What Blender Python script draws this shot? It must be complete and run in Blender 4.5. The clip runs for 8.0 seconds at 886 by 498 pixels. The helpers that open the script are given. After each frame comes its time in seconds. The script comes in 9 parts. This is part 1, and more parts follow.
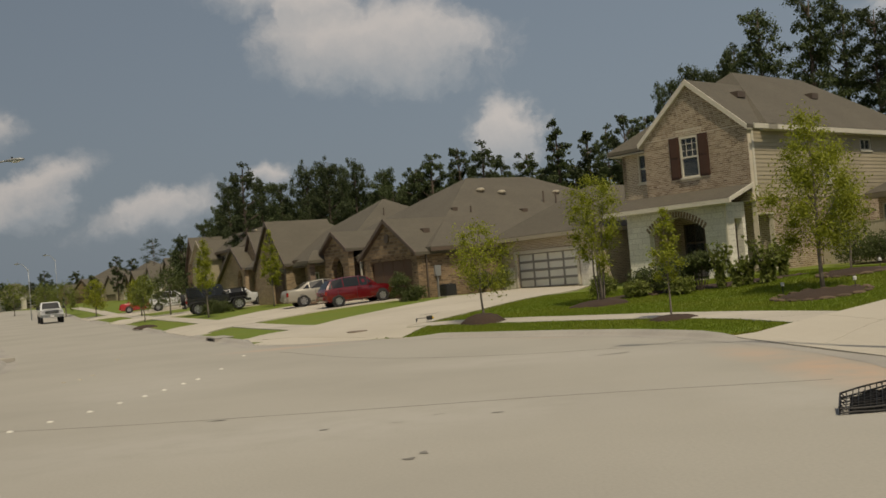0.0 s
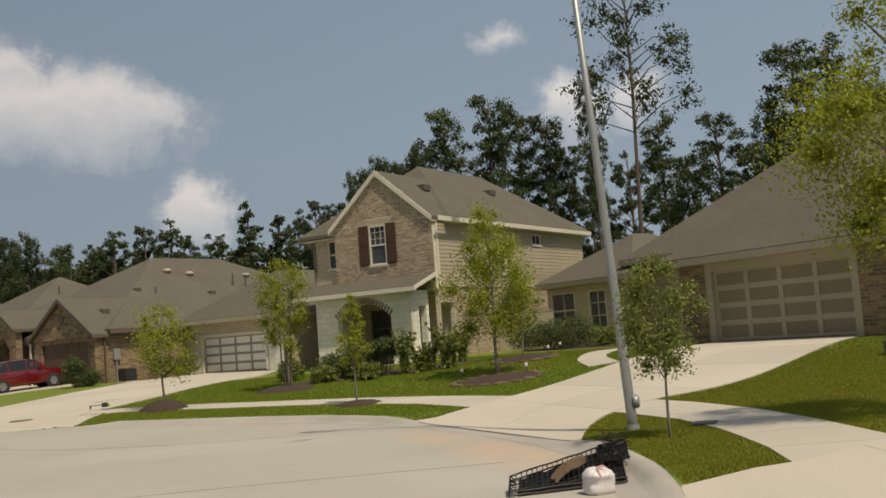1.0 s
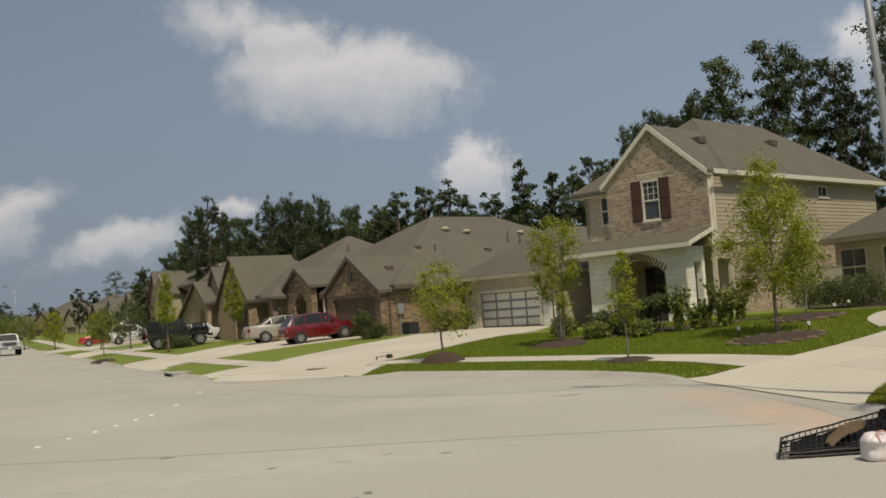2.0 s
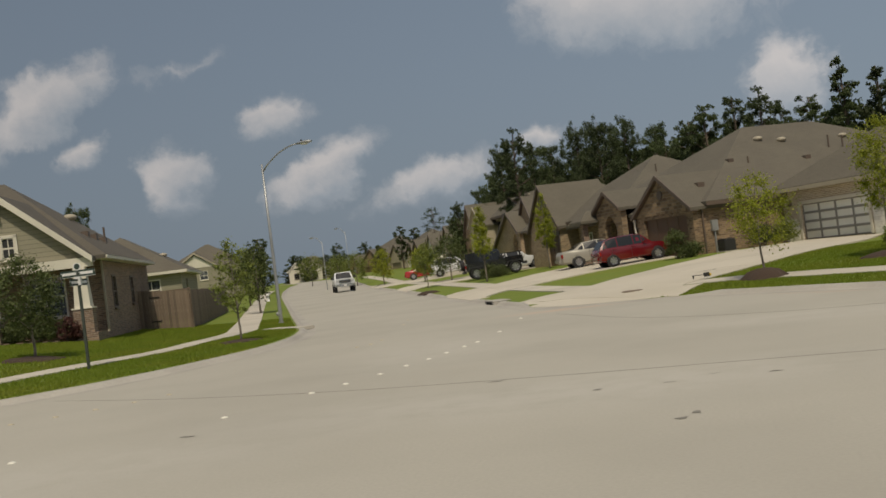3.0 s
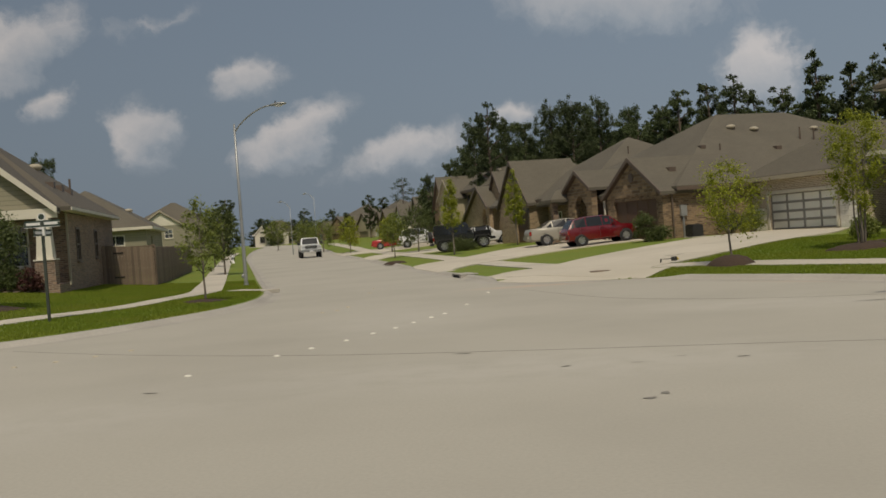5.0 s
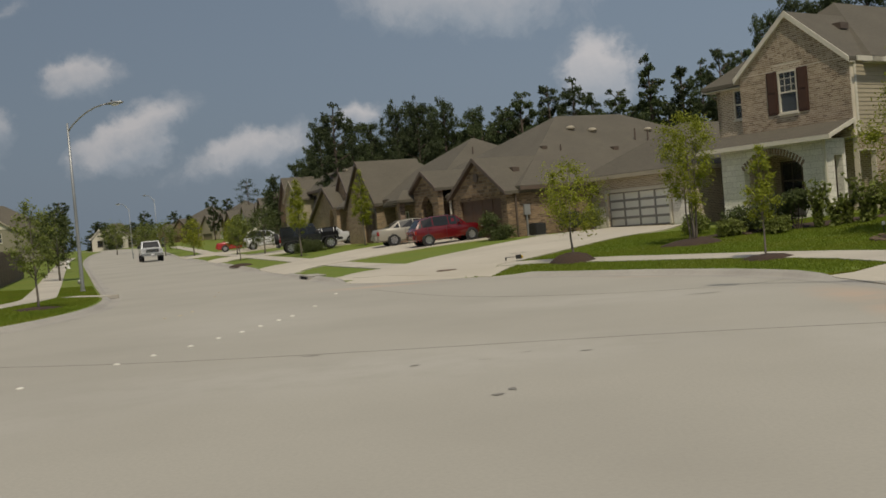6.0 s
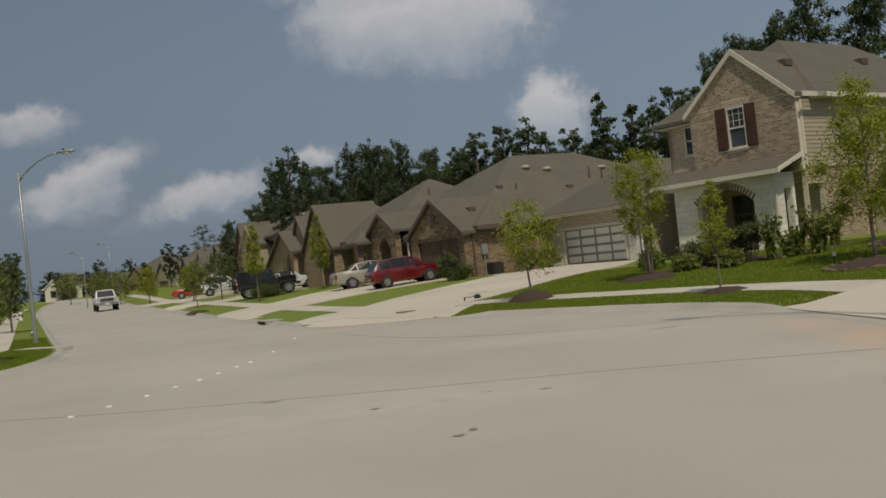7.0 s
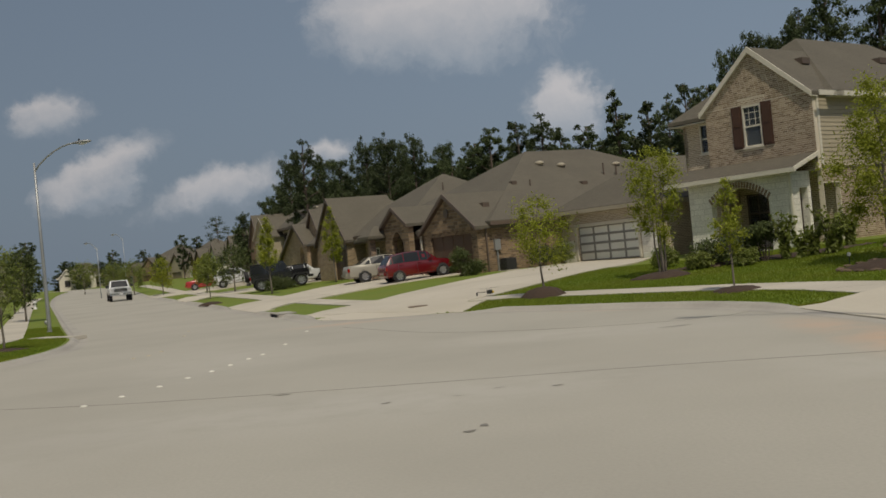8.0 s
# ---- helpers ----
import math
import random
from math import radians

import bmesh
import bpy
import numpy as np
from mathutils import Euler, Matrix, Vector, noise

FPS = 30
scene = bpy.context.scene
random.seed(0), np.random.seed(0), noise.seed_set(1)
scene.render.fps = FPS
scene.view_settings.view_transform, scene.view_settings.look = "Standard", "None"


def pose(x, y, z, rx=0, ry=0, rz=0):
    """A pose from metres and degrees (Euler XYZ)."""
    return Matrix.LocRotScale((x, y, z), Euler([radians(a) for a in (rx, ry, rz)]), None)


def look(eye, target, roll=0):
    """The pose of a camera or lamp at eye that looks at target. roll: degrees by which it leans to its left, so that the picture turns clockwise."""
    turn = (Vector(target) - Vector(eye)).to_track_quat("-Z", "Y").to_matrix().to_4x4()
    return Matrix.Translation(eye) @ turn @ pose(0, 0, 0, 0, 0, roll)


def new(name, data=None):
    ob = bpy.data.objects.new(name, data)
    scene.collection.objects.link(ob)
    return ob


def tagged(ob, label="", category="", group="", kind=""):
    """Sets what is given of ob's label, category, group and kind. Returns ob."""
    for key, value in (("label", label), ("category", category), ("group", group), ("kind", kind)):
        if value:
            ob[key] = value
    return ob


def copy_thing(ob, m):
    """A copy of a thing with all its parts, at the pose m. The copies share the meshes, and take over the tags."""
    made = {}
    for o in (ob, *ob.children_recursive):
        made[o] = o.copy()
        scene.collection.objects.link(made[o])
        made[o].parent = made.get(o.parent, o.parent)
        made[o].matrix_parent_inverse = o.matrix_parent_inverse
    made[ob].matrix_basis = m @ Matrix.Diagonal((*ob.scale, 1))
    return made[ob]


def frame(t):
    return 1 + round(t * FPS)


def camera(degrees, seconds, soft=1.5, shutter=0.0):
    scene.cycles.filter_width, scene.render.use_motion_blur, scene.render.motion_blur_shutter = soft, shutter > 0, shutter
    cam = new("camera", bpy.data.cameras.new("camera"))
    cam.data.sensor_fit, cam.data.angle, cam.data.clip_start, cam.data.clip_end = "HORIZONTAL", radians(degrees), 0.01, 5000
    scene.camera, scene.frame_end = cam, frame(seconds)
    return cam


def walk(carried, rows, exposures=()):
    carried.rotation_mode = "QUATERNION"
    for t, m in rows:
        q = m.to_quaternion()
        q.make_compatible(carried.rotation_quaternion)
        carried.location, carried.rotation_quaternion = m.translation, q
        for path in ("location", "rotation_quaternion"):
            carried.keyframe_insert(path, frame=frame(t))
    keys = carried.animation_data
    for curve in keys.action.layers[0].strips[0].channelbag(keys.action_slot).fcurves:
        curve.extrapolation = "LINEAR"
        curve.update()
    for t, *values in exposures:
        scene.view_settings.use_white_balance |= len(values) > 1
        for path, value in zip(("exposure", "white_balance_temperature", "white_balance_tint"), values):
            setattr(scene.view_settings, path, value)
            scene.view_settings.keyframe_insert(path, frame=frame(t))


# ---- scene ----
cam = camera(47.07, 8.0, soft=1.65)
walk(cam, [
    (0.0, pose(-0.060, 0.083, 1.646, 91.59, 4.80, 0.00)),
    (0.5, pose(-0.044, 0.129, 1.650, 92.61, 4.72, -13.89)),
    (1.0, pose(-0.001, 0.130, 1.666, 94.93, 4.31, -17.38)),
    (1.5, pose(0.071, 0.115, 1.663, 95.10, 3.83, -12.57)),
    (2.0, pose(0.116, -0.022, 1.659, 93.58, 3.88, -1.91)),
    (2.2, pose(0.120, -0.084, 1.665, 92.81, 4.24, 2.60)),
    (3.3, pose(0.065, -0.105, 1.667, 90.39, 6.93, 20.09)),
    (3.5, pose(0.074, -0.122, 1.675, 90.13, 6.42, 22.78)),
    (4.0, pose(0.019, -0.056, 1.668, 91.19, 7.03, 24.22)),
    (4.5, pose(-0.024, -0.042, 1.654, 90.73, 5.77, 19.77)),
    (5.0, pose(-0.048, -0.022, 1.639, 89.25, 4.20, 13.65)),
    (5.2, pose(-0.043, -0.004, 1.638, 88.34, 4.27, 11.38)),
    (6.3, pose(-0.053, 0.020, 1.643, 89.28, 5.25, 3.53)),
    (6.5, pose(-0.042, 0.033, 1.644, 90.29, 5.59, 2.84)),
    (7.0, pose(-0.034, 0.001, 1.643, 90.67, 6.28, 2.69)),
    (7.5, pose(-0.048, 0.008, 1.639, 90.17, 5.64, 3.56)),
    (8.0, pose(-0.039, 0.010, 1.648, 90.45, 5.51, 3.41)),
], exposures=[(0.0, -0.07, 6900, 10), (0.5, 0.1, 6900, 10), (1.0, 0.32, 6750, 10), (1.5, 0.4, 6600, 10), (2.0, 0.26, 6500, 10), (2.8, 0.1, 6550, 10), (3.5, -0.08, 6550, 10), (5.0, -0.06, 6550, 10), (6.5, -0.1, 6300, 10), (8.0, -0.1, 6300, 10)])

# ---- sky and sun ----
SUN_AZ, SUN_EL = 166.0, 59.0
world = bpy.data.worlds.new("sky")
scene.world = world
world.use_nodes = True
NT = world.node_tree
NT.nodes.clear()


def wn(kind, **values):
    n = NT.nodes.new(kind)
    for k, v in values.items():
        if k == "operation":
            n.operation = v
        elif k == "blend_type":
            n.blend_type = v
        elif k == "vector_type":
            n.vector_type = v
        elif k == "interpolation_type":
            n.interpolation_type = v
    return n


def wmath(op, a, b=None, c=None):
    n = wn("ShaderNodeMath", operation=op)
    for i, v in enumerate((a, b, c)):
        if v is None:
            continue
        if isinstance(v, (int, float)):
            n.inputs[i].default_value = v
        else:
            NT.links.new(v, n.inputs[i])
    return n.outputs[0]


sky = NT.nodes.new("ShaderNodeTexSky")
sky.sky_type = "NISHITA"
sky.sun_disc = False
sky.sun_elevation, sky.sun_rotation = radians(SUN_EL), radians(SUN_AZ)
sky.air_density, sky.dust_density, sky.ozone_density = 1.0, 3.5, 1.6
coord = NT.nodes.new("ShaderNodeTexCoord")
sep = NT.nodes.new("ShaderNodeSeparateXYZ")
NT.links.new(coord.outputs["Generated"], sep.inputs[0])
az = wmath("ARCTAN2", sep.outputs[0], sep.outputs[1])
el = wmath("ARCSINE", sep.outputs[2])
flat = NT.nodes.new("ShaderNodeCombineXYZ")
NT.links.new(az, flat.inputs[0])
NT.links.new(el, flat.inputs[1])
warp = NT.nodes.new("ShaderNodeTexNoise")
warp.inputs["Scale"].default_value, warp.inputs["Detail"].default_value, warp.inputs["Roughness"].default_value = 16, 5, 0.6
NT.links.new(flat.outputs[0], warp.inputs["Vector"])
shift = NT.nodes.new("ShaderNodeVectorMath")
shift.operation = "MULTIPLY_ADD"
shift.inputs[1].default_value = (0.085, 0.06, 0)
NT.links.new(warp.outputs["Color"], shift.inputs[0])
NT.links.new(flat.outputs[0], shift.inputs[2])
plane = NT.nodes.new("ShaderNodeVectorMath")
plane.operation = "SUBTRACT"
plane.inputs[1].default_value = (0.0425, 0.03, 0)
NT.links.new(shift.outputs[0], plane.inputs[0])


def sky_noise(scale, detail, rough=0.6):
    n = NT.nodes.new("ShaderNodeTexNoise")
    n.inputs["Scale"].default_value, n.inputs["Detail"].default_value, n.inputs["Roughness"].default_value = scale, detail, rough
    NT.links.new(plane.outputs[0], n.inputs["Vector"])
    return n.outputs["Fac"]


# cumulus banks: direction and height in degrees, half sizes, tilt, weight
CLOUDS = [(-2.6, 13.2, 8.2, 2.9, -4, 1.0), (-6, 15.2, 3.0, 1.9, 0, 1.0), (4.3, 7.8, 2.5, 2.9, 0, 1.0), (25.4, 12.2, 2.2, 2.4, 0, 0.9), (29.4, 12.0, 2.4, 2.0, 0, 0.8),
    (22.3, 16.3, 2.4, 1.1, 0, 0.5), (-36.2, 10.9, 4.6, 1.7, 30, 1.0), (-34.4, 8.3, 1.7, 1.1, 20, 0.9), (-29.6, 6.4, 2.2, 1.9, 50, 0.95), (-24.1, 9.3, 2.4, 1.5, 10, 0.9),
    (-21.4, 6.0, 3.8, 1.5, 34, 1.0), (-15.6, 4.9, 5.0, 1.4, 12, 0.8), (-8.8, 6.4, 1.8, 1.2, 5, 0.8), (-45, 13.6, 7, 4.2, 0, 0.9), (-42, 8.0, 4.6, 2.2, 20, 0.85),
    (-9, 16.5, 5, 1.6, 0, 0.6), (-29, 12.5, 3, 0.6, 15, 0.4), (40, 7, 6, 3, 0, 0.8), (-75, 12, 12, 5, 0, 0.9), (75, 14, 14, 5, 0, 0.9), (140, 18, 20, 6, 0, 0.9), (-140, 14, 18, 6, 0, 0.9),
    (10, 45, 25, 8, 20, 0.8), (-120, 40, 25, 9, 0, 0.8), (100, 50, 30, 8, 0, 0.8)]
bank = lit = None
for a, e, sx, sy, tilt, weight in CLOUDS:
    m = NT.nodes.new("ShaderNodeMapping")
    m.vector_type = "TEXTURE"
    m.inputs["Location"].default_value = (radians(a), radians(e), 0)
    m.inputs["Rotation"].default_value = (0, 0, radians(tilt))
    m.inputs["Scale"].default_value = (radians(sx), radians(sy), 1)
    NT.links.new(plane.outputs[0], m.inputs["Vector"])
    ln = NT.nodes.new("ShaderNodeVectorMath")
    ln.operation = "LENGTH"
    NT.links.new(m.outputs[0], ln.inputs[0])
    f = wmath("MULTIPLY", wmath("SUBTRACT", 1.25, ln.outputs["Value"]), weight)
    bank = f if bank is None else wmath("MAXIMUM", bank, f)
    parts = NT.nodes.new("ShaderNodeSeparateXYZ")
    NT.links.new(m.outputs[0], parts.inputs[0])
    crest = wmath("MINIMUM", f, wmath("ADD", parts.outputs[1], 0.45))
    lit = crest if lit is None else wmath("MAXIMUM", lit, crest)
bank = wmath("MAXIMUM", bank, -0.5)
billow = wmath("ADD", wmath("MULTIPLY", sky_noise(9, 7, 0.62), 1.1), wmath("MULTIPLY", sky_noise(38, 5, 0.6), 0.5))
dense = wmath("ADD", bank, wmath("MULTIPLY", wmath("SUBTRACT", billow, 0.8), 1.05))
edge = NT.nodes.new("ShaderNodeMapRange")
edge.interpolation_type = "SMOOTHSTEP"
edge.inputs["From Min"].default_value, edge.inputs["From Max"].default_value = 0.12, 0.72
edge.inputs["To Max"].default_value = 0.92
NT.links.new(dense, edge.inputs["Value"])
core = NT.nodes.new("ShaderNodeMapRange")
core.inputs["From Min"].default_value, core.inputs["From Max"].default_value = 0.1, 1.1
NT.links.new(wmath("ADD", lit, wmath("MULTIPLY", sky_noise(30, 5), 0.55)), core.inputs["Value"])
tone = NT.nodes.new("ShaderNodeMix")
tone.data_type = "RGBA"
tone.inputs["A"].default_value, tone.inputs["B"].default_value = (0.30, 0.335, 0.375, 1), (0.54, 0.515, 0.505, 1)
NT.links.new(core.outputs[0], tone.inputs["Factor"])
# haze: the humid air greys the sky, most of all low down
clear = NT.nodes.new("ShaderNodeMix")
clear.data_type = "RGBA"
clear.blend_type = "MULTIPLY"
clear.inputs["Factor"].default_value = 1.0
clear.inputs["B"].default_value = (0.060, 0.060, 0.060, 1)
NT.links.new(sky.outputs[0], clear.inputs["A"])
haze = NT.nodes.new("ShaderNodeMapRange")
haze.inputs["From Min"].default_value, haze.inputs["From Max"].default_value = 0.0, 0.9
haze.inputs["To Min"].default_value, haze.inputs["To Max"].default_value = 0.85, 0.3
NT.links.new(el, haze.inputs["Value"])
hazed = NT.nodes.new("ShaderNodeMix")
hazed.data_type = "RGBA"
hazed.inputs["B"].default_value = (0.215, 0.262, 0.315, 1)
NT.links.new(clear.outputs["Result"], hazed.inputs["A"])
NT.links.new(haze.outputs[0], hazed.inputs["Factor"])
cover = NT.nodes.new("ShaderNodeMix")
cover.data_type = "RGBA"
NT.links.new(hazed.outputs["Result"], cover.inputs["A"])
NT.links.new(tone.outputs["Result"], cover.inputs["B"])
NT.links.new(edge.outputs[0], cover.inputs["Factor"])
back = NT.nodes.new("ShaderNodeBackground")
back.inputs["Strength"].default_value = 0.94
NT.links.new(cover.outputs["Result"], back.inputs["Color"])
glow = wmath("ADD", 1.0, wmath("MULTIPLY", wmath("COSINE", wmath("SUBTRACT", az, radians(75))), 0.28))
NT.links.new(wmath("MULTIPLY", glow, 0.94), back.inputs["Strength"])
NT.links.new(back.outputs[0], NT.nodes.new("ShaderNodeOutputWorld").inputs["Surface"])

sun = new("sun", bpy.data.lights.new("sun", "SUN"))
sun.data.energy, sun.data.angle, sun.data.color = 2.6, radians(1.0), (1.0, 0.89, 0.70)
sa, se = radians(SUN_AZ), radians(SUN_EL)
sun.matrix_world = look((60 * math.sin(sa) * math.cos(se), 60 * math.cos(sa) * math.cos(se), 60 * math.sin(se)), (0, 0, 0))
scene.view_settings.exposure = 0.0

# ---- materials ----


def material(name, color, rough=0.8, vary=0.25, grain=8.0, big=0.6, bump=0.0, metal=0.0, tint=None, island=0.0, own=0.0, spec=None, coat=0.0, through_leaf=0.0):
    """A surface with fine grain and large soft stains. tint: the colour of the stains. own: how far each object differs; island: each piece of a mesh."""
    m = bpy.data.materials.new(name)
    m.use_nodes = True
    t = m.node_tree
    b = t.nodes["Principled BSDF"]
    b.inputs["Roughness"].default_value, b.inputs["Metallic"].default_value = rough, metal
    if spec is not None:
        b.inputs["Specular IOR Level"].default_value = spec
    b.inputs["Coat Weight"].default_value = coat
    c = t.nodes.new("ShaderNodeTexCoord")
    fine, wide = t.nodes.new("ShaderNodeTexNoise"), t.nodes.new("ShaderNodeTexNoise")
    for n, s, d in ((fine, grain, 6), (wide, big, 4)):
        n.inputs["Scale"].default_value, n.inputs["Detail"].default_value = s, d
        t.links.new(c.outputs["Object"], n.inputs["Vector"])
    dark = tuple(v * (1 - vary) for v in color)
    light = tuple(min(1.0, v * (1 + vary)) for v in color)
    r = t.nodes.new("ShaderNodeMix")
    r.data_type = "RGBA"
    r.inputs["A"].default_value, r.inputs["B"].default_value = (*dark, 1), (*light, 1)
    t.links.new(fine.outputs["Fac"], r.inputs["Factor"])
    s = t.nodes.new("ShaderNodeMix")
    s.data_type = "RGBA"
    s.inputs["B"].default_value = (*(tint or tuple(v * 0.8 for v in color)), 1)
    k = t.nodes.new("ShaderNodeMapRange")
    k.inputs["From Min"].default_value, k.inputs["From Max"].default_value, k.inputs["To Max"].default_value = 0.42, 0.75, 0.8
    t.links.new(wide.outputs["Fac"], k.inputs["Value"])
    t.links.new(k.outputs[0], s.inputs["Factor"])
    t.links.new(r.outputs["Result"], s.inputs["A"])
    out = s.outputs["Result"]
    for amount, kind, socket in ((own, "ShaderNodeObjectInfo", "Random"), (island, "ShaderNodeNewGeometry", "Random Per Island")):
        if amount:
            o = t.nodes.new(kind)
            h = t.nodes.new("ShaderNodeHueSaturation")
            g = t.nodes.new("ShaderNodeMapRange")
            g.inputs["To Min"].default_value, g.inputs["To Max"].default_value = 1 - amount, 1 + amount
            t.links.new(o.outputs[socket], g.inputs["Value"])
            t.links.new(g.outputs[0], h.inputs["Value"])
            t.links.new(out, h.inputs["Color"])
            out = h.outputs["Color"]
    t.links.new(out, b.inputs["Base Color"])
    if bump:
        bp = t.nodes.new("ShaderNodeBump")
        bp.inputs["Strength"].default_value, bp.inputs["Distance"].default_value = bump, 0.02
        t.links.new(fine.outputs["Fac"], bp.inputs["Height"])
        t.links.new(bp.outputs[0], b.inputs["Normal"])
    if through_leaf:
        tr, mx = t.nodes.new("ShaderNodeBsdfTranslucent"), t.nodes.new("ShaderNodeMixShader")
        mx.inputs[0].default_value = through_leaf
        t.links.new(out, tr.inputs["Color"])
        t.links.new(b.outputs[0], mx.inputs[1])
        t.links.new(tr.outputs[0], mx.inputs[2])
        t.links.new(mx.outputs[0], t.nodes["Material Output"].inputs["Surface"])
    return m


def dust_over(m, color, spots):
    """Clay dust that has settled on a surface; spots: plan point, half sizes, turn in degrees, weight."""
    t = m.node_tree
    b = t.nodes["Principled BSDF"]
    base = b.inputs["Base Color"].links[0].from_socket
    c, n = t.nodes.new("ShaderNodeTexCoord"), t.nodes.new("ShaderNodeTexNoise")
    n.inputs["Scale"].default_value, n.inputs["Detail"].default_value, n.inputs["Roughness"].default_value = 1.3, 7, 0.65
    t.links.new(c.outputs["Object"], n.inputs["Vector"])
    total = None
    for x, y, sx, sy, turn, weight in spots:
        p, l, k = t.nodes.new("ShaderNodeMapping"), t.nodes.new("ShaderNodeVectorMath"), t.nodes.new("ShaderNodeMapRange")
        p.vector_type, l.operation = "TEXTURE", "LENGTH"
        p.inputs["Location"].default_value, p.inputs["Rotation"].default_value, p.inputs["Scale"].default_value = (x, y, 0), (0, 0, radians(turn)), (sx, sy, 50)
        t.links.new(c.outputs["Object"], p.inputs["Vector"])
        t.links.new(p.outputs[0], l.inputs[0])
        t.links.new(l.outputs["Value"], k.inputs["Value"])
        k.inputs["From Min"].default_value, k.inputs["From Max"].default_value = 1.0, 0.2
        k.inputs["To Max"].default_value = weight
        if total is None:
            total = k.outputs[0]
        else:
            a = t.nodes.new("ShaderNodeMath")
            a.operation = "MAXIMUM"
            t.links.new(total, a.inputs[0])
            t.links.new(k.outputs[0], a.inputs[1])
            total = a.outputs[0]
    a, k, mix = t.nodes.new("ShaderNodeMath"), t.nodes.new("ShaderNodeMapRange"), t.nodes.new("ShaderNodeMix")
    a.operation = "MULTIPLY"
    t.links.new(n.outputs["Fac"], k.inputs["Value"])
    k.inputs["From Min"].default_value, k.inputs["From Max"].default_value = 0.28, 0.56
    t.links.new(total, a.inputs[0])
    t.links.new(k.outputs[0], a.inputs[1])
    mix.data_type = "RGBA"
    mix.inputs["B"].default_value = (*color, 1)
    t.links.new(a.outputs[0], mix.inputs["Factor"])
    t.links.new(base, mix.inputs["A"])
    t.links.new(mix.outputs["Result"], b.inputs["Base Color"])
    return m


def coursed(name, colors, mortar, length, height, joint=0.012, rough=0.85, slope=1.0, bias=0.0, bump=0.5, offset=0.5, stain=0.25):
    """Brick, stone or shingle courses; the course runs along x + y and rises with z."""
    m = bpy.data.materials.new(name)
    m.use_nodes = True
    t = m.node_tree
    b = t.nodes["Principled BSDF"]
    b.inputs["Roughness"].default_value = rough
    c, s, v = t.nodes.new("ShaderNodeTexCoord"), t.nodes.new("ShaderNodeSeparateXYZ"), t.nodes.new("ShaderNodeCombineXYZ")
    t.links.new(c.outputs["Object"], s.inputs[0])
    add, up = t.nodes.new("ShaderNodeMath"), t.nodes.new("ShaderNodeMath")
    up.operation = "MULTIPLY"
    up.inputs[1].default_value = slope
    t.links.new(s.outputs[0], add.inputs[0])
    t.links.new(s.outputs[1], add.inputs[1])
    t.links.new(s.outputs[2], up.inputs[0])
    t.links.new(add.outputs[0], v.inputs[0])
    t.links.new(up.outputs[0], v.inputs[1])
    br = t.nodes.new("ShaderNodeTexBrick")
    br.offset = offset
    br.inputs["Scale"].default_value = 1.0
    br.inputs["Brick Width"].default_value, br.inputs["Row Height"].default_value = length, height
    br.inputs["Mortar Size"].default_value, br.inputs["Mortar Smooth"].default_value = joint, 0.2
    br.inputs["Bias"].default_value = bias
    br.inputs["Color1"].default_value, br.inputs["Color2"].default_value, br.inputs["Mortar"].default_value = (*colors[0], 1), (*colors[1], 1), (*mortar, 1)
    t.links.new(v.outputs[0], br.inputs["Vector"])
    n, w = t.nodes.new("ShaderNodeTexNoise"), t.nodes.new("ShaderNodeTexNoise")
    n.inputs["Scale"].default_value, n.inputs["Detail"].default_value = 14, 5
    w.inputs["Scale"].default_value, w.inputs["Detail"].default_value = 0.45, 5
    t.links.new(c.outputs["Object"], n.inputs["Vector"])
    t.links.new(c.outputs["Object"], w.inputs["Vector"])
    both = t.nodes.new("ShaderNodeMath")
    t.links.new(n.outputs["Fac"], both.inputs[0])
    t.links.new(w.outputs["Fac"], both.inputs[1])
    g = t.nodes.new("ShaderNodeMapRange")
    g.inputs["From Min"].default_value, g.inputs["From Max"].default_value = 0.6, 1.4
    g.inputs["To Min"].default_value, g.inputs["To Max"].default_value = 1 - stain, 1 + stain
    t.links.new(both.outputs[0], g.inputs["Value"])
    h = t.nodes.new("ShaderNodeHueSaturation")
    t.links.new(g.outputs[0], h.inputs["Value"])
    t.links.new(br.outputs["Color"], h.inputs["Color"])
    t.links.new(h.outputs["Color"], b.inputs["Base Color"])
    bp = t.nodes.new("ShaderNodeBump")
    bp.inputs["Strength"].default_value, bp.inputs["Distance"].default_value = bump, 0.01
    inv = t.nodes.new("ShaderNodeMath")
    inv.operation = "SUBTRACT"
    inv.inputs[0].default_value = 1.0
    t.links.new(br.outputs["Fac"], inv.inputs[1])
    t.links.new(inv.outputs[0], bp.inputs["Height"])
    t.links.new(bp.outputs[0], b.inputs["Normal"])
    return m


def glass(name, color=(0.9, 0.95, 0.95), rough=0.03, pass_through=0.85):
    m = bpy.data.materials.new(name)
    m.use_nodes = True
    b = m.node_tree.nodes["Principled BSDF"]
    b.inputs["Base Color"].default_value, b.inputs["Roughness"].default_value = (*color, 1), rough
    b.inputs["Transmission Weight"].default_value, b.inputs["IOR"].default_value = pass_through, 1.45
    return m


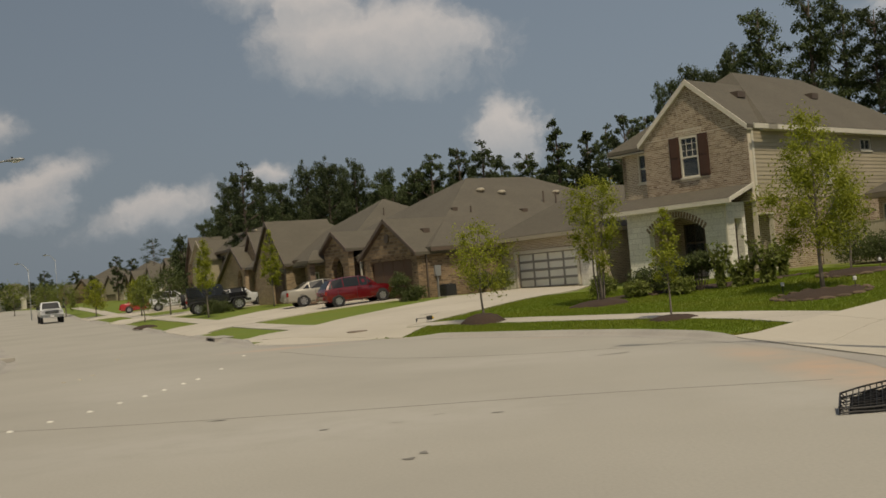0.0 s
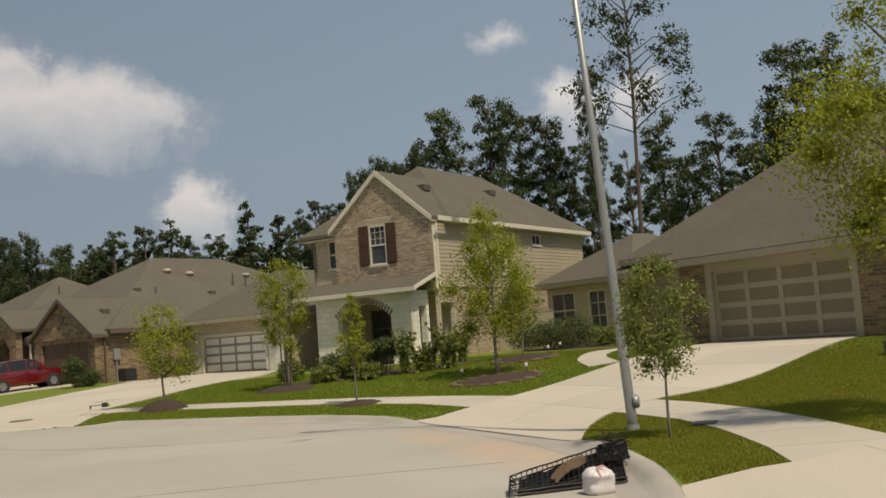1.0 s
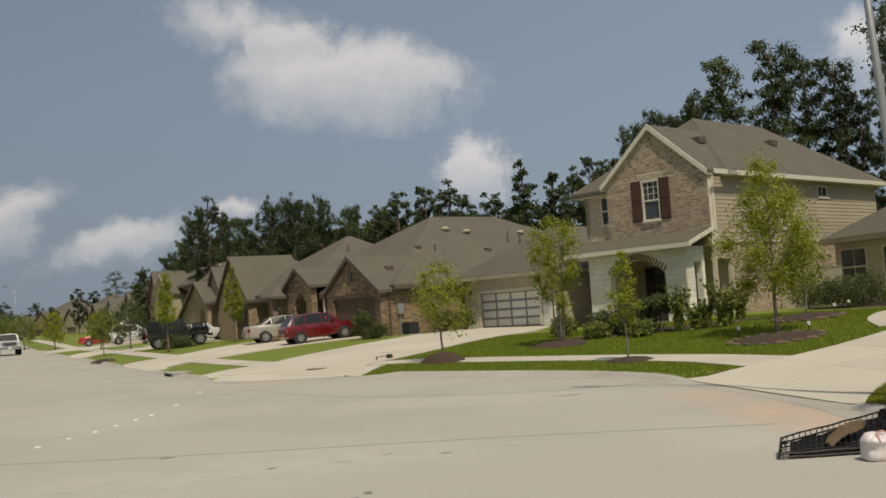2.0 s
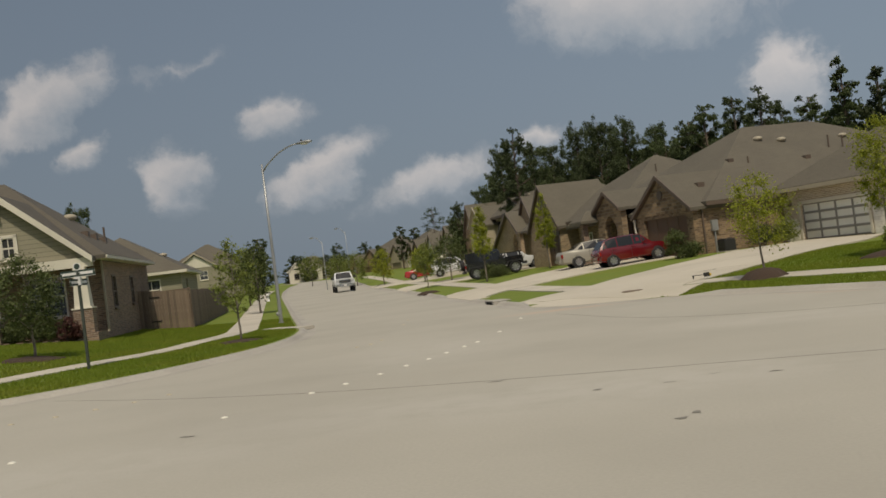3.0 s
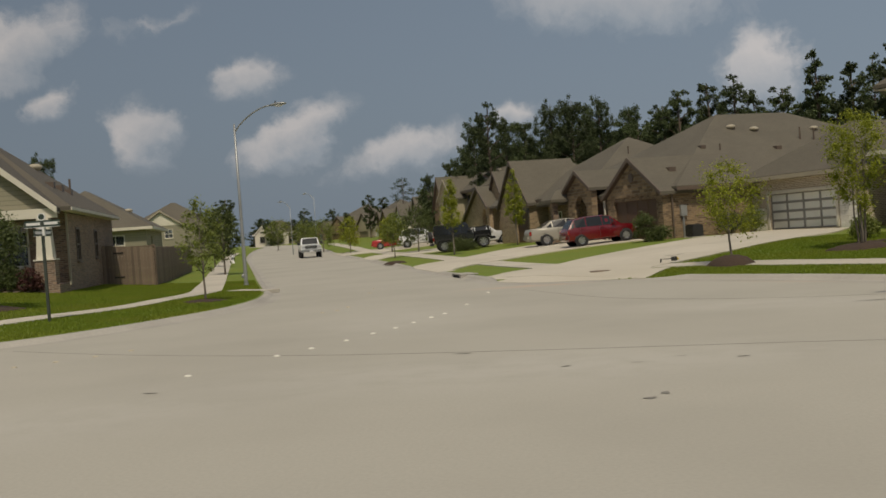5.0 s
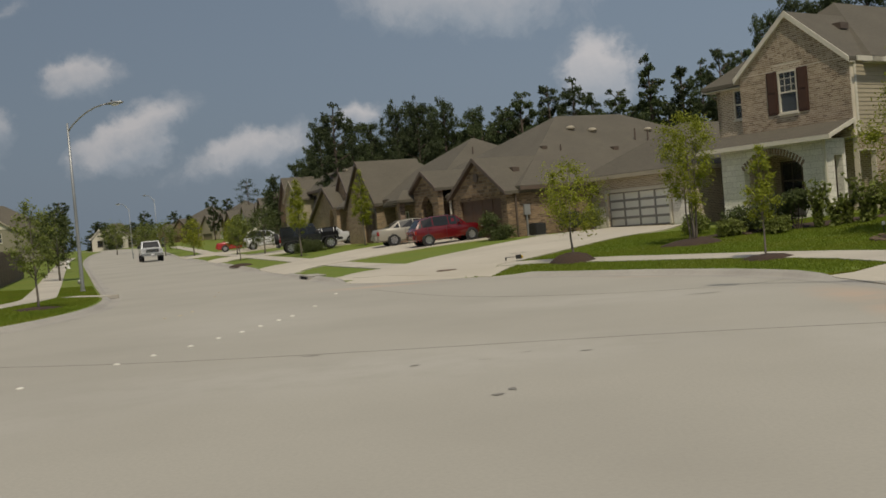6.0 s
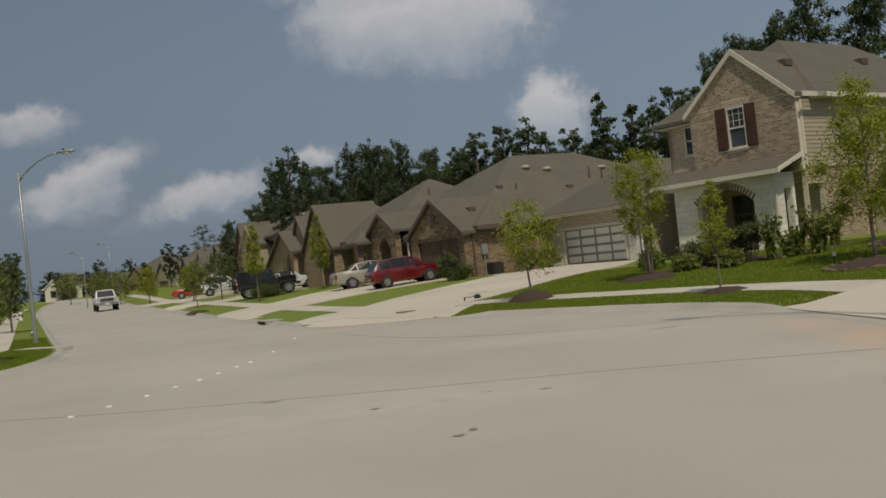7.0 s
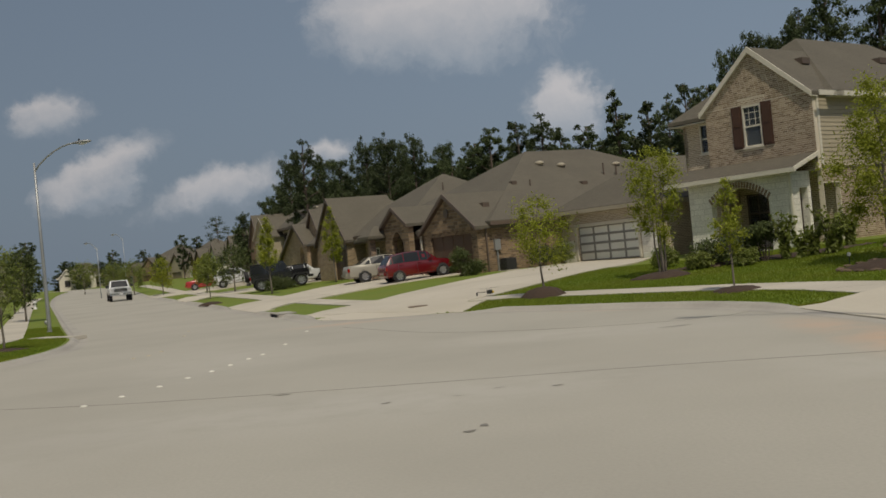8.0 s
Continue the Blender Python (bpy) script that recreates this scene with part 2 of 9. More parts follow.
def piece_brick(name, kind, socket):
    """Tumbled brick whose tone differs from piece to piece."""
    m = material(name, (0.5, 0.5, 0.5), 0.88, 0.22, 22, 0.5, 0.3, tint=(0.42, 0.42, 0.42))
    t = m.node_tree
    b = t.nodes["Principled BSDF"]
    src = b.inputs["Base Color"].links[0].from_socket
    o, r, x = t.nodes.new(kind), t.nodes.new("ShaderNodeValToRGB"), t.nodes.new("ShaderNodeMix")
    tones = ((0.0, (0.22, 0.16, 0.11)), (0.2, (0.30, 0.225, 0.155)), (0.5, (0.375, 0.29, 0.205)), (0.8, (0.44, 0.35, 0.255)), (1.0, (0.52, 0.43, 0.32)))
    while len(r.color_ramp.elements) < len(tones):
        r.color_ramp.elements.new(0.5)
    for e, (at, c) in zip(r.color_ramp.elements, tones):
        e.position, e.color = at, (*(v * 2 for v in c), 1)
    x.data_type, x.blend_type = "RGBA", "MULTIPLY"
    x.inputs["Factor"].default_value = 1.0
    t.links.new(o.outputs[socket], r.inputs["Fac"])
    t.links.new(src, x.inputs["A"])
    t.links.new(r.outputs["Color"], x.inputs["B"])
    t.links.new(x.outputs["Result"], b.inputs["Base Color"])
    return m


M = dict(
    asphalt=material("road_concrete", (0.405, 0.383, 0.328), 0.9, 0.12, 26, 0.22, 0.15, tint=(0.335, 0.315, 0.268)),
    joint=material("joint_sealant", (0.315, 0.298, 0.262), 0.9, 0.15, 6, 1),
    stain=material("oil_stain", (0.22, 0.207, 0.182), 0.85, 0.3, 8, 2),
    cover=material("rusty_iron", (0.21, 0.16, 0.115), 0.7, 0.25, 14, 2, 0.3),
    kerb=material("kerb_concrete", (0.40, 0.375, 0.33), 0.9, 0.15, 14, 0.5, 0.2, tint=(0.30, 0.28, 0.25)),
    pave=material("pavement_concrete", (0.50, 0.46, 0.385), 0.9, 0.09, 18, 0.25, 0.15, tint=(0.42, 0.385, 0.32), own=0.05),
    drive=material("driveway_concrete", (0.53, 0.485, 0.40), 0.9, 0.09, 18, 0.22, 0.15, tint=(0.45, 0.41, 0.33), own=0.05),
    lawn=material("lawn_turf", (0.135, 0.185, 0.016), 0.95, 0.22, 9, 0.35, 0.4, tint=(0.17, 0.185, 0.022)),
    blade=material("grass_blades", (0.20, 0.265, 0.022), 0.85, 0.15, 3, 0.35, island=0.12, tint=(0.25, 0.27, 0.03), through_leaf=0.45),
    blade_dry=material("dry_grass_blades", (0.27, 0.275, 0.03), 0.85, 0.15, 3, 0.35, island=0.1, tint=(0.235, 0.27, 0.026), through_leaf=0.45),
    fence_cream=material("cream_fence_paint", (0.52, 0.46, 0.35), 0.8, 0.15, 10, 1.2, 0.1),
    mulch=material("bark_mulch", (0.058, 0.037, 0.025), 0.95, 0.5, 22, 2, 0.9),
    brick=coursed("tan_brick", ((0.44, 0.35, 0.25), (0.25, 0.185, 0.125)), (0.64, 0.57, 0.455), 0.22, 0.081, 0.018, bias=-0.05, stain=0.2),
    brick_red=coursed("brown_brick", ((0.30, 0.205, 0.115), (0.115, 0.075, 0.045)), (0.25, 0.195, 0.135), 0.30, 0.10, 0.012, stain=0.4),
    brick_warm=coursed("warm_tan_brick", ((0.40, 0.295, 0.18), (0.225, 0.155, 0.095)), (0.36, 0.295, 0.205), 0.26, 0.09, 0.012, stain=0.3),
    mortar=material("pale_mortar", (0.66, 0.595, 0.48), 0.9, 0.12, 20, 0.8, 0.2),
    brick_piece=piece_brick("tan_brick_piece", "ShaderNodeObjectInfo", "Random"),
    brick_joined=piece_brick("tan_brick_course", "ShaderNodeNewGeometry", "Random Per Island"),
    brick_dark=coursed("grey_brown_brick", ((0.31, 0.205, 0.135), (0.14, 0.092, 0.065)), (0.30, 0.25, 0.20), 0.215, 0.075, 0.011),
    rubble=coursed("field_stone", ((0.33, 0.235, 0.135), (0.12, 0.08, 0.048)), (0.23, 0.185, 0.13), 0.42, 0.17, 0.02, offset=0.37),
    limestone=coursed("white_limestone", ((0.82, 0.79, 0.72), (0.72, 0.69, 0.62)), (0.60, 0.57, 0.50), 0.55, 0.24, 0.014, offset=0.42),
    shingle=coursed("roof_shingle", ((0.121, 0.108, 0.081), (0.111, 0.098, 0.074)), (0.09, 0.08, 0.062), 0.33, 0.14, 0.006, slope=1.7, bump=0.4, stain=0.16),
    shingle_dark=coursed("dark_roof_shingle", ((0.106, 0.093, 0.072), (0.098, 0.086, 0.067)), (0.08, 0.07, 0.055), 0.33, 0.14, 0.006, slope=1.7, bump=0.4, stain=0.16),
    siding=material("tan_siding", (0.40, 0.345, 0.245), 0.7, 0.08, 5, 0.4, own=0.04),
    siding_green=coursed("olive_siding", ((0.285, 0.265, 0.19), (0.27, 0.25, 0.18)), (0.19, 0.175, 0.125), 30.0, 0.18, 0.012, bump=0.7, stain=0.1),
    trim=material("cream_trim", (0.66, 0.62, 0.52), 0.6, 0.06, 6, 0.5, tint=(0.55, 0.51, 0.42)),
    trim_tan=material("tan_trim", (0.39, 0.345, 0.26), 0.6, 0.06, 6, 0.5),
    gutter=material("gutter_paint", (0.60, 0.57, 0.50), 0.45, 0.05, 6, 0.5),
    gutter_brown=material("brown_gutter", (0.12, 0.09, 0.07), 0.5, 0.1, 6, 0.5),
    panel=material("garage_panel", (0.78, 0.78, 0.72), 0.55, 0.05, 4, 0.5),
    panel_tan=material("tan_garage_panel", (0.235, 0.195, 0.125), 0.55, 0.07, 4, 0.5),
    panel_brown=material("brown_garage_panel", (0.125, 0.075, 0.045), 0.55, 0.12, 4, 0.5),
    rail_grey=material("grey_rail", (0.27, 0.26, 0.24), 0.6, 0.06, 6, 0.5),
    shutter=material("stained_shutter", (0.072, 0.034, 0.021), 0.6, 0.3, 12, 1.5),
    door=material("stained_door", (0.11, 0.055, 0.032), 0.5, 0.3, 9, 1.5),
    pane=glass("window_glass", (0.30, 0.33, 0.35)),
    blind=material("window_blind", (0.62, 0.62, 0.58), 0.6, 0.05, 6, 1),
    room=material("plaster_inside", (0.30, 0.28, 0.25), 0.9, 0.05, 3, 1),
    fence=material("weathered_cedar", (0.185, 0.138, 0.10), 0.85, 0.35, 10, 0.9, 0.4, own=0.28, tint=(0.095, 0.07, 0.052)),
    bark=material("bark", (0.115, 0.088, 0.068), 0.9, 0.4, 16, 2, 0.8),
    bark_pale=material("pale_bark", (0.20, 0.17, 0.14), 0.9, 0.3, 14, 2, 0.6),
    leaf_lime=material("lime_leaf", (0.30, 0.33, 0.032), 0.65, 0.25, 2, 0.6, island=0.35, through_leaf=0.45),
    leaf_mid=material("mid_leaf", (0.20, 0.235, 0.05), 0.65, 0.25, 2, 0.6, island=0.35, through_leaf=0.4),
    leaf_dark=material("dark_leaf", (0.095, 0.12, 0.034), 0.65, 0.3, 2, 0.6, island=0.4, through_leaf=0.35),
    needle=material("pine_needles", (0.066, 0.090, 0.030), 0.7, 0.3, 1.5, 0.3, island=0.4, own=0.22, through_leaf=0.25),
    leaf_red=material("purple_leaf", (0.09, 0.035, 0.028), 0.7, 0.3, 2, 0.6, island=0.4, through_leaf=0.3),
    galv=material("galvanised_steel", (0.36, 0.37, 0.37), 0.45, 0.08, 12, 1.0, metal=0.5),
    sign_post=material("sign_post_paint", (0.05, 0.06, 0.05), 0.5, 0.2, 9, 1.0),
    sign_green=material("sign_face", (0.035, 0.055, 0.045), 0.45, 0.1, 9, 1.0),
    white=material("white_plastic", (0.72, 0.71, 0.70), 0.5, 0.05, 6, 1),
    marker=material("ceramic_marker", (0.78, 0.75, 0.66), 0.4, 0.06, 9, 2),
    marker_yellow=material("yellow_marker", (0.50, 0.435, 0.32), 0.5, 0.06, 9, 2),
    iron=material("cast_iron", (0.085, 0.078, 0.07), 0.6, 0.3, 20, 2, 0.4, metal=0.3),
    steel_black=material("black_wire", (0.018, 0.017, 0.017), 0.45, 0.3, 20, 2, metal=0.4),
    # black cloth; also the black put in for shade in the drain slot
    fabric_shade_black=material("black_cloth_and_shade", (0.012, 0.012, 0.013), 0.9, 0.3, 30, 2),
    card=material("cardboard", (0.24, 0.17, 0.105), 0.9, 0.15, 8, 1.5),
    bag=material("white_plastic_bag", (0.70, 0.66, 0.66), 0.35, 0.08, 5, 2.5, tint=(0.66, 0.58, 0.57)),
    bag_red=material("red_print", (0.62, 0.33, 0.29), 0.4, 0.1, 5, 2),
    stone_edge=material("edging_stone", (0.125, 0.088, 0.058), 0.9, 0.3, 8, 2, 0.5, own=0.25),
    rubber=material("tyre_rubber", (0.022, 0.022, 0.023), 0.8, 0.2, 20, 2),
    rim=material("alloy_rim", (0.52, 0.52, 0.53), 0.3, 0.08, 12, 2, metal=0.8),
    car_red=material("red_car_paint", (0.135, 0.006, 0.010), 0.25, 0.05, 5, 0.6, coat=0.8),
    car_bright=material("bright_red_car_paint", (0.36, 0.022, 0.018), 0.25, 0.05, 5, 0.6, coat=0.8),
    car_silver=material("champagne_car_paint", (0.335, 0.315, 0.265), 0.42, 0.05, 5, 0.6, metal=0.15, coat=0.25),
    car_black=material("black_car_paint", (0.012, 0.012, 0.014), 0.25, 0.05, 5, 0.6, coat=0.8),
    car_white=material("white_car_paint", (0.68, 0.69, 0.70), 0.28, 0.04, 5, 0.6, coat=0.8),
    car_glass=glass("car_glass", (0.02, 0.022, 0.024), 0.14, 0.05),
    plastic=material("black_plastic", (0.025, 0.025, 0.026), 0.55, 0.2, 20, 2),
    lamp_red=material("tail_lamp", (0.30, 0.015, 0.012), 0.2, 0.1, 10, 2, coat=0.5),
    lamp_clear=material("head_lamp", (0.62, 0.63, 0.64), 0.15, 0.1, 10, 2, metal=0.3, coat=0.6),
    chrome=material("chrome", (0.6, 0.6, 0.61), 0.15, 0.05, 10, 2, metal=1.0),
    heli_yellow=material("yellow_canopy", (0.62, 0.42, 0.03), 0.3, 0.1, 10, 4),
)
dust_over(M["asphalt"], (0.52, 0.38, 0.275), [(5.05, 13.3, 0.95, 3.2, -4, 1.0), (4.9, 16.4, 0.8, 2.4, 3, 0.6), (-4.0, 29.4, 3.2, 0.8, 10, 0.8), (2.6, 24.6, 2.6, 0.6, -45, 0.5)])
dust_over(M["asphalt"], (0.47, 0.45, 0.40), [(-2, 12, 6, 2.2, 10, 0.6), (4.0, 11.5, 1.6, 3, 0, 0.5), (-7, 9, 4, 2, 30, 0.5), (1.5, 19, 4, 1.6, -10, 0.5), (-6, 20, 2.5, 5, 10, 0.4)])
# ---- plan of the ground ----
U = (-0.4003, 0.9164)     # the street runs this way
W = (-0.810, -0.586)      # the second street runs this way


def smooth_line(pts, step=1.0):
    """A Catmull-Rom line through plan points, evenly sampled."""
    p = [np.array(q, float) for q in pts]
    p = [2 * p[0] - p[1], *p, 2 * p[-1] - p[-2]]
    out = []
    for a, b, c, d in zip(p, p[1:], p[2:], p[3:]):
        n = max(1, int(np.hypot(*(c - b)) / step))
        for k in range(n):
            t = k / n
            out.append(0.5 * (2 * b + (c - a) * t + (2 * a - 5 * b + 4 * c - d) * t * t + (3 * b - a - 3 * c + d) * t ** 3))
    out.append(p[-2])
    return np.array(out)


def far_street(start, side, way):
    """The far part of a street edge: nearly straight, then a bend to the left."""
    pts, h, q = [], math.atan2(way[1], way[0]), np.array(start, float)
    for k in range(34):
        pts.append(tuple(q))
        if k > 17:
            h += 0.08 * (1 + 0.05 * side)
        elif k > 8 and side < 0:
            h -= 0.010
        q = q + 8.0 * np.array((math.cos(h), math.sin(h)))
    return pts


RIGHT = far_street((-7.0, 33.8), 1, U)[::-1] + [(-6.2, 31.6), (-4.9, 30.1), (-3.0, 29.5), (-1.2, 28.95), (0.26, 27.3), (1.6, 25.9), (2.85, 24.45), (3.95, 22.9), (4.8, 20.97), (5.3, 19.4),
    (5.65, 17.7), (5.88, 15.6), (5.9, 13.9), (5.75, 12.4), (5.3, 10.6), (4.7, 8.9), (3.8, 7.1), (2.7, 5.2), (1.5, 3.2), (0.6, 1.2), (-0.2, -0.8),
    (-2.0, -3.5), (-5.0, -6.5)] + [(-5 + W[0] * s, -6.5 + W[1] * s) for s in (10, 40, 90, 150)]
LEFT = [(-17.4 + W[0] * s, 14.8 + W[1] * s) for s in (150, 90, 40, 20, 8)] + [(-17.4, 14.8), (-15.4, 16.05), (-14.03, 17.45), (-13.2, 18.85),
    (-12.7, 20.6), (-12.3, 23.2), (-12.25, 25.8), (-12.75, 28.6), (-13.7, 31.5)] + far_street((-14.85, 34.2), -1, (-0.424, 0.9057))
RIGHT, LEFT = smooth_line(RIGHT), smooth_line(LEFT)


def thin_out(line):
    """Fewer points far from the bulb."""
    far = (np.hypot(line[:, 0] + 6, line[:, 1] - 18) > 30).astype(int)
    return np.array([p for i, p in enumerate(line) if i in (0, len(line) - 1) or i % (5 if far[i] else 2) == 0])


OUTLINE = np.concatenate([thin_out(LEFT), thin_out(RIGHT)])


def road_distance(x, y):
    """Metres outside the road's edge (negative on the road), for arrays of plan points."""
    x, y = np.atleast_1d(np.asarray(x, float)), np.atleast_1d(np.asarray(y, float))
    a, b = OUTLINE, np.roll(OUTLINE, -1, 0)
    best, inside = np.full(x.shape, 1e9), np.zeros(x.shape, bool)
    for p, q in zip(a, b):
        v = q - p
        k = np.clip(((x - p[0]) * v[0] + (y - p[1]) * v[1]) / max(1e-9, v @ v), 0, 1)
        best = np.minimum(best, np.hypot(x - p[0] - k * v[0], y - p[1] - k * v[1]))
        if p[1] != q[1]:
            inside ^= ((p[1] > y) != (q[1] > y)) & (x < (q[0] - p[0]) * (y - p[1]) / (q[1] - p[1]) + p[0])
    return np.where(inside, -best, best)


def ease(a, b, v):
    t = np.clip((v - a) / (b - a), 0, 1)
    return t * t * (3 - 2 * t)


def road_z(x, y):
    """The road climbs a little along the street."""
    y = np.asarray(y, float)
    return 0.0075 * np.clip(y - 40, 0, 110) * ease(40, 60, y) + 0.012 * np.clip(y - 95, 0, 100) * ease(95, 115, y)


# openings in the kerb where drives meet the street: plan point and half width
DROPS = [((-4.1, 30.2), 3.6), ((-12.6, 46.8), 4.4), ((-23.5, 71.9), 4.2), ((-33.7, 95.0), 5.6), ((5.7, 16.7), 3.2), ((3.8, 7.1), 2.2)]


def lawn_z(x, y, d=None):
    """The height of the lots, which rise from the kerb to the houses."""
    x, y = np.asarray(x, float), np.asarray(y, float)
    d = road_distance(x, y).reshape(x.shape) if d is None else d
    rise = 0.42 + 0.22 * ease(8, 14, x) + 0.30 * ease(-12, -18, x) * ease(70, 50, y)
    low = 0.0
    for (cx, cy), w in DROPS:
        low = np.maximum(low, ease(w + 0.9, w - 0.4, np.hypot(x - cx, y - cy)) * ease(2.2, 0.3, d))
    return road_z(x, y) + 0.105 - 0.08 * low + 0.06 * np.clip((d - 0.4) / 2.5, 0, 1) + rise * ease(2.5, 13, d)


def spot(x, y, lift=0.0):
    """A place on the lots."""
    return (x, y, float(lawn_z(np.array([x]), np.array([y]))[0]) + lift)

# ---- builders ----


APART = {"soldier_brick", "arch_brick", "wall", "brick_pier", "stone_base", "entry_wall"}


def islands(bm):
    left, out = set(bm.verts), []
    while left:
        todo, seen = [left.pop()], []
        while todo:
            v = todo.pop()
            seen.append(v)
            for e in v.link_edges:
                o = e.other_vert(v)
                if o in left:
                    left.remove(o)
                    todo.append(o)
        out.append(seen)
    return out


def part(name, bm, mat, parent=None, label="", smooth=False):
    """Links a bmesh as one mesh object under a thing or a part; separate pieces of walls become objects of their own."""
    if name in APART:
        groups = islands(bm)
        for g in groups[1:]:
            piece = bmesh.new()
            at = {v: piece.verts.new(v.co) for v in g}
            for f in {f for v in g for f in v.link_faces}:
                piece.faces.new([at[v] for v in f.verts])
            bmesh.ops.delete(bm, geom=g, context="VERTS")
            part(name, piece, mat, parent, label, smooth)
    me = bpy.data.meshes.new(name)
    bm.to_mesh(me)
    bm.free()
    me.materials.append(mat)
    if smooth:
        me.polygons.foreach_set("use_smooth", [True] * len(me.polygons))
    ob = new(name, me)
    ob.parent = parent
    if label:
        tagged(ob, label)
    return ob


def from_arrays(name, verts, faces, mat, parent=None, smooth=False):
    me = bpy.data.meshes.new(name)
    me.from_pydata([tuple(v) for v in verts], [], faces)
    me.materials.append(mat)
    if smooth:
        me.polygons.foreach_set("use_smooth", [True] * len(me.polygons))
    ob = new(name, me)
    ob.parent = parent
    return ob


def holder(name, m, label, category, group="", kind=""):
    ob = new(name)
    ob.empty_display_size = 0.3
    ob.matrix_world = m
    return tagged(ob, label, category, group, kind)


def box(bm, x0, x1, y0, y1, z0, z1, m=None):
    v = [bm.verts.new(p) for p in ((x0, y0, z0), (x1, y0, z0), (x1, y1, z0), (x0, y1, z0), (x0, y0, z1), (x1, y0, z1), (x1, y1, z1), (x0, y1, z1))]
    for f in ((3, 2, 1, 0), (4, 5, 6, 7), (0, 1, 5, 4), (1, 2, 6, 5), (2, 3, 7, 6), (3, 0, 4, 7)):
        bm.faces.new([v[i] for i in f])
    if m is not None:
        bmesh.ops.transform(bm, matrix=m, verts=v)
    return v


def slab(bm, pts, drop):
    """A flat polygon with a thickness downwards."""
    top = [bm.verts.new(p) for p in pts]
    low = [bm.verts.new((p[0], p[1], p[2] - drop)) for p in pts]
    bm.faces.new(top)
    bm.faces.new(low[::-1])
    for i in range(len(pts)):
        j = (i + 1) % len(pts)
        bm.faces.new((top[j], top[i], low[i], low[j]))


def prism(bm, pts, axis, pos, thick):
    """A polygon of (along, z) in a wall's plane, with the wall's thickness. axis "x": the wall runs along x and stands at y = pos."""
    def place(a, z, d):
        return (a, pos + d, z) if axis == "x" else (pos + d, a, z)
    f = [bm.verts.new(place(a, z, 0)) for a, z in pts]
    b = [bm.verts.new(place(a, z, thick)) for a, z in pts]
    bm.faces.new(f)
    bm.faces.new(b[::-1])
    for i in range(len(pts)):
        j = (i + 1) % len(pts)
        bm.faces.new((f[j], f[i], b[i], b[j]))
    bmesh.ops.recalc_face_normals(bm, faces=bm.faces[:])


def wall(bm, axis, a0, a1, pos, thick, z0, z1, holes=()):
    """A wall with rectangular openings (a0, a1, z0, z1) that go through it."""
    aa = sorted({a0, a1, *[h[0] for h in holes], *[h[1] for h in holes]})
    zz = sorted({z0, z1, *[h[2] for h in holes], *[h[3] for h in holes]})
    keep = {}
    for i in range(len(aa) - 1):
        for j in range(len(zz) - 1):
            ca, cz = (aa[i] + aa[i + 1]) / 2, (zz[j] + zz[j + 1]) / 2
            keep[i, j] = not any(h[0] < ca < h[1] and h[2] < cz < h[3] for h in holes)
    pool = {}

    def vert(a, z, d):
        if (a, z, d) not in pool:
            pool[a, z, d] = bm.verts.new((a, pos + d, z) if axis == "x" else (pos + d, a, z))
        return pool[a, z, d]

    faces = []
    for (i, j), k in keep.items():
        if not k:
            continue
        l, r, b, t = aa[i], aa[i + 1], zz[j], zz[j + 1]
        for d in (0, thick):
            faces.append(bm.faces.new([vert(l, b, d), vert(r, b, d), vert(r, t, d), vert(l, t, d)]))
        for (di, dj), e in (((-1, 0), ((l, b), (l, t))), ((1, 0), ((r, b), (r, t))), ((0, -1), ((l, b), (r, b))), ((0, 1), ((l, t), (r, t)))):
            if not keep.get((i + di, j + dj), False):
                (p, q), (s, u) = e
                faces.append(bm.faces.new([vert(p, q, 0), vert(s, u, 0), vert(s, u, thick), vert(p, q, thick)]))
    bmesh.ops.recalc_face_normals(bm, faces=faces)


def tube(bm, pts, radii, sides=8):
    """A round tube through points."""
    rings, prev = [], None
    for i, p in enumerate(pts):
        p = Vector(p)
        d = (Vector(pts[min(i + 1, len(pts) - 1)]) - Vector(pts[max(i - 1, 0)])).normalized()
        a = (prev - prev.dot(d) * d).normalized() if prev else d.orthogonal().normalized()
        prev = a
        b = d.cross(a)
        rings.append([bm.verts.new(p + radii[i] * (math.cos(2 * math.pi * k / sides) * a + math.sin(2 * math.pi * k / sides) * b)) for k in range(sides)])
    for r, s in zip(rings, rings[1:]):
        for k in range(sides):
            bm.faces.new((r[k], r[(k + 1) % sides], s[(k + 1) % sides], s[k]))
    bm.faces.new(rings[0][::-1])
    bm.faces.new(rings[-1])


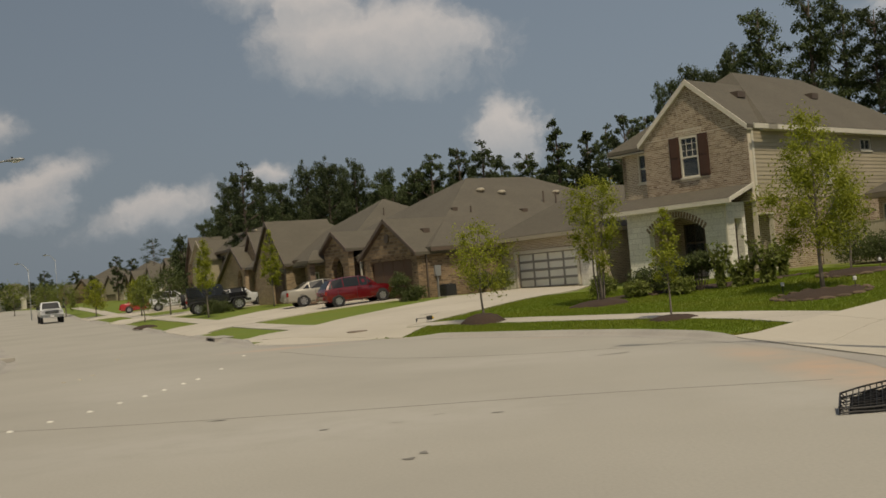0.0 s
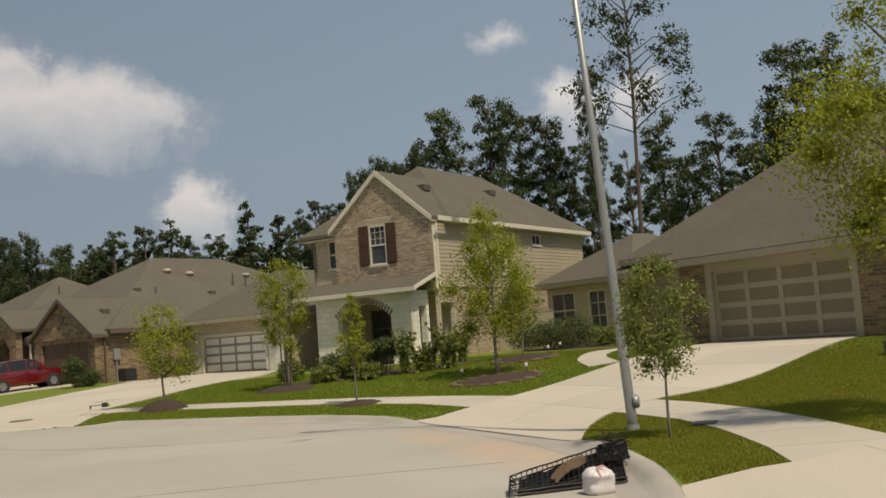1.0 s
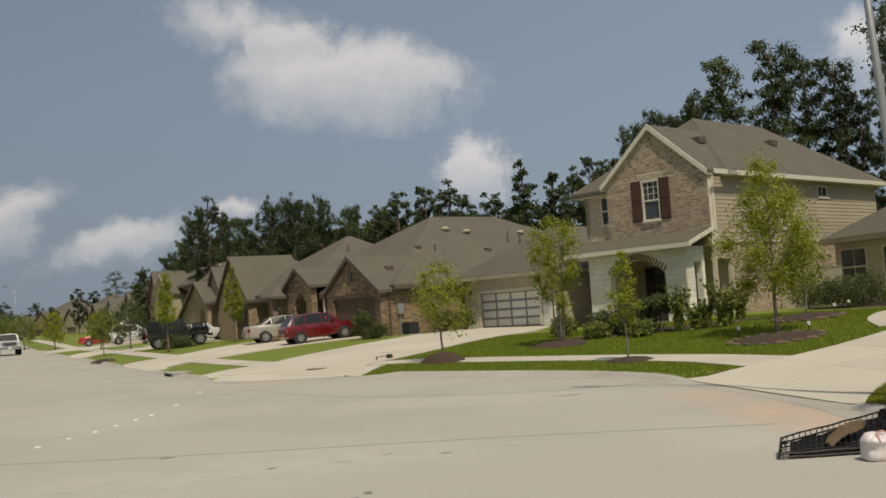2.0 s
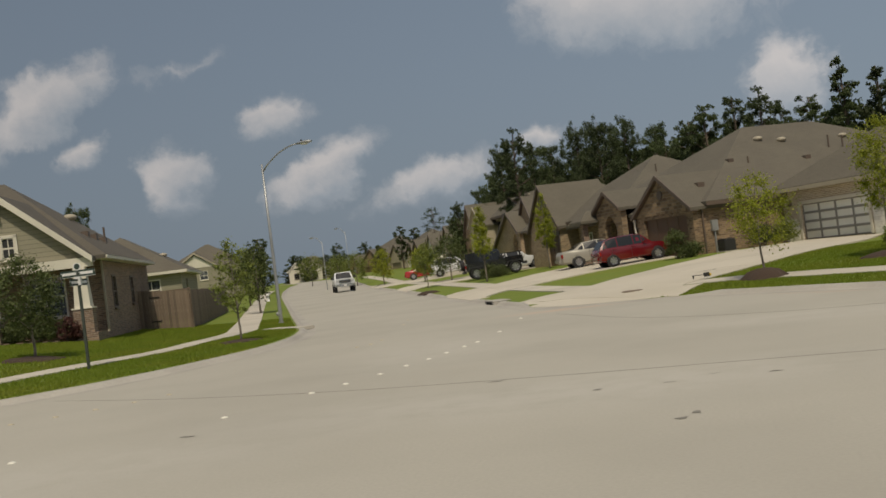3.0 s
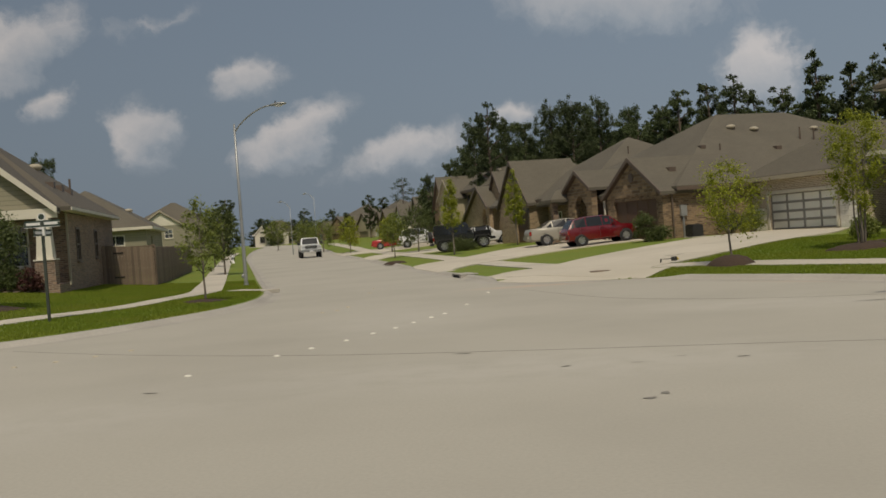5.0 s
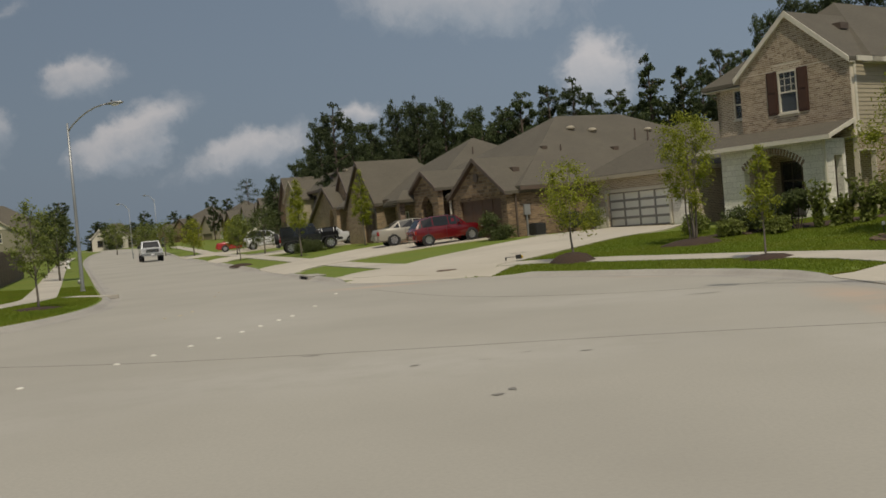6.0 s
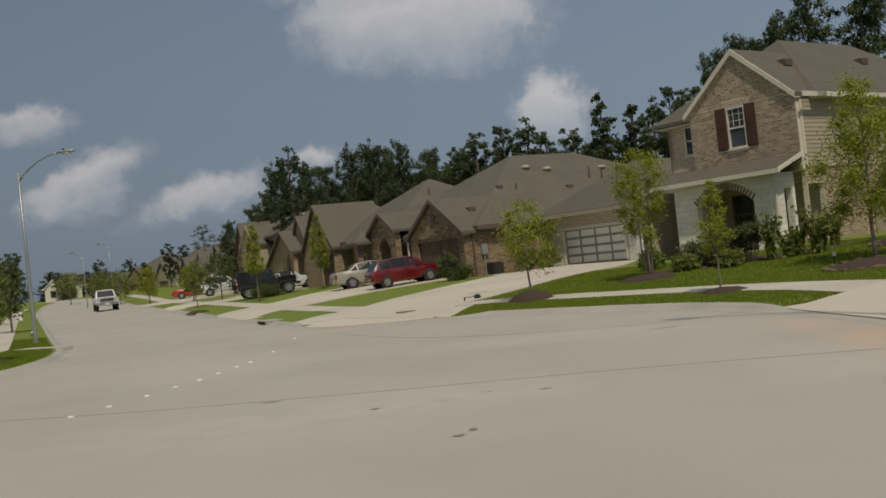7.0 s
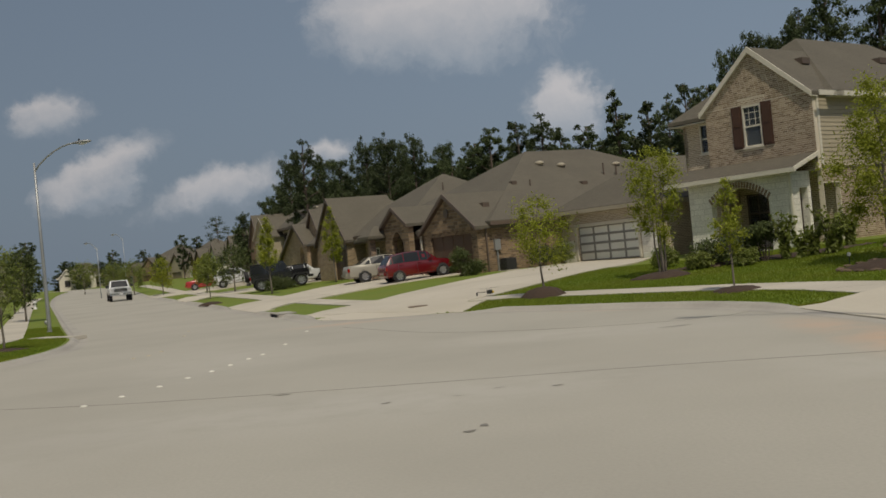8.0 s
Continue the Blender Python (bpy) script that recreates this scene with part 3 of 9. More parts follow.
def draped(name, a, b, mat, lift=0.03, depth=0.14, across=6, parent=None, base=None):
    """A paved strip between two plan lines, laid on the lots, with edges that go down."""
    a, b = np.array(a, float), np.array(b, float)
    n = len(a)
    k = np.linspace(0, 1, across + 1)
    grid = a[:, None, :] * (1 - k)[None, :, None] + b[:, None, :] * k[None, :, None]
    z = (base or lawn_z)(grid[..., 0].ravel(), grid[..., 1].ravel()).reshape(n, across + 1) + lift
    verts = [(grid[i, j, 0], grid[i, j, 1], z[i, j]) for i in range(n) for j in range(across + 1)]
    faces = []
    w = across + 1
    for i in range(n - 1):
        for j in range(across):
            faces.append((i * w + j, i * w + j + 1, (i + 1) * w + j + 1, (i + 1) * w + j))
    rim = [(i, 0) for i in range(n)] + [(n - 1, j) for j in range(1, w)] + [(i, across) for i in range(n - 2, -1, -1)] + [(0, j) for j in range(across - 1, 0, -1)]
    first = len(verts)
    verts += [(grid[i, j, 0], grid[i, j, 1], z[i, j] - depth) for i, j in rim]
    for q in range(len(rim)):
        r = (q + 1) % len(rim)
        (i, j), (s, t) = rim[q], rim[r]
        faces.append((i * w + j, s * w + t, first + r, first + q))
    me = bpy.data.meshes.new(name)
    me.from_pydata(verts, [], faces)
    me.materials.append(mat)
    bm = bmesh.new()
    bm.from_mesh(me)
    bmesh.ops.recalc_face_normals(bm, faces=bm.faces[:])
    if sum(f.normal.z for f in bm.faces) < 0:
        bmesh.ops.reverse_faces(bm, faces=bm.faces[:])
    bm.to_mesh(me)
    bm.free()
    ob = new(name, me)
    ob.parent = parent
    return ob


def offset_line(line, d):
    """A plan line moved d metres to its left."""
    t = np.gradient(line, axis=0)
    t /= np.maximum(1e-9, np.hypot(t[:, 0], t[:, 1]))[:, None]
    return line + d * np.stack([-t[:, 1], t[:, 0]], 1)


def resample(pts, n):
    p = np.array(pts, float)
    s = np.concatenate([[0], np.cumsum(np.hypot(*np.diff(p, axis=0).T))])
    q = np.linspace(0, s[-1], n)
    return np.stack([np.interp(q, s, p[:, 0]), np.interp(q, s, p[:, 1])], 1)


# ---- the ground ----
from mathutils.geometry import delaunay_2d_cdt

KERB_W = 0.30
near = lambda line: line[(np.abs(line[:, 0] + 12) < 90) & (line[:, 1] < 200) & (line[:, 1] > -40)]
R_EDGE, L_EDGE = near(RIGHT), near(LEFT)
R_OUT, L_OUT = offset_line(R_EDGE, KERB_W), offset_line(L_EDGE, KERB_W)


def ground_sheet():
    xs = np.concatenate([[-2500, -1200, -600, -320, -200, -150], np.arange(-112, -34, 2.0), np.arange(-32, 22, 0.8), np.arange(22.6, 62, 2.0), [75, 100, 150, 240, 450, 900, 1800, 2500]])
    ys = np.concatenate([[-2500, -1200, -500, -200, -100, -60], np.arange(-40, 4, 2.0), np.arange(5, 46, 0.8), np.arange(47, 130, 2.0), np.arange(133, 215, 5), [230, 270, 340, 480, 800, 1500, 2500]])
    gx, gy = np.meshgrid(xs, ys)
    gx, gy = gx.ravel(), gy.ravel()
    d = road_distance(gx, gy)
    ok = np.abs(d - KERB_W / 2) > 0.6
    lines = [R_OUT, L_OUT, offset_line(R_EDGE, -0.5), offset_line(L_EDGE, -0.5)]
    pts = list(zip(gx[ok], gy[ok]))
    edges = []
    for l in lines:
        first = len(pts)
        pts += [tuple(p) for p in l]
        edges += [(first + i, first + i + 1) for i in range(len(l) - 1)]
    v, _, f, *_ = delaunay_2d_cdt([Vector(p) for p in pts], edges, [], 0, 1e-5)
    x, y = np.array([p[0] for p in v]), np.array([p[1] for p in v])
    d = road_distance(x, y)
    z = np.where(d > 0.2, lawn_z(x, y, np.maximum(d, KERB_W)), road_z(x, y) - 0.25)
    ob = from_arrays("ground", np.stack([x, y, z], 1), [tuple(q) for q in f], M["lawn"], smooth=True)
    tagged(ob, "mown green lawn turf rising gently from the kerb", "ground", kind="structure")


ground_sheet()


def road_sheet():
    xs, ys = np.arange(-110, 10, 3.0), np.concatenate([np.arange(-40, 60, 3.0), np.arange(60, 200, 6.0)])
    gx, gy = np.meshgrid(xs, ys)
    gx, gy = gx.ravel(), gy.ravel()
    ok = road_distance(gx, gy) < -0.6
    pts, edges = list(zip(gx[ok], gy[ok])), []
    ring = np.concatenate([offset_line(L_EDGE, 0.02), offset_line(R_EDGE, 0.02)])
    first = len(pts)
    pts += [tuple(p) for p in ring]
    edges = [(first + i, first + (i + 1) % len(ring)) for i in range(len(ring))]
    v, _, f, *_ = delaunay_2d_cdt([Vector(p) for p in pts], edges, [], 1, 1e-5)
    x, y = np.array([p[0] for p in v]), np.array([p[1] for p in v])
    ob = from_arrays("road", np.stack([x, y, road_z(x, y)], 1), [tuple(q) for q in f], M["asphalt"], smooth=True)
    tagged(ob, "pale worn concrete street widening into a round bulb", "road", kind="structure")


road_sheet()



def kerb(name, line, label):
    t = np.gradient(line, axis=0)
    t /= np.hypot(t[:, 0], t[:, 1])[:, None]
    nrm = np.stack([-t[:, 1], t[:, 0]], 1)
    shape = [(-0.30, -0.003), (-0.02, 0.0), (0.03, 0.02), (0.08, 0.065), (0.13, 0.098), (0.19, 0.112), (KERB_W, 0.112), (KERB_W + 0.01, -0.1)]
    verts, faces = [], []
    for p, n in zip(line, nrm):
        low = min([1.0] + [0.12 + 0.88 * float(ease(w - 0.5, w + 0.7, np.hypot(*(p - np.array(c))))) for c, w in DROPS])
        for a, h in shape:
            q = p + n * a
            z = float(road_z(q[0], q[1])) + 0.006
            verts.append((q[0], q[1], z + (h * low if h > 0.01 else h)))
    k = len(shape)
    for i in range(len(line) - 1):
        for j in range(k - 1):
            faces.append((i * k + j, i * k + j + 1, (i + 1) * k + j + 1, (i + 1) * k + j))
    ob = from_arrays(name, verts, [f[::-1] for f in faces], M["kerb"], smooth=True)
    return tagged(ob, label, "kerb", kind="structure")


kerb("kerb_1", resample(R_EDGE, 420), "grey rolled concrete kerb round the bulb")
kerb("kerb_2", resample(L_EDGE, 420), "grey rolled concrete kerb along the corner lawn")


# ---- houses ----
def hip_roof(parent, mat, x0, x1, y0, y1, ze, pitch, ridge="x", gables=(), over=0.4, thick=0.16, name="roof", reach=0.15, hips=None):
    """A hipped roof over a rectangle; gables lists the ends ("-", "+") of the ridge that are gables. One closed shell."""
    lo, hi = (reach if "-" in gables else over), (reach if "+" in gables else over)
    if ridge == "x":
        x0, x1, y0, y1 = x0 - lo, x1 + hi, y0 - over, y1 + over
    else:
        x0, x1, y0, y1 = x0 - over, x1 + over, y0 - lo, y1 + hi
    if ridge == "x":
        h = (y1 - y0) / 2
        zr, c, e = ze + h * pitch, (y0 + y1) / 2, min(h, (x1 - x0) / 2 - 0.05)
        e0, e1 = hips or (e, e)
        A, B = (x0 if "-" in gables else x0 + e0, c, zr), (x1 if "+" in gables else x1 - e1, c, zr)
        ring = [(x0, y0, ze), (x1, y0, ze), (x1, y1, ze), (x0, y1, ze)]
        tops = [(0, 1, 5, 4), (2, 3, 4, 5), (3, 0, 4), (1, 2, 5)]
        ends = {"-": (3, 0, 4), "+": (1, 2, 5)}
    else:
        h = (x1 - x0) / 2
        zr, c, e = ze + h * pitch, (x0 + x1) / 2, min(h, (y1 - y0) / 2 - 0.05)
        A, B = (c, y0 if "-" in gables else y0 + e, zr), (c, y1 if "+" in gables else y1 - e, zr)
        ring = [(x0, y0, ze), (x1, y0, ze), (x1, y1, ze), (x0, y1, ze)]
        tops = [(1, 2, 5, 4), (3, 0, 4, 5), (0, 1, 4), (2, 3, 5)]
        ends = {"-": (0, 1, 4), "+": (2, 3, 5)}
    bm = bmesh.new()
    pts = ring + [A, B]
    top = [bm.verts.new(p) for p in pts]
    low = [bm.verts.new((p[0], p[1], p[2] - thick)) for p in pts]
    skip = [ends[g] for g in gables]
    count = {}
    for f in tops:
        if f in skip:
            continue
        bm.faces.new([top[i] for i in f])
        bm.faces.new([low[i] for i in f[::-1]])
        for i, j in zip(f, f[1:] + f[:1]):
            count[frozenset((i, j))] = count.get(frozenset((i, j)), []) + [(i, j)]
    for e in count.values():
        if len(e) == 1:
            i, j = e[0]
            bm.faces.new((top[j], top[i], low[i], low[j]))
    bmesh.ops.recalc_face_normals(bm, faces=bm.faces[:])
    return part(name, bm, mat, parent)


def fascia(parent, x0, x1, y0, y1, ze, mat, sides="fbrl", over=0.4, h=0.19, name="fascia", boxed=True):
    """Boards along the eaves of a rectangle; f, b, l, r name the sides."""
    x0, x1, y0, y1 = x0 - over, x1 + over, y0 - over, y1 + over
    spans = dict(f=(x0, x1, y0 - 0.05, y0), b=(x0, x1, y1, y1 + 0.05), l=(x0 - 0.05, x0, y0, y1), r=(x1, x1 + 0.05, y0, y1))
    for s in sides:
        bm = bmesh.new()
        box(bm, *spans[s], ze - h - 0.02, ze - 0.01)
        part(name, bm, mat, parent)
    if not boxed:
        return
    bm = bmesh.new()
    box(bm, x0 + 0.01, x1 - 0.01, y0 + 0.01, y1 - 0.01, ze - h - 0.03, ze - h + 0.01)
    part("soffit", bm, mat, parent)


def rakes(parent, c, half, y, ze, zr, mat, w=0.2, d=0.06):
    """Two sloping boards of a gable at y = y."""
    for s in (-1, 1):
        bm = bmesh.new()
        n = Vector((-(zr - ze), half)).normalized() * w
        prism(bm, [(c + s * half, ze), (c, zr), (c, zr - w * 1.3), (c + s * (half - 0.02), ze - w * 1.05)], "x", y - d, d)
        part("rake_board", bm, mat, parent)
        bm = bmesh.new()
        prism(bm, [(c + s * half, ze - 0.19), (c, zr - 0.19), (c, zr - 0.24), (c + s * half, ze - 0.22)], "x", y, 0.4)
        part("rake_soffit", bm, mat, parent)


def window(parent, axis, pos, a0, a1, z0, z1, nx=2, nz=2, mat="trim", out=-1, border=0.07, rows=None, blind=0.0, sill=True):
    """A window in an opening: an outer border, glazing bars, a pane; out: which way is outdoors."""
    w = new("window")
    w.parent = parent
    d0, d1 = (pos - 0.03, pos + 0.07) if out < 0 else (pos - 0.07, pos + 0.03)

    def bar(name, l, r, b, t, lo, hi, m):
        bm = bmesh.new()
        box(bm, l, r, lo, hi, b, t) if axis == "x" else box(bm, lo, hi, l, r, b, t)
        return part(name, bm, M[m], w)

    bar("frame", a0, a0 + border, z0, z1, d0, d1, mat)
    bar("frame", a1 - border, a1, z0, z1, d0, d1, mat)
    bar("frame", a0 + border, a1 - border, z1 - border, z1, d0, d1, mat)
    bar("frame", a0 + border, a1 - border, z0, z0 + border, d0, d1, mat)
    e0, e1 = (pos + 0.005, pos + 0.035) if out < 0 else (pos - 0.035, pos - 0.005)
    for i in range(1, nx):
        x = a0 + (a1 - a0) * i / nx
        bar("glazing_bar", x - 0.018, x + 0.018, z0 + border, z1 - border, e0, e1, mat)
    for i in range(1, nz):
        z = z0 + (z1 - z0) * i / nz
        h = 0.035 if i * 2 == nz else 0.018
        bar("glazing_bar", a0 + border, a1 - border, z - h, z + h, e0 - 0.003, e1 + 0.003, mat)
    g0, g1 = (pos + 0.045, pos + 0.055) if out < 0 else (pos - 0.055, pos - 0.045)
    p = bar("pane", a0 + border * 0.5, a1 - border * 0.5, z0 + border * 0.5, z1 - border * 0.5, g0, g1, "pane")
    p.visible_shadow = False
    if sill:
        s0, s1 = (pos - 0.09, pos) if out < 0 else (pos, pos + 0.09)
        bar("sill", a0 - 0.05, a1 + 0.05, z0 - 0.07, z0 - 0.002, s0, s1, mat)
    if blind:
        b0, b1 = (pos + 0.10, pos + 0.115) if out < 0 else (pos - 0.115, pos - 0.10)
        n = int((z1 - z0) * blind / 0.075)
        for i in range(n):
            z = z1 - border - 0.075 * (i + 1)
            bar("blind_slat", a0 + border, a1 - border, z, z + 0.055, b0, b1, "blind")
    return w


def garage_door(parent, x0, x1, y, z1, nx, nz, panel, rail, raised=True, rail_w=0.13):
    """A sectional door with framed panels at y."""
    g = new("garage_door")
    g.parent = parent
    for i in range(nx):
        for j in range(nz):
            l, r = x0 + (x1 - x0) * i / nx, x0 + (x1 - x0) * (i + 1) / nx
            b, t = z1 * j / nz, z1 * (j + 1) / nz
            bm = bmesh.new()
            box(bm, l, r, y + 0.05, y + 0.09, b, t)
            part("panel", bm, panel, g)
    proud = y + 0.025 if raised else y + 0.04
    for i in range(nx + 1):
        c = x0 + (x1 - x0) * i / nx
        h = rail_w / 2 if 0 < i < nx else rail_w * 0.5
        bm = bmesh.new()
        box(bm, max(x0, c - h), min(x1, c + h), proud, y + 0.052, 0, z1)
        part("stile", bm, rail, g)
    for j in range(nz + 1):
        c = z1 * j / nz
        h = rail_w / 2
        bm = bmesh.new()
        box(bm, x0, x1, proud + 0.004, y + 0.054, max(0.0, c - h), min(z1, c + h))
        part("rail", bm, rail, g)
    return g


def roof_vents(parent, spots, mat="gutter_brown"):
    """Low round and box vents and pipes standing on the roofs of a house: (x, y, kind, size)."""
    roofs = [o for o in parent.children if o.name.split(".")[0] == "roof"]
    for x, y, kind, s in spots:
        z = -9.0
        for o in roofs:
            hit, where, _, _ = o.ray_cast(Vector((x, y, 40)), Vector((0, 0, -1)))
            z = max(z, where.z) if hit else z
        bm = bmesh.new()
        if kind == "pipe":
            tube(bm, [(x, y, z - 0.2), (x, y, z + s)], [0.05, 0.05], 8)
            part("vent_pipe", bm, M["gutter_brown"], parent)
        elif kind == "turtle":
            bmesh.ops.create_uvsphere(bm, u_segments=12, v_segments=6, radius=s, matrix=Matrix.Translation((x, y, z + s * 0.3)) @ Matrix.Diagonal((1.1, 1, 0.55, 1)))
            part("roof_vent", bm, M["trim_tan"], parent, smooth=True)
        else:
            box(bm, x - s, x + s, y - s, y + s, z - 0.15, z + 0.12)
            part("roof_vent", bm, M[mat], parent)


def rafter_house_shell(parent, x0, x1, y0, y1, z1, mat, holes_front=(), holes_right=(), holes_left=(), thick=0.22, z0=-0.6):
    """Four outer walls and a floor; openings are given for the front, right and left."""
    for name, args, holes in (("wall", ("x", x0, x1, y0, thick), holes_front), ("wall", ("x", x0, x1, y1 - thick, thick), ()),
                              ("wall", ("y", y0 + thick, y1 - thick, x1 - thick, thick), holes_right), ("wall", ("y", y0 + thick, y1 - thick, x0, thick), holes_left)):
        bm = bmesh.new()
        wall(bm, *args, z0, z1, holes)
        part(name, bm, mat, parent)
    bm = bmesh.new()
    box(bm, x0 + thick, x1 - thick, y0 + thick, y1 - thick, -0.2, 0.0)
    part("floor_slab", bm, M["room"], parent)


def downpipe(parent, x, y, z0, z1, mat, s=0.04):
    bm = bmesh.new()
    box(bm, x - s, x + s, y - s, y + s, z0, z1)
    part("downpipe", bm, mat, parent)


def arch(a0, a1, z0, zs, rise, n=10):
    """Points of an arched opening from its left foot over the crown to its right foot."""
    return [(a0, z0), (a0, zs)] + [(a0 + (a1 - a0) * k / n, zs + rise * math.sin(math.pi * k / n) ** 0.8) for k in range(1, n)] + [(a1, zs), (a1, z0)]


BRICKED = []


def two_storey_house():
    h = holder("house", pose(12.68, 41.09, 0.68, 0, 0, -50), "two-storey tan brick house with siding, shutters and a white stone porch", "house", "houses in the street")
    # upper front gable wing, set over the porch
    bm = bmesh.new()
    wall(bm, "x", -5.25, 0, 0, 0.22, 3.0, 6.15, [(-3.31, -2.41, 4.33, 6.05)])
    front = part("wall", bm, M["mortar"], h)
    bm = bmesh.new()
    prism(bm, [(-5.25, 6.15), (-0.12, 6.15), (-2.70, 8.28)], "x", 0, 0.22)
    gable = part("gable_wall", bm, M["mortar"], h)
    bm = bmesh.new()
    wall(bm, "x", -5.25, -0.02, 1.5, 0.22, -0.6, 3.0, [(-4.6, -3.5, 0.7, 2.4), (-2.4, -1.4, 0, 2.2)])
    part("wall", bm, M["brick"], h)
    window(h, "x", 1.5, -4.6, -3.5, 0.7, 2.4, 2, 2, "gutter_brown")
    bm = bmesh.new()
    box(bm, -2.4, -1.4, 1.54, 1.6, 0, 2.2)
    box(bm, -2.25, -1.55, 1.515, 1.54, 1.2, 2.05)
    part("front_door", bm, M["door"], h, "dark stained panelled front door")
    # right side: brick below, lap siding above
    bm = bmesh.new()
    wall(bm, "y", 0.22, 15, -0.22, 0.22, -0.6, 3.17, [(0.25, 1.35, 0, 2.45)])
    side = part("wall", bm, M["mortar"], h)
    BRICKED.extend([(front, "x", -5.25, 0.0, 3.05, 6.15, 0.0, -1, [(-3.36, -2.36, 4.2, 6.36), (-3.88, -1.86, 4.28, 6.12)], None, 170),
                    (gable, "x", -5.25, -0.12, 6.16, 8.2, 0.0, -1, [(-3.52, -2.16, 6.1, 6.36)], lambda z: (-5.25 + (z - 6.15) * 1.197, -0.12 - (z - 6.15) * 1.211), 0),
                    (side, "y", 0.24, 15.0, 0.0, 3.08, 0.0, 1, [(0.2, 1.4, -0.1, 2.5)], None, 130)])
    bm = bmesh.new()
    wall(bm, "y", 0.22, 15, -0.22, 0.2, 3.17, 6.0, [(9.1, 10.1, 5.2, 5.75), (5.6, 6.3, 3.7, 5.1)])
    part("wall", bm, M["siding"], h)
    window(h, "y", -0.02, 9.1, 10.1, 5.2, 5.75, 2, 1, out=1)
    window(h, "y", -0.02, 5.6, 6.3, 3.7, 5.1, 1, 2, out=1)
    for i in range(17):
        z = 3.19 + i * 0.17
        for y0, y1 in ((0.30, 15.0),):
            cuts = [c for c in ((5.55, 6.35, 3.62, 5.15), (9.05, 10.15, 5.12, 5.8)) if c[2] < z + 0.17 and c[3] > z]
            ends = sorted([y0, y1, *[v for c in cuts for v in c[:2]]])
            for a, b in zip(ends[::2], ends[1::2]):
                bm = bmesh.new()
                v = box(bm, -0.018, 0.012, a, b, z, z + 0.178)
                for q in (v[1], v[2]):
                    q.co.x = 0.032
                part("siding_board", bm, M["siding"], h)
    bm = bmesh.new()
    box(bm, -0.07, 0.05, 0.22, 0.36, 3.15, 6.0)
    part("corner_board", bm, M["trim"], h)
    bm = bmesh.new()
    box(bm, 0.0, 0.06, 0.2, 15.02, 3.10, 3.19)
    part("brick_ledge", bm, M["brick"], h)
    # back, left and recessed left front
    for args, m in ((("x", -7.7, 0, 14.78, 0.22, -0.6, 6.0), "siding"), (("y", 1.4, 15, -7.7, 0.22, -0.6, 6.0), "brick"), (("y", 0.22, 1.6, -5.25, 0.22, -0.6, 6.1), "brick")):
        bm = bmesh.new()
        wall(bm, *args)
        part("wall", bm, M[m], h)
    bm = bmesh.new()
    wall(bm, "x", -7.7, -5.25, 1.4, 0.22, -0.6, 6.0, [(-6.75, -6.0, 4.5, 5.85)])
    part("wall", bm, M["brick"], h)
    window(h, "x", 1.4, -6.75, -6.0, 4.5, 5.85, 1, 2)
    window(h, "x", 0.0, -3.31, -2.41, 4.33, 6.05, 1, 2, border=0.055)
    for k in range(1, 3):
        bm = bmesh.new()
        box(bm, -3.25, -2.47, 0.012, 0.03, 5.2 + k * 0.28 - 0.01, 5.2 + k * 0.28 + 0.01)
        box(bm, -3.31 + k * 0.3 - 0.01, -3.31 + k * 0.3 + 0.01, 0.008, 0.026, 5.23, 5.99)
        part("glazing_bar", bm, M["trim"], h)
    for x in (-3.86, -2.38):
        bm = bmesh.new()
        box(bm, x, x + 0.5, -0.05, -0.002, 4.3, 6.1)
        for j in range(2):
            box(bm, x + 0.07, x + 0.43, -0.07, -0.05, 4.4 + j * 0.85, 5.15 + j * 0.85)
        part("shutter", bm, M["shutter"], h, "dark red-brown wooden shutter")
    bm = bmesh.new()
    for i in range(15):
        a = -3.5 + i * 0.088
        box(bm, a, a + 0.075, -0.012, 0.0, 6.12, 6.34)
    part("soldier_brick", bm, M["brick"], h)
    bm = bmesh.new()
    box(bm, -7.5, -0.22, 0.3, 14.7, 2.9, 3.1)
    part("floor_slab", bm, M["room"], h)
    # roofs
    hip_roof(h, M["shingle"], -7.7, 0, 1.3, 15, 6.12, 0.76, "y", (), 0.42)
    hip_roof(h, M["shingle"], -5.25, -0.15, 0.05, 7.5, 6.12, 0.84, "y", ("-", "+"), 0.24)
    fascia(h, -7.7, 0, 1.3, 15, 6.1, M["trim"], "rlb")
    fascia(h, -5.25, 0, 0.3, 1.2, 6.1, M["trim"], "r", boxed=False)
    rakes(h, -2.70, 2.79, -0.10, 6.12, 6.12 + 2.79 * 0.84 + 0.02, M["trim"], 0.2)
    roof_vents(h, [(-1.9, 2.4, "box", 0.28), (-2.2, 9.0, "box", 0.28)])
    # porch
    bm = bmesh.new()
    slab(bm, [(-6.4, -1.75, 3.12), (0.1, -1.75, 3.12), (0.1, 0.0, 3.72), (-6.4, 0.0, 3.72)], 0.14)
    part("porch_roof", bm, M["shingle"], h)
    bm = bmesh.new()
    box(bm, -6.45, 0.15, -1.86, -1.74, 2.95, 3.12)
    part("gutter", bm, M["trim"], h)
    bm = bmesh.new()
    prism(bm, [(-1.75, 3.0), (0.0, 3.58), (0.0, 3.75), (-1.75, 3.15)], "y", 0.05, 0.07)
    part("rake_board", bm, M["trim"], h)
    bm = bmesh.new()
    op = arch(-4.35, -1.5, -0.1, 2.0, 0.62)
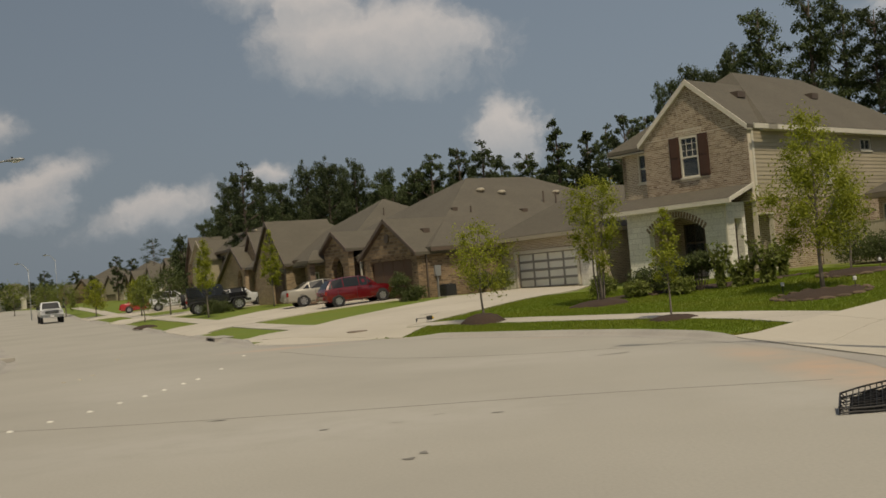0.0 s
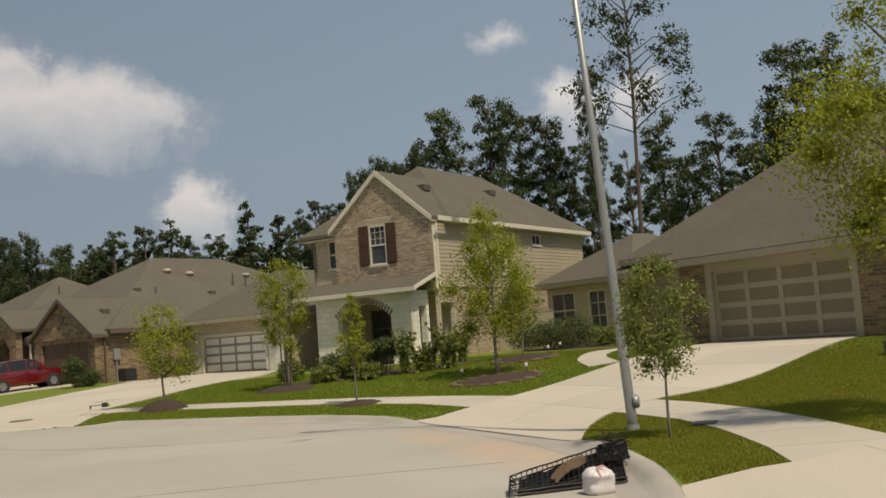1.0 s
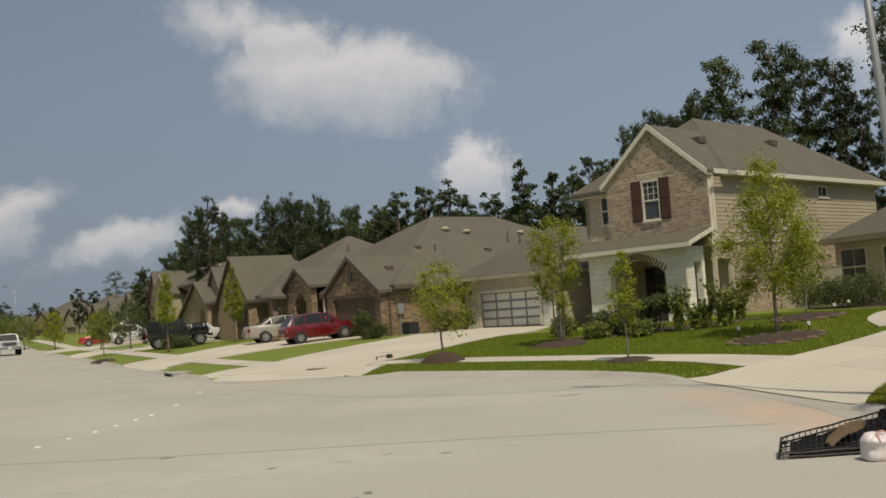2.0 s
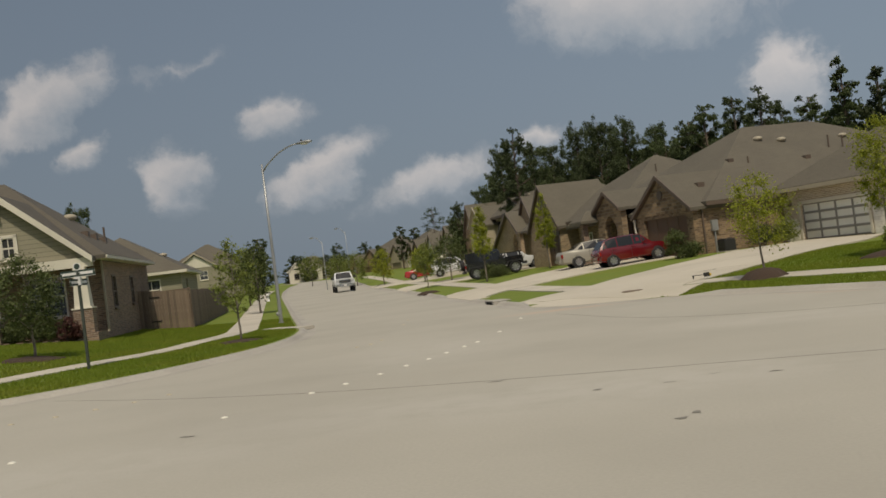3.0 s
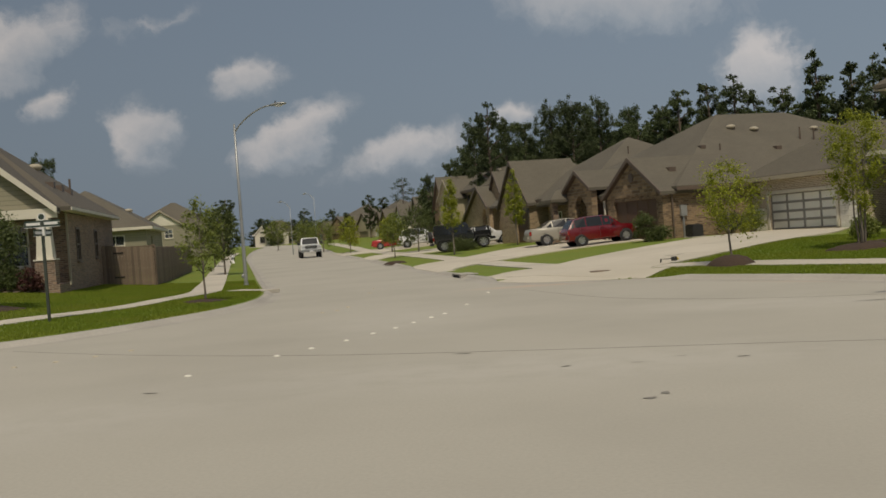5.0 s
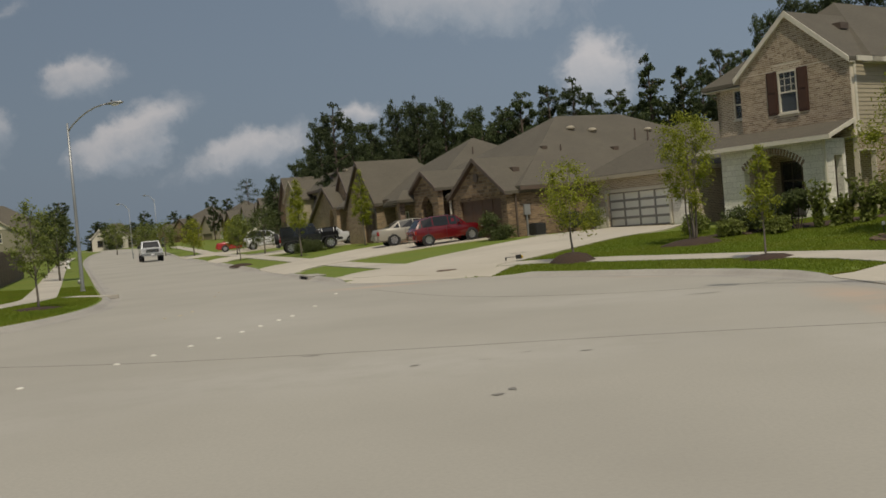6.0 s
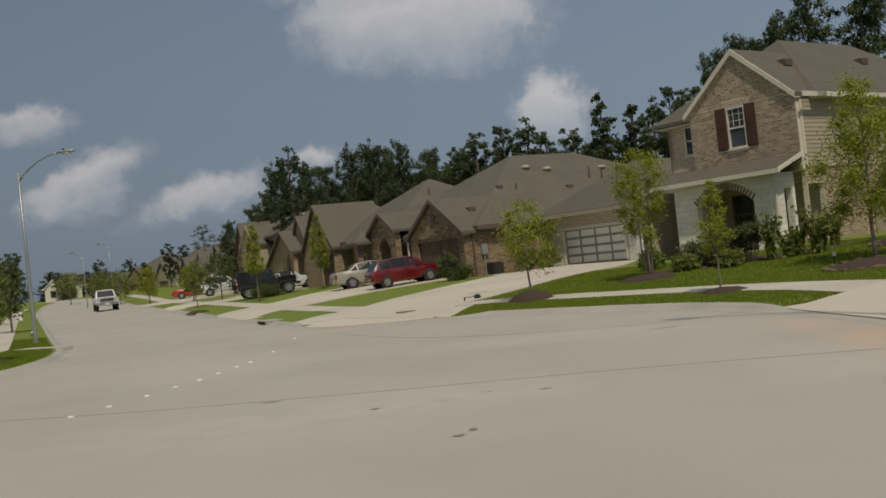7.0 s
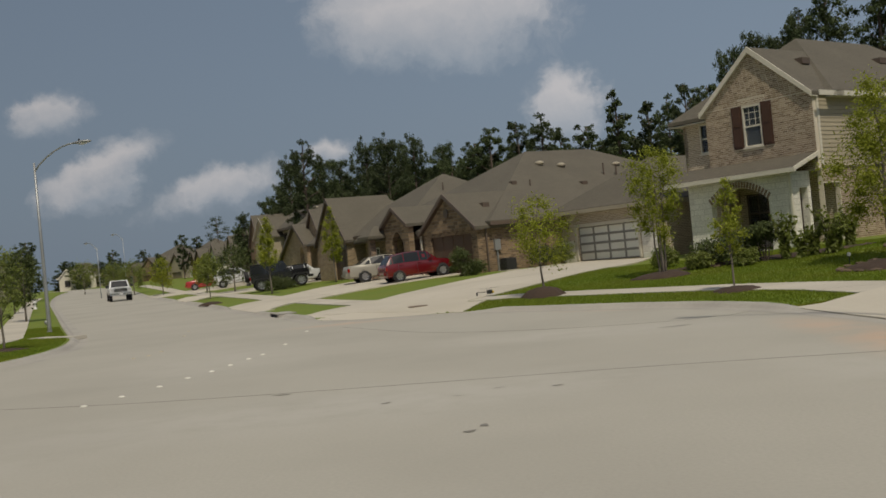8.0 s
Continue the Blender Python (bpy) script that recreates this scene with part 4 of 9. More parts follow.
    prism(bm, [(-5.5, -0.6), (-5.5, 3.0), (-0.45, 3.0), (-0.45, -0.6), (-1.5, -0.6)] + op[::-1][1:-1] + [(-4.35, -0.6)], "x", -1.3, 0.32)
    part("porch_wall", bm, M["limestone"], h, "white limestone porch front with a wide arch")
    bm = bmesh.new()
    n = 22
    for i in range(n):
        k = (i + 0.5) / n
        a = -4.35 + 2.85 * k
        z = 2.0 + 0.62 * math.sin(math.pi * k) ** 0.8
        box(bm, -0.045, 0.045, -0.03, 0.0, 0.0, 0.26, Matrix.Translation((a, -1.3, z)) @ Matrix.Rotation((k - 0.5) * 1.3, 4, "Y"))
    part("arch_brick", bm, M["brick_dark"], h)
    bm = bmesh.new()
    wall(bm, "y", -0.98, 0.0, -0.75, 0.3, -0.6, 3.0, [(-0.75, -0.2, 0.0, 2.35)])
    part("porch_wall", bm, M["limestone"], h)
    bm = bmesh.new()
    box(bm, -5.5, -0.3, -1.5, 1.5, -0.6, 0.0)
    part("porch_floor", bm, M["pave"], h)
    downpipe(h, -0.42, -1.35, 0, 2.95, M["trim"])
    return h


def corner_house():
    """The bungalow on the corner lot."""
    h = holder("house", pose(-23.16, 33.83, 0.9, 0, 0, 23.6), "brick bungalow with olive siding gables and cream porch columns", "house", "houses in the street")
    bm = bmesh.new()
    wall(bm, "x", -16.5, 0, 1.6, 0.22, -0.6, 2.85, [(-7.75, -6.85, 0.75, 2.1), (-5.3, -4.35, 0.0, 2.65), (-3.0, -1.4, 0.7, 2.35)])
    part("wall", bm, M["brick_dark"], h)
    window(h, "x", 1.6, -7.75, -6.85, 0.75, 2.1, 2, 2, blind=0.5)
    window(h, "x", 1.6, -3.0, -1.4, 0.7, 2.35, 2, 2)
    bm = bmesh.new()
    box(bm, -5.2, -4.45, 1.64, 1.7, 0, 2.0)
    for j in range(3):
        box(bm, -5.08, -4.57, 1.62, 1.64, 0.15 + 0.6 * j, 0.65 + 0.6 * j)
    part("front_door", bm, M["door"], h)
    bm = bmesh.new()
    for b in ((-5.3, -5.2, 0, 2.65), (-4.45, -4.35, 0, 2.65), (-5.2, -4.45, 2.0, 2.12), (-5.2, -4.45, 2.56, 2.65)):
        box(bm, b[0], b[1], 1.58, 1.72, b[2], b[3])
    part("door_frame", bm, M["trim"], h)
    bm = bmesh.new()
    box(bm, -5.2, -4.45, 1.66, 1.67, 2.12, 2.56)
    part("pane", bm, M["pane"], h).visible_shadow = False
    bm = bmesh.new()
    wall(bm, "y", 1.82, 14, -0.22, 0.22, -0.6, 2.85, [(3.6, 4.5, 0.8, 2.2), (8.2, 9.0, 0.9, 2.2)])
    part("wall", bm, M["brick_dark"], h)
    window(h, "y", 0.0, 3.6, 4.5, 0.8, 2.2, 2, 2, out=1, mat="gutter_brown")
    window(h, "y", 0.0, 8.2, 9.0, 0.9, 2.2, 2, 2, out=1, mat="gutter_brown")
    for args in (("x", -16.5, 0, 13.78, 0.22), ("y", 1.82, 13.78, -16.5, 0.22)):
        bm = bmesh.new()
        wall(bm, *args, -0.6, 2.85)
        part("wall", bm, M["brick_dark"], h)
    bm = bmesh.new()
    box(bm, -16.3, -0.2, 1.8, 13.8, -0.2, 0)
    part("floor_slab", bm, M["room"], h)
    bm = bmesh.new()
    box(bm, -6.4, 0, -0.4, 1.6, -0.7, -0.02)
    part("porch_floor", bm, M["brick_dark"], h)
    # big front gable over the porch
    hip_roof(h, M["shingle_dark"], -13.0, 0, 0.9, 13, 2.92, 0.605, "x", (), 0.45, hips=(6.5, 5.1))
    hip_roof(h, M["shingle_dark"], -6.5, 0.0, 0.1, 6.0, 2.87, 0.84, "y", ("-", "+"), 0.06, reach=0.24)
    hip_roof(h, M["shingle_dark"], -6.05, -3.5, -0.9, 3.0, 2.80, 0.90, "y", ("-", "+"), 0.16, reach=0.2)
    hip_roof(h, M["shingle_dark"], -12.0, -8.4, -2.5, 5.0, 2.95, 0.82, "y", ("-", "+"), 0.35)
    bm = bmesh.new()
    prism(bm, [(-6.4, 2.85), (-0.08, 2.85), (-3.25, 5.40)], "x", 0.15, 0.15)
    part("gable_wall", bm, M["siding_green"], h, "olive grey lap siding")
    bm = bmesh.new()
    prism(bm, [(-6.0, 2.75), (-3.55, 2.75), (-4.775, 3.80)], "x", -0.75, 0.12)
    part("gable_wall", bm, M["siding_green"], h, "olive grey lap siding")
    rakes(h, -3.25, 3.31, -0.14, 2.87, 2.87 + 3.31 * 0.84 + 0.02, M["trim"], 0.22)
    rakes(h, -4.775, 1.435, -1.1, 2.80, 2.80 + 1.435 * 0.90 + 0.02, M["trim"], 0.2)
    bm = bmesh.new()
    box(bm, -6.4, 0.0, -0.02, 0.16, 2.5, 2.86)
    part("porch_beam", bm, M["trim"], h)
    bm = bmesh.new()
    box(bm, -5.95, -3.4, -0.8, -0.6, 2.45, 2.78)
    part("porch_beam", bm, M["trim"], h)
    for x, y in ((-5.66, -0.7), (-3.70, -0.7), (-0.5, 0.08)):
        c = new("porch_column")
        c.parent = h
        bm = bmesh.new()
        v = box(bm, x - 0.30, x + 0.30, y - 0.30, y + 0.30, 0.95, 2.5)
        for q in v[4:]:
            q.co.x, q.co.y = x + (q.co.x - x) * 0.72, y + (q.co.y - y) * 0.72
        part("shaft", bm, M["trim"], c, "cream tapered column")
        bm = bmesh.new()
        box(bm, x - 0.36, x + 0.36, y - 0.36, y + 0.36, -0.7, 0.9)
        part("pier", bm, M["brick_dark"], c)
        bm = bmesh.new()
        box(bm, x - 0.4, x + 0.4, y - 0.4, y + 0.4, 0.9, 0.95)
        part("cap", bm, M["trim"], c)
    # double window in the gable
    bm = bmesh.new()
    for b in ((-3.95, -3.83, 3.05, 4.02), (-3.37, -3.23, 3.05, 4.02), (-2.77, -2.65, 3.05, 4.02), (-3.95, -2.65, 3.92, 4.04), (-3.95, -2.65, 3.03, 3.15)):
        box(bm, b[0], b[1], 0.08, 0.15, b[2], b[3])
    part("window_casing", bm, M["trim"], h)
    # dark panel stands in for the unlit room behind this window
    bm = bmesh.new()
    box(bm, -3.83, -2.77, 0.138, 0.149, 3.15, 3.92)
    part("window_shade", bm, M["plastic"], h, "dark panel put in for the unlit room behind the panes")
    window(h, "x", 0.125, -3.83, -3.37, 3.15, 3.92, 2, 2, "trim", border=0.03, sill=False)
    window(h, "x", 0.125, -3.23, -2.77, 3.15, 3.92, 2, 2, "trim", border=0.03, sill=False)
    for x, z, y in ((-3.25, 5.25, -0.18), (-4.775, 3.72, -1.0)):
        bm = bmesh.new()
        prism(bm, [(y + 0.2, z - 0.6), (y + 0.3, z - 0.6), (y + 0.3, z - 0.25), (y, z - 0.25), (y, z - 0.32)], "y", x - 0.06, 0.12)
        part("bracket", bm, M["gutter_brown"], h)
    fascia(h, -13.0, 0, 0.9, 13, 2.9, M["trim"], "rbl", 0.45, h=0.11)
    bm = bmesh.new()
    box(bm, -8.2, -6.6, 0.38, 0.45, 2.72, 2.9)
    part("gutter", bm, M["trim"], h)
    # wing with its own gable
    bm = bmesh.new()
    wall(bm, "x", -12.0, -8.4, -2.0, 0.22, -0.6, 2.85, [(-11.4, -9.0, 0, 2.15)])
    wall(bm, "y", -1.78, 1.6, -8.62, 0.22, -0.6, 2.85)
    wall(bm, "y", -1.78, 1.6, -12.0, 0.22, -0.6, 2.85)
    part("wall", bm, M["brick_dark"], h)
    bm = bmesh.new()
    box(bm, -11.8, -8.6, -1.98, 1.6, -0.3, 0.0)
    part("garage_floor", bm, M["pave"], h)
    bm = bmesh.new()
    for b in ((-11.52, -11.4, 0, 2.15), (-9.0, -8.88, 0, 2.15), (-11.52, -8.88, 2.15, 2.3)):
        box(bm, b[0], b[1], -2.03, -1.995, b[2], b[3])
    part("door_casing", bm, M["trim"], h)
    bm = bmesh.new()
    prism(bm, [(-12.0, 2.85), (-8.4, 2.85), (-10.2, 4.45)], "x", -2.3, 0.3)
    part("gable_wall", bm, M["siding_green"], h)
    rakes(h, -10.2, 2.15, -2.65, 2.95, 2.95 + 2.15 * 0.82 + 0.02, M["trim"], 0.2)
    roof_vents(h, [(-2.4, 8.6, "turtle", 0.3), (-0.9, 5.4, "box", 0.22), (-0.8, 7.0, "box", 0.2), (-1.2, 10.0, "pipe", 0.5), (-1.0, 4.3, "box", 0.2)])
    downpipe(h, -6.55, 1.5, 0, 2.8, M["trim"])
    downpipe(h, 0.06, 1.5, -0.1, 2.8, M["trim_tan"])
    return h


def wide_garage_house():
    h = holder("house", pose(17.33, 27.49, 0.9, 0, 0, -75), "tan brick bungalow with a wide panelled garage door and hipped roof", "house", "houses in the street")
    # garage wing
    bm = bmesh.new()
    wall(bm, "x", -1.3, 6.2, 0, 0.24, -0.6, 2.5, [(0, 4.9, -0.02, 2.13)])
    part("wall", bm, M["trim_tan"], h)
    bm = bmesh.new()
    wall(bm, "y", 0.24, 8, -1.3, 0.22, -0.6, 2.5)
    wall(bm, "y", 0.24, 8, 5.98, 0.22, -0.6, 2.5)
    part("wall", bm, M["brick"], h)
    garage_door(h, 0, 4.9, 0.12, 2.13, 4, 4, M["panel_tan"], M["trim_tan"], rail_w=0.16)
    bm = bmesh.new()
    box(bm, -1.28, -0.25, -0.03, 0.0, -0.6, 2.35)
    box(bm, 5.15, 6.2, -0.03, 0.0, -0.6, 2.35)
    part("brick_pier", bm, M["brick_red"], h)
    # main body and left wing
    rafter_house_shell(h, -10.0, 7.0, 7.0, 19.0, 3.2, M["brick"], [(-6.0, -4.9, 0, 2.4)])
    bm = bmesh.new()
    box(bm, -6.0, -4.9, 7.08, 7.14, 0, 2.4)
    part("front_door", bm, M["door"], h)
    rafter_house_shell(h, -15.7, -9.8, 6.0, 13.0, 2.7, M["brick"], [(-12.75, -11.6, 0.62, 2.32), (-15.4, -13.7, 0.7, 2.35)], [(7.2, 8.2, 0.8, 2.2)])
    window(h, "x", 6.0, -12.75, -11.6, 0.62, 2.32, 2, 3, blind=0.6)
    window(h, "x", 6.0, -15.4, -13.7, 0.7, 2.35, 2, 2)
    hip_roof(h, M["shingle"], -1.3, 6.2, 0.0, 12.0, 2.62, 0.72, "y", (), 0.45)
    hip_roof(h, M["shingle"], -10.0, 7.0, 6.4, 19.0, 3.42, 0.72, "x", (), 0.5)
    hip_roof(h, M["shingle"], -15.7, -9.8, 6.0, 13.0, 2.82, 0.60, "y", (), 0.45)
    fascia(h, -1.3, 6.2, 0.0, 8.0, 2.6, M["trim_tan"], "flr", 0.45)
    fascia(h, -15.7, -9.8, 6.0, 13.0, 2.8, M["trim_tan"], "flr", 0.45)
    fascia(h, -10.0, 7.0, 6.4, 19.0, 3.4, M["trim_tan"], "flrb", 0.5)
    downpipe(h, 6.3, -0.05, 0, 2.45, M["trim"])
    downpipe(h, -9.7, 5.95, 0, 2.6, M["trim"])
    downpipe(h, -10.9, 5.95, 0, 2.6, M["trim"])
    return h


def white_garage_house():
    h = holder("house", pose(7.39, 49.45, 0.72, 0, 0, -53), "tan brick bungalow with a pale panelled garage door", "house", "houses in the street")
    bm = bmesh.new()
    wall(bm, "x", -7.0, 0, 0, 0.24, -0.6, 2.62, [(-5.75, -1.25, -0.02, 1.78)])
    part("wall", bm, M["brick"], h)
    bm = bmesh.new()
    box(bm, -7.05, -6.0, -0.04, 0.0, -0.6, 1.1)
    box(bm, -1.0, 0.04, -0.04, 0.0, -0.6, 1.25)
    part("stone_base", bm, M["limestone"], h)
    bm = bmesh.new()
    for b in ((-5.9, -5.75, 0, 1.93), (-1.25, -1.1, 0, 1.93), (-5.75, -1.25, 1.78, 1.93)):
        box(bm, b[0], b[1], -0.05, 0.0, b[2], b[3])
    part("door_casing", bm, M["trim"], h)
    garage_door(h, -5.75, -1.25, 0.10, 1.78, 4, 4, M["panel"], M["rail_grey"], rail_w=0.12)
    bm = bmesh.new()
    wall(bm, "y", 0.24, 8, -7.0, 0.22, -0.6, 2.62)
    wall(bm, "y", 0.24, 8, -0.22, 0.22, -0.6, 2.62)
    part("wall", bm, M["brick"], h)
    rafter_house_shell(h, -5.0, 6.5, 7.0, 20.0, 2.9, M["brick"])
    hip_roof(h, M["shingle"], -7.0, 0.0, 0.0, 11.0, 2.72, 0.62, "y", (), 0.45)
    hip_roof(h, M["shingle"], -5.0, 6.5, 7.0, 20.0, 3.0, 0.6, "y", (), 0.45)
    fascia(h, -7.0, 0.0, 0.0, 11.0, 2.70, M["trim_tan"], "flr", 0.45)
    bm = bmesh.new()
    box(bm, -6.55, -6.35, -0.12, 0.0, 1.75, 2.05)
    part("wall_lamp", bm, M["gutter_brown"], h)
    return h


def stone_gable_house():
    h = holder("house", pose(-1.3, 52.2, 0.55, 0, 0, -57), "brown brick bungalow with a stone gable over a brown garage door", "house", "houses in the street")
    bm = bmesh.new()
    wall(bm, "x", -5.7, 0, 0, 0.24, -0.6, 2.4, [(-4.95, -0.6, -0.02, 2.2)])
    part("wall", bm, M["brick_red"], h)
    bm = bmesh.new()
    prism(bm, [(-5.7, 2.4), (0, 2.4), (-2.85, 4.22)], "x", -0.04, 0.24)
    part("gable_wall", bm, M["rubble"], h, "rough brown field stone gable")
    bm = bmesh.new()
    bmesh.ops.create_cone(bm, cap_ends=True, segments=16, radius1=0.24, radius2=0.24, depth=0.1, matrix=Matrix.Translation((-2.85, -0.06, 3.4)) @ Matrix.Rotation(math.pi / 2, 4, "X"))
    part("round_vent", bm, M["gutter_brown"], h)
    garage_door(h, -4.95, -0.6, 0.10, 2.2, 4, 4, M["panel_brown"], M["panel_brown"], rail_w=0.08)
    bm = bmesh.new()
    wall(bm, "y", 0.24, 22, -0.22, 0.22, -0.6, 2.5, [(9.0, 10.0, 0.9, 2.1)])
    part("wall", bm, M["brick_red"], h)
    bm = bmesh.new()
    wall(bm, "y", 0.24, 4.0, -5.7, 0.22, -0.6, 2.4)
    wall(bm, "x", -7.7, -5.7, 3.9, 0.22, -0.6, 2.9, [(-7.2, -6.2, 0.5, 2.2)])
    wall(bm, "x", -16, -10.8, 1.25, 0.22, -0.6, 2.6, [(-15.0, -14.0, 0.6, 2.1)])
    wall(bm, "y", 1.3, 4.0, -7.9, 0.2, -0.6, 2.6)
    wall(bm, "y", 1.47, 22, -16, 0.22, -0.6, 2.6)
    wall(bm, "x", -16, 0, 21.8, 0.22, -0.6, 2.5)
    part("wall", bm, M["brick_red"], h)
    window(h, "x", 3.9, -7.2, -6.2, 0.5, 2.2, 2, 2)
    window(h, "x", 1.25, -15.0, -14.0, 0.6, 2.1, 2, 2)
    # entry with arch and gable
    bm = bmesh.new()
    op = arch(-9.95, -8.45, -0.1, 2.1, 0.7)
    prism(bm, [(-10.8, -0.6), (-10.8, 3.2), (-9.25, 4.1), (-7.7, 3.2), (-7.7, -0.6), (-8.45, -0.6)] + op[::-1][1:-1] + [(-9.95, -0.6)], "x", 0.1, 0.35)
    part("entry_wall", bm, M["rubble"], h)
    bm = bmesh.new()
    box(bm, -10.8, -7.7, 1.3, 1.6, -0.6, 2.7)
    part("entry_wall", bm, M["brick_dark"], h)
    bm = bmesh.new()
    box(bm, -9.7, -8.7, 1.25, 1.3, 0.0, 2.3)
    part("front_door", bm, M["door"], h)
    for x in (-11.3,):
        bm = bmesh.new()
        box(bm, x - 0.18, x + 0.18, -0.75, -0.4, -0.6, 2.55)
        part("porch_post", bm, M["brick_dark"], h)
    hip_roof(h, M["shingle"], -16.0, 0.0, 1.0, 22.0, 2.72, 0.53, "y", (), 0.4)
    hip_roof(h, M["shingle"], -5.7, 0.0, -0.05, 8.0, 2.50, 0.63, "y", ("-", "+"), 0.25)
    hip_roof(h, M["shingle"], -10.8, -7.7, 0.05, 6.0, 3.22, 0.62, "y", ("-", "+"), 0.2)
    hip_roof(h, M["shingle"], -12.2, -10.85, -0.9, 1.6, 2.75, 0.75, "y", (), 0.15)
    rakes(h, -2.85, 3.1, -0.20, 2.50, 2.50 + 3.1 * 0.63 + 0.02, M["gutter_brown"], 0.18)
    rakes(h, -9.25, 1.75, -0.10, 3.22, 3.22 + 1.75 * 0.62 + 0.02, M["gutter_brown"], 0.16)
    fascia(h, -16.0, 0.0, 1.0, 22.0, 2.7, M["gutter_brown"], "rlb", 0.4)
    roof_vents(h, [(-6.0, 8.6, "turtle", 0.28), (-5.6, 9.9, "turtle", 0.28), (-5.4, 14.0, "turtle", 0.26), (-3.7, 5.0, "box", 0.16), (-3.3, 5.9, "pipe", 0.35),
                   (-4.2, 12.0, "pipe", 0.7), (-4.0, 12.8, "pipe", 0.7), (-3.2, 9.6, "box", 0.18), (-1.6, 1.6, "box", 0.2), (-5.6, 16.5, "box", 0.2)])
    downpipe(h, 0.08, 0.5, -0.2, 2.5, M["gutter_brown"])
    downpipe(h, -5.85, -0.1, -0.2, 2.4, M["trim"])
    # meter box
    bm = bmesh.new()
    box(bm, 0.0, 0.14, 0.95, 1.3, 1.2, 1.75)
    box(bm, 0.0, 0.08, 1.08, 1.16, -0.2, 1.2)
    part("meter_box", bm, M["galv"], h)
    return h


def row_house(x, y, z, rz, w, depth, wall_mat, gable_c, gable_half, gable_z, ze, pitch, label, second=None, tall=False, door="panel_brown"):
    """A house farther up the street: hipped body, a front gable wing with the garage, and a smaller gable."""
    h = holder("house", pose(x, y, z, 0, 0, rz), label, "house", "houses in the street")
    rafter_house_shell(h, -w + 5.5, 5.5, 2.0, depth, ze - 0.1, M[wall_mat], [(2.2, 3.4, 0.6, 2.2), (-w + 7.0, -w + 8.4, 0.6, 2.2)], [(5.0, 6.2, 0.8, 2.1)])
    window(h, "x", 2.0, 2.2, 3.4, 0.6, 2.2, 2, 2)
    window(h, "x", 2.0, -w + 7.0, -w + 8.4, 0.6, 2.2, 2, 2)
    l, r = gable_c - gable_half + 0.4, gable_c + gable_half - 0.4
    bm = bmesh.new()
    wall(bm, "x", l, r, 0, 0.24, -0.6, ze - 0.1, [(l + 0.7, r - 0.7, -0.02, 2.2)])
    wall(bm, "y", 0.24, 2.0, l, 0.22, -0.6, ze - 0.1)
    wall(bm, "y", 0.24, 2.0, r - 0.22, 0.22, -0.6, ze - 0.1)
    part("wall", bm, M[wall_mat], h)
    garage_door(h, l + 0.7, r - 0.7, 0.1, 2.2, 4, 4, M[door], M[door], rail_w=0.08)
    bm = bmesh.new()
    prism(bm, [(l, ze - 0.1), (r, ze - 0.1), (gable_c, gable_z - 0.3)], "x", 0, 0.24)
    part("gable_wall", bm, M[wall_mat], h)
    p = (gable_z - ze) / gable_half
    hip_roof(h, M["shingle"], -w + 5.5, 5.5, 1.6, depth, ze, pitch, "x" if w > depth else "y", (), 0.4)
    hip_roof(h, M["shingle"], l, r, 0.0, depth * 0.5, ze, p, "y", ("-", "+"), 0.4)
    if second:
        c, hf, zt, yy = second
        hip_roof(h, M["shingle"], c - hf + 0.3, c + hf - 0.3, yy, 7.0, ze + 0.1, (zt - ze - 0.1) / hf, "y", ("-", "+"), 0.3)
    rakes(h, gable_c, gable_half, -0.15, ze, gable_z + 0.02, M["gutter_brown"], 0.2)
    fascia(h, -w + 5.5, 5.5, 1.6, depth, ze - 0.02, M["gutter_brown"], "frl", 0.4)
    if second:
        c, hf, zt, yy = second
        bm = bmesh.new()
        op = arch(c - hf * 0.45, c + hf * 0.45, -0.1, 2.0, 0.6)
        prism(bm, [(c - hf + 0.3, -0.6), (c - hf + 0.3, ze), (c, zt - 0.25), (c + hf - 0.3, ze), (c + hf - 0.3, -0.6), (c + hf * 0.45, -0.6)] + op[::-1][1:-1] + [(c - hf * 0.45, -0.6)], "x", yy + 0.05, 0.3)
        part("entry_wall", bm, M[wall_mat], h)
        rakes(h, c, hf, yy - 0.15, ze + 0.1, zt + 0.02, M["gutter_brown"], 0.18)
    return h


def gable_wing(h, c, half, y0, y1, ze, zp, mat, over=0.25, trim="gutter_brown", holes=(), z0=-0.6, roof="shingle"):
    """A wing with a gable front at y0: wall with openings, gable, pitched roof and rake boards."""
    l, r = c - half + over, c + half - over
    pitch = (zp - ze) / half
    bm = bmesh.new()
    wall(bm, "x", l, r, y0, 0.24, z0, ze - 0.08, holes)
    part("wall", bm, M[mat], h)
    for x in (l, r - 0.22):
        bm = bmesh.new()
        wall(bm, "y", y0 + 0.24, y1, x, 0.22, z0, ze - 0.08)
        part("wall", bm, M[mat], h)
    bm = bmesh.new()
    prism(bm, [(l, ze - 0.08), (r, ze - 0.08), (c, zp - 0.22)], "x", y0, 0.24)
    part("gable_wall", bm, M[mat], h)
    hip_roof(h, M[roof], l, r, y0, y1, ze, pitch, "y", ("-", "+"), over)
    rakes(h, c, half, y0 - 0.15, ze, zp + 0.02, M[trim], 0.2)


